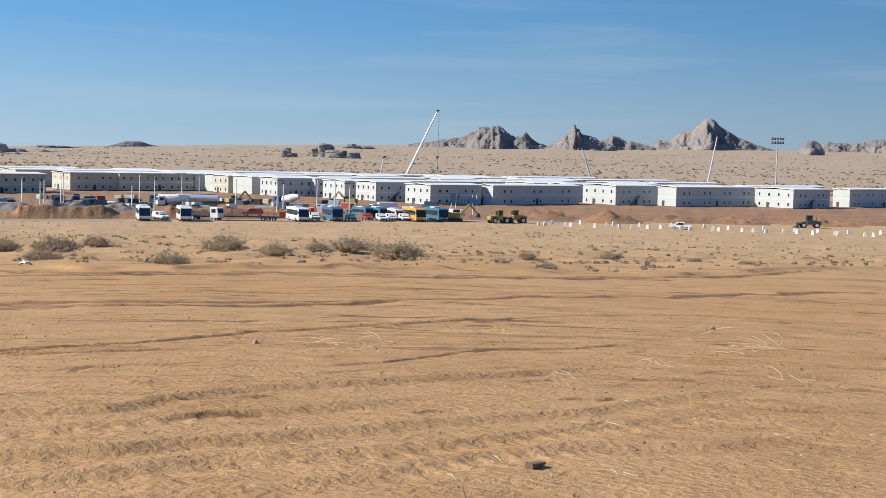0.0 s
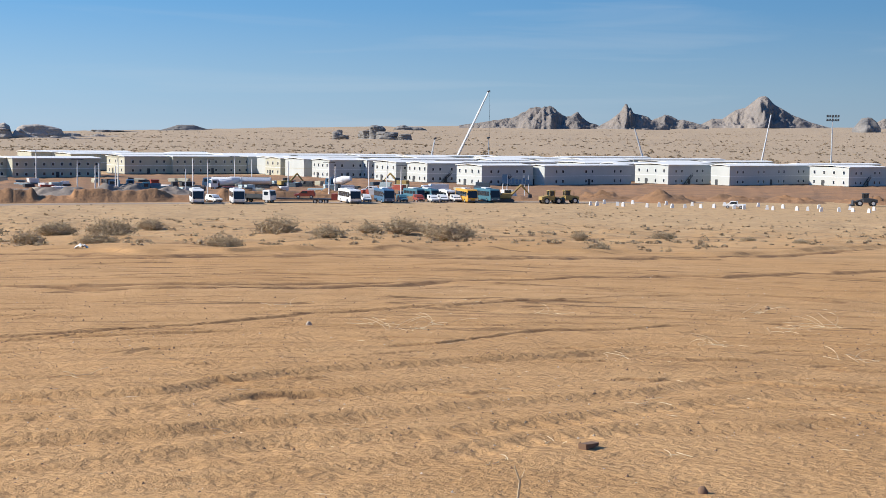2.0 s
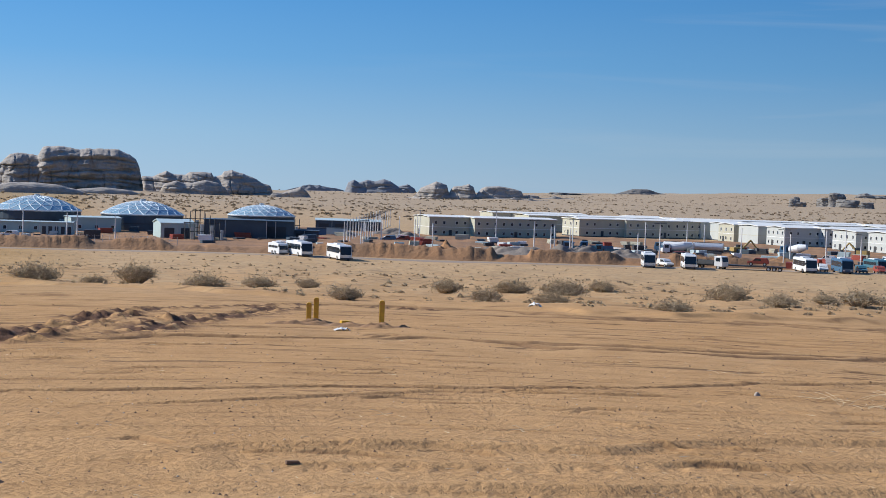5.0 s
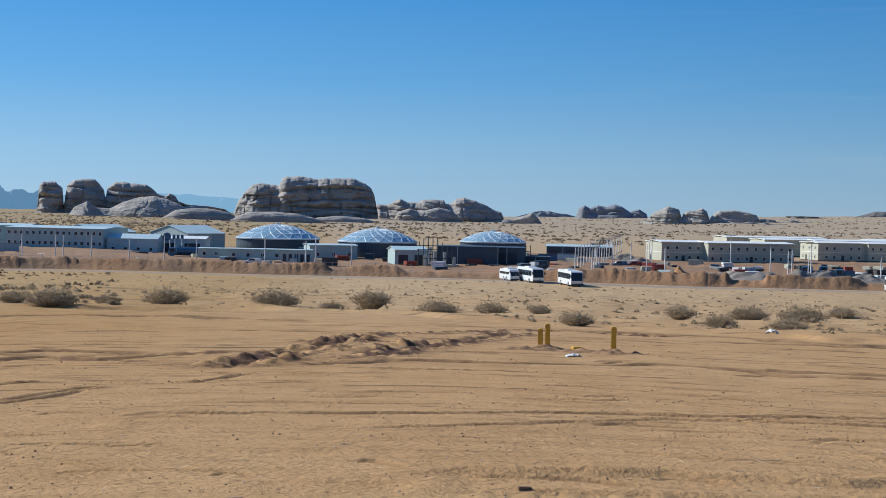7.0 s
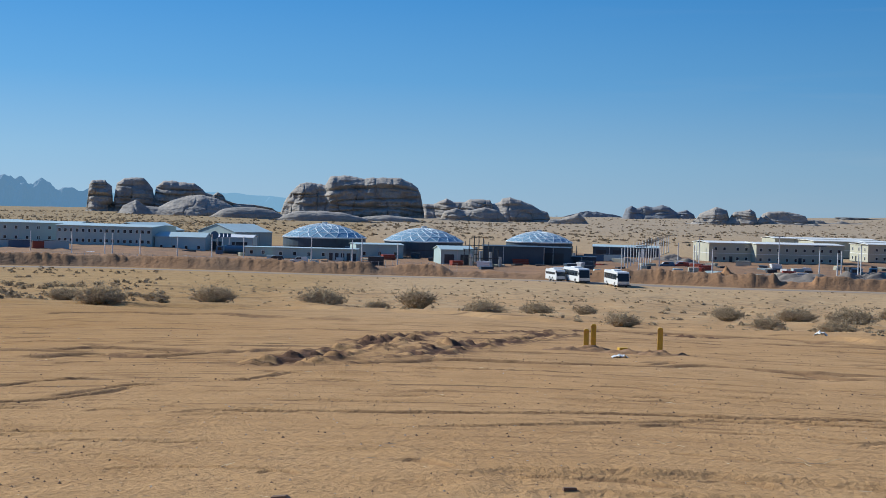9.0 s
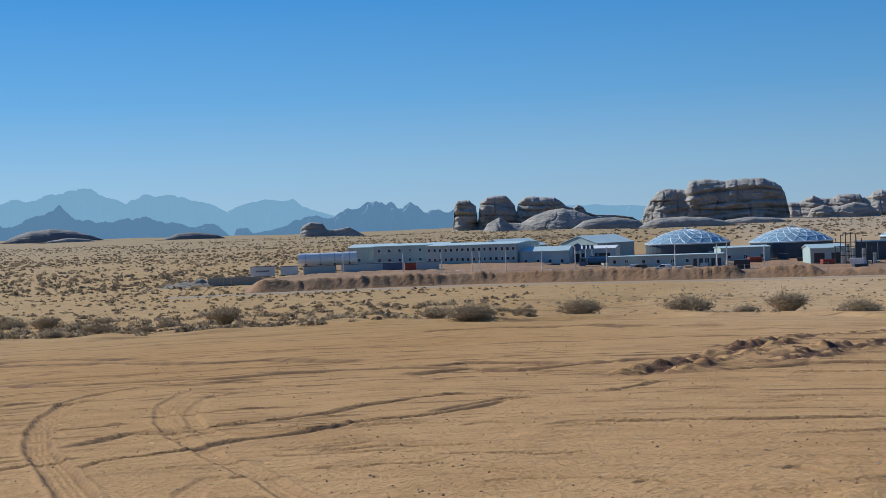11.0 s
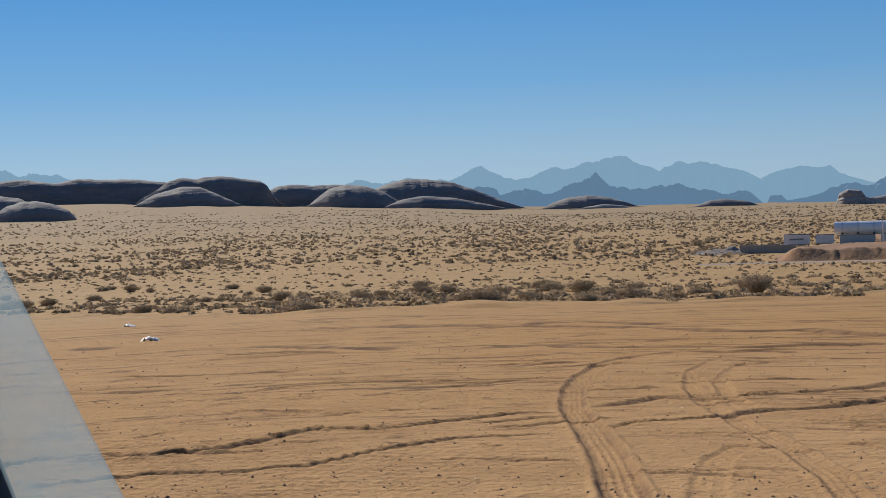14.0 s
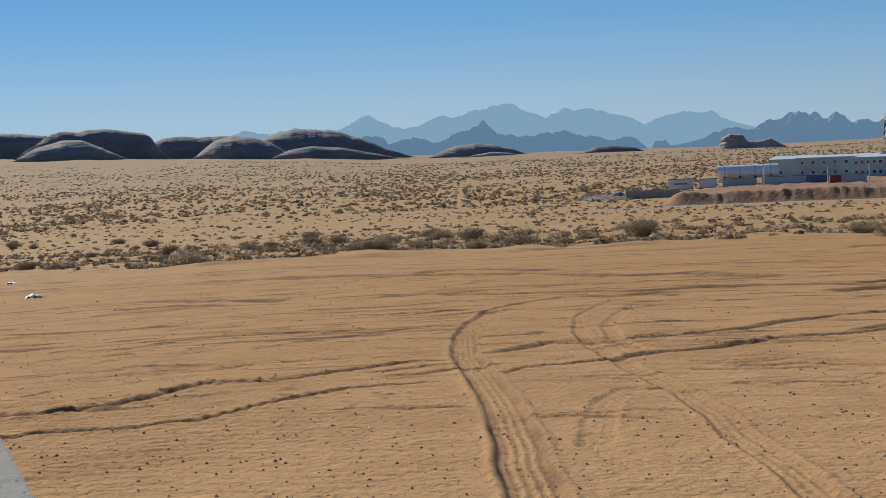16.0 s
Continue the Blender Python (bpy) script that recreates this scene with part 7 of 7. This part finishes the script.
for k, (b, r, w, h) in enumerate(((11.7, 43.2, 1.6, 0.16), (8.9, 45.3, 1.7, 0.14), (10.3, 44.6, 1.8, 0.1), (12.6, 43.4, 1.4, 0.08), (7.9, 45, 1.6, 0.1))):
    mound(b, r, w, h, k * 2.1)


# the edge of the parked car's own window, with a sky reflection painted in
def car_window():
    def spot(b, e, d=0.55):
        return Vector((d * math.cos(radians(e)) * math.sin(radians(b)), d * math.cos(radians(e)) * math.cos(radians(b)), EYE + d * math.sin(radians(e))))

    ob = thing("car_window_edge", pose(0, 0, 0), "edge of a car window with a painted sky reflection and its dark pillar", "car window")
    m = bpy.data.materials.new("sky_tinted_glass")
    m.use_nodes = True
    nt = m.node_tree
    clear, reflected, mix = nt.nodes.new("ShaderNodeBsdfTransparent"), nt.nodes.new("ShaderNodeBsdfTranslucent"), nt.nodes.new("ShaderNodeMixShader")
    # bluish tint stands in for the sky mirrored in the glass
    reflected.inputs["Color"].default_value = (0.20, 0.28, 0.34, 1)
    nz, rm = nt.nodes.new("ShaderNodeTexNoise"), nt.nodes.new("ShaderNodeMapRange")
    nz.inputs["Scale"].default_value, nz.inputs["Detail"].default_value = 9.0, 6.0
    rm.inputs["To Min"].default_value, rm.inputs["To Max"].default_value = 0.22, 0.6
    nt.links.new(nz.outputs[0], rm.inputs[0])
    nt.links.new(rm.outputs[0], mix.inputs[0])
    nt.links.new(clear.outputs[0], mix.inputs[1])
    nt.links.new(reflected.outputs[0], mix.inputs[2])
    nt.links.new(mix.outputs[0], nt.nodes["Material Output"].inputs["Surface"])

    def strip(name, edge, back, mat, thick, label):
        a = [spot(*p) for p in edge]
        c = [spot(*p) for p in back]
        n = (a[1] - a[0]).cross(c[0] - a[0]).normalized() * thick
        s = Shape()
        v = [*a, *reversed(c)]
        k = len(v)
        s.add([p + n for p in v] + [p - n for p in v], [tuple(range(k)), tuple(range(2 * k - 1, k - 1, -1))] + [(i, k + i, k + (i + 1) % k, (i + 1) % k) for i in range(k)])
        return part(name, s, mat, ob, label)

    glass = strip("glass", ((-55, 4), (-45.0, -18)), ((-80, 4), (-80, -18)), m, 0.0015, "glass strip with a pale painted sky reflection")
    glass.visible_shadow = False
    strip("pillar", ((-54.6, -5), (-50.5, -17)), ((-80, -5), (-80, -17)), TYRE, 0.01, "dark rubber-edged pillar")


car_window()
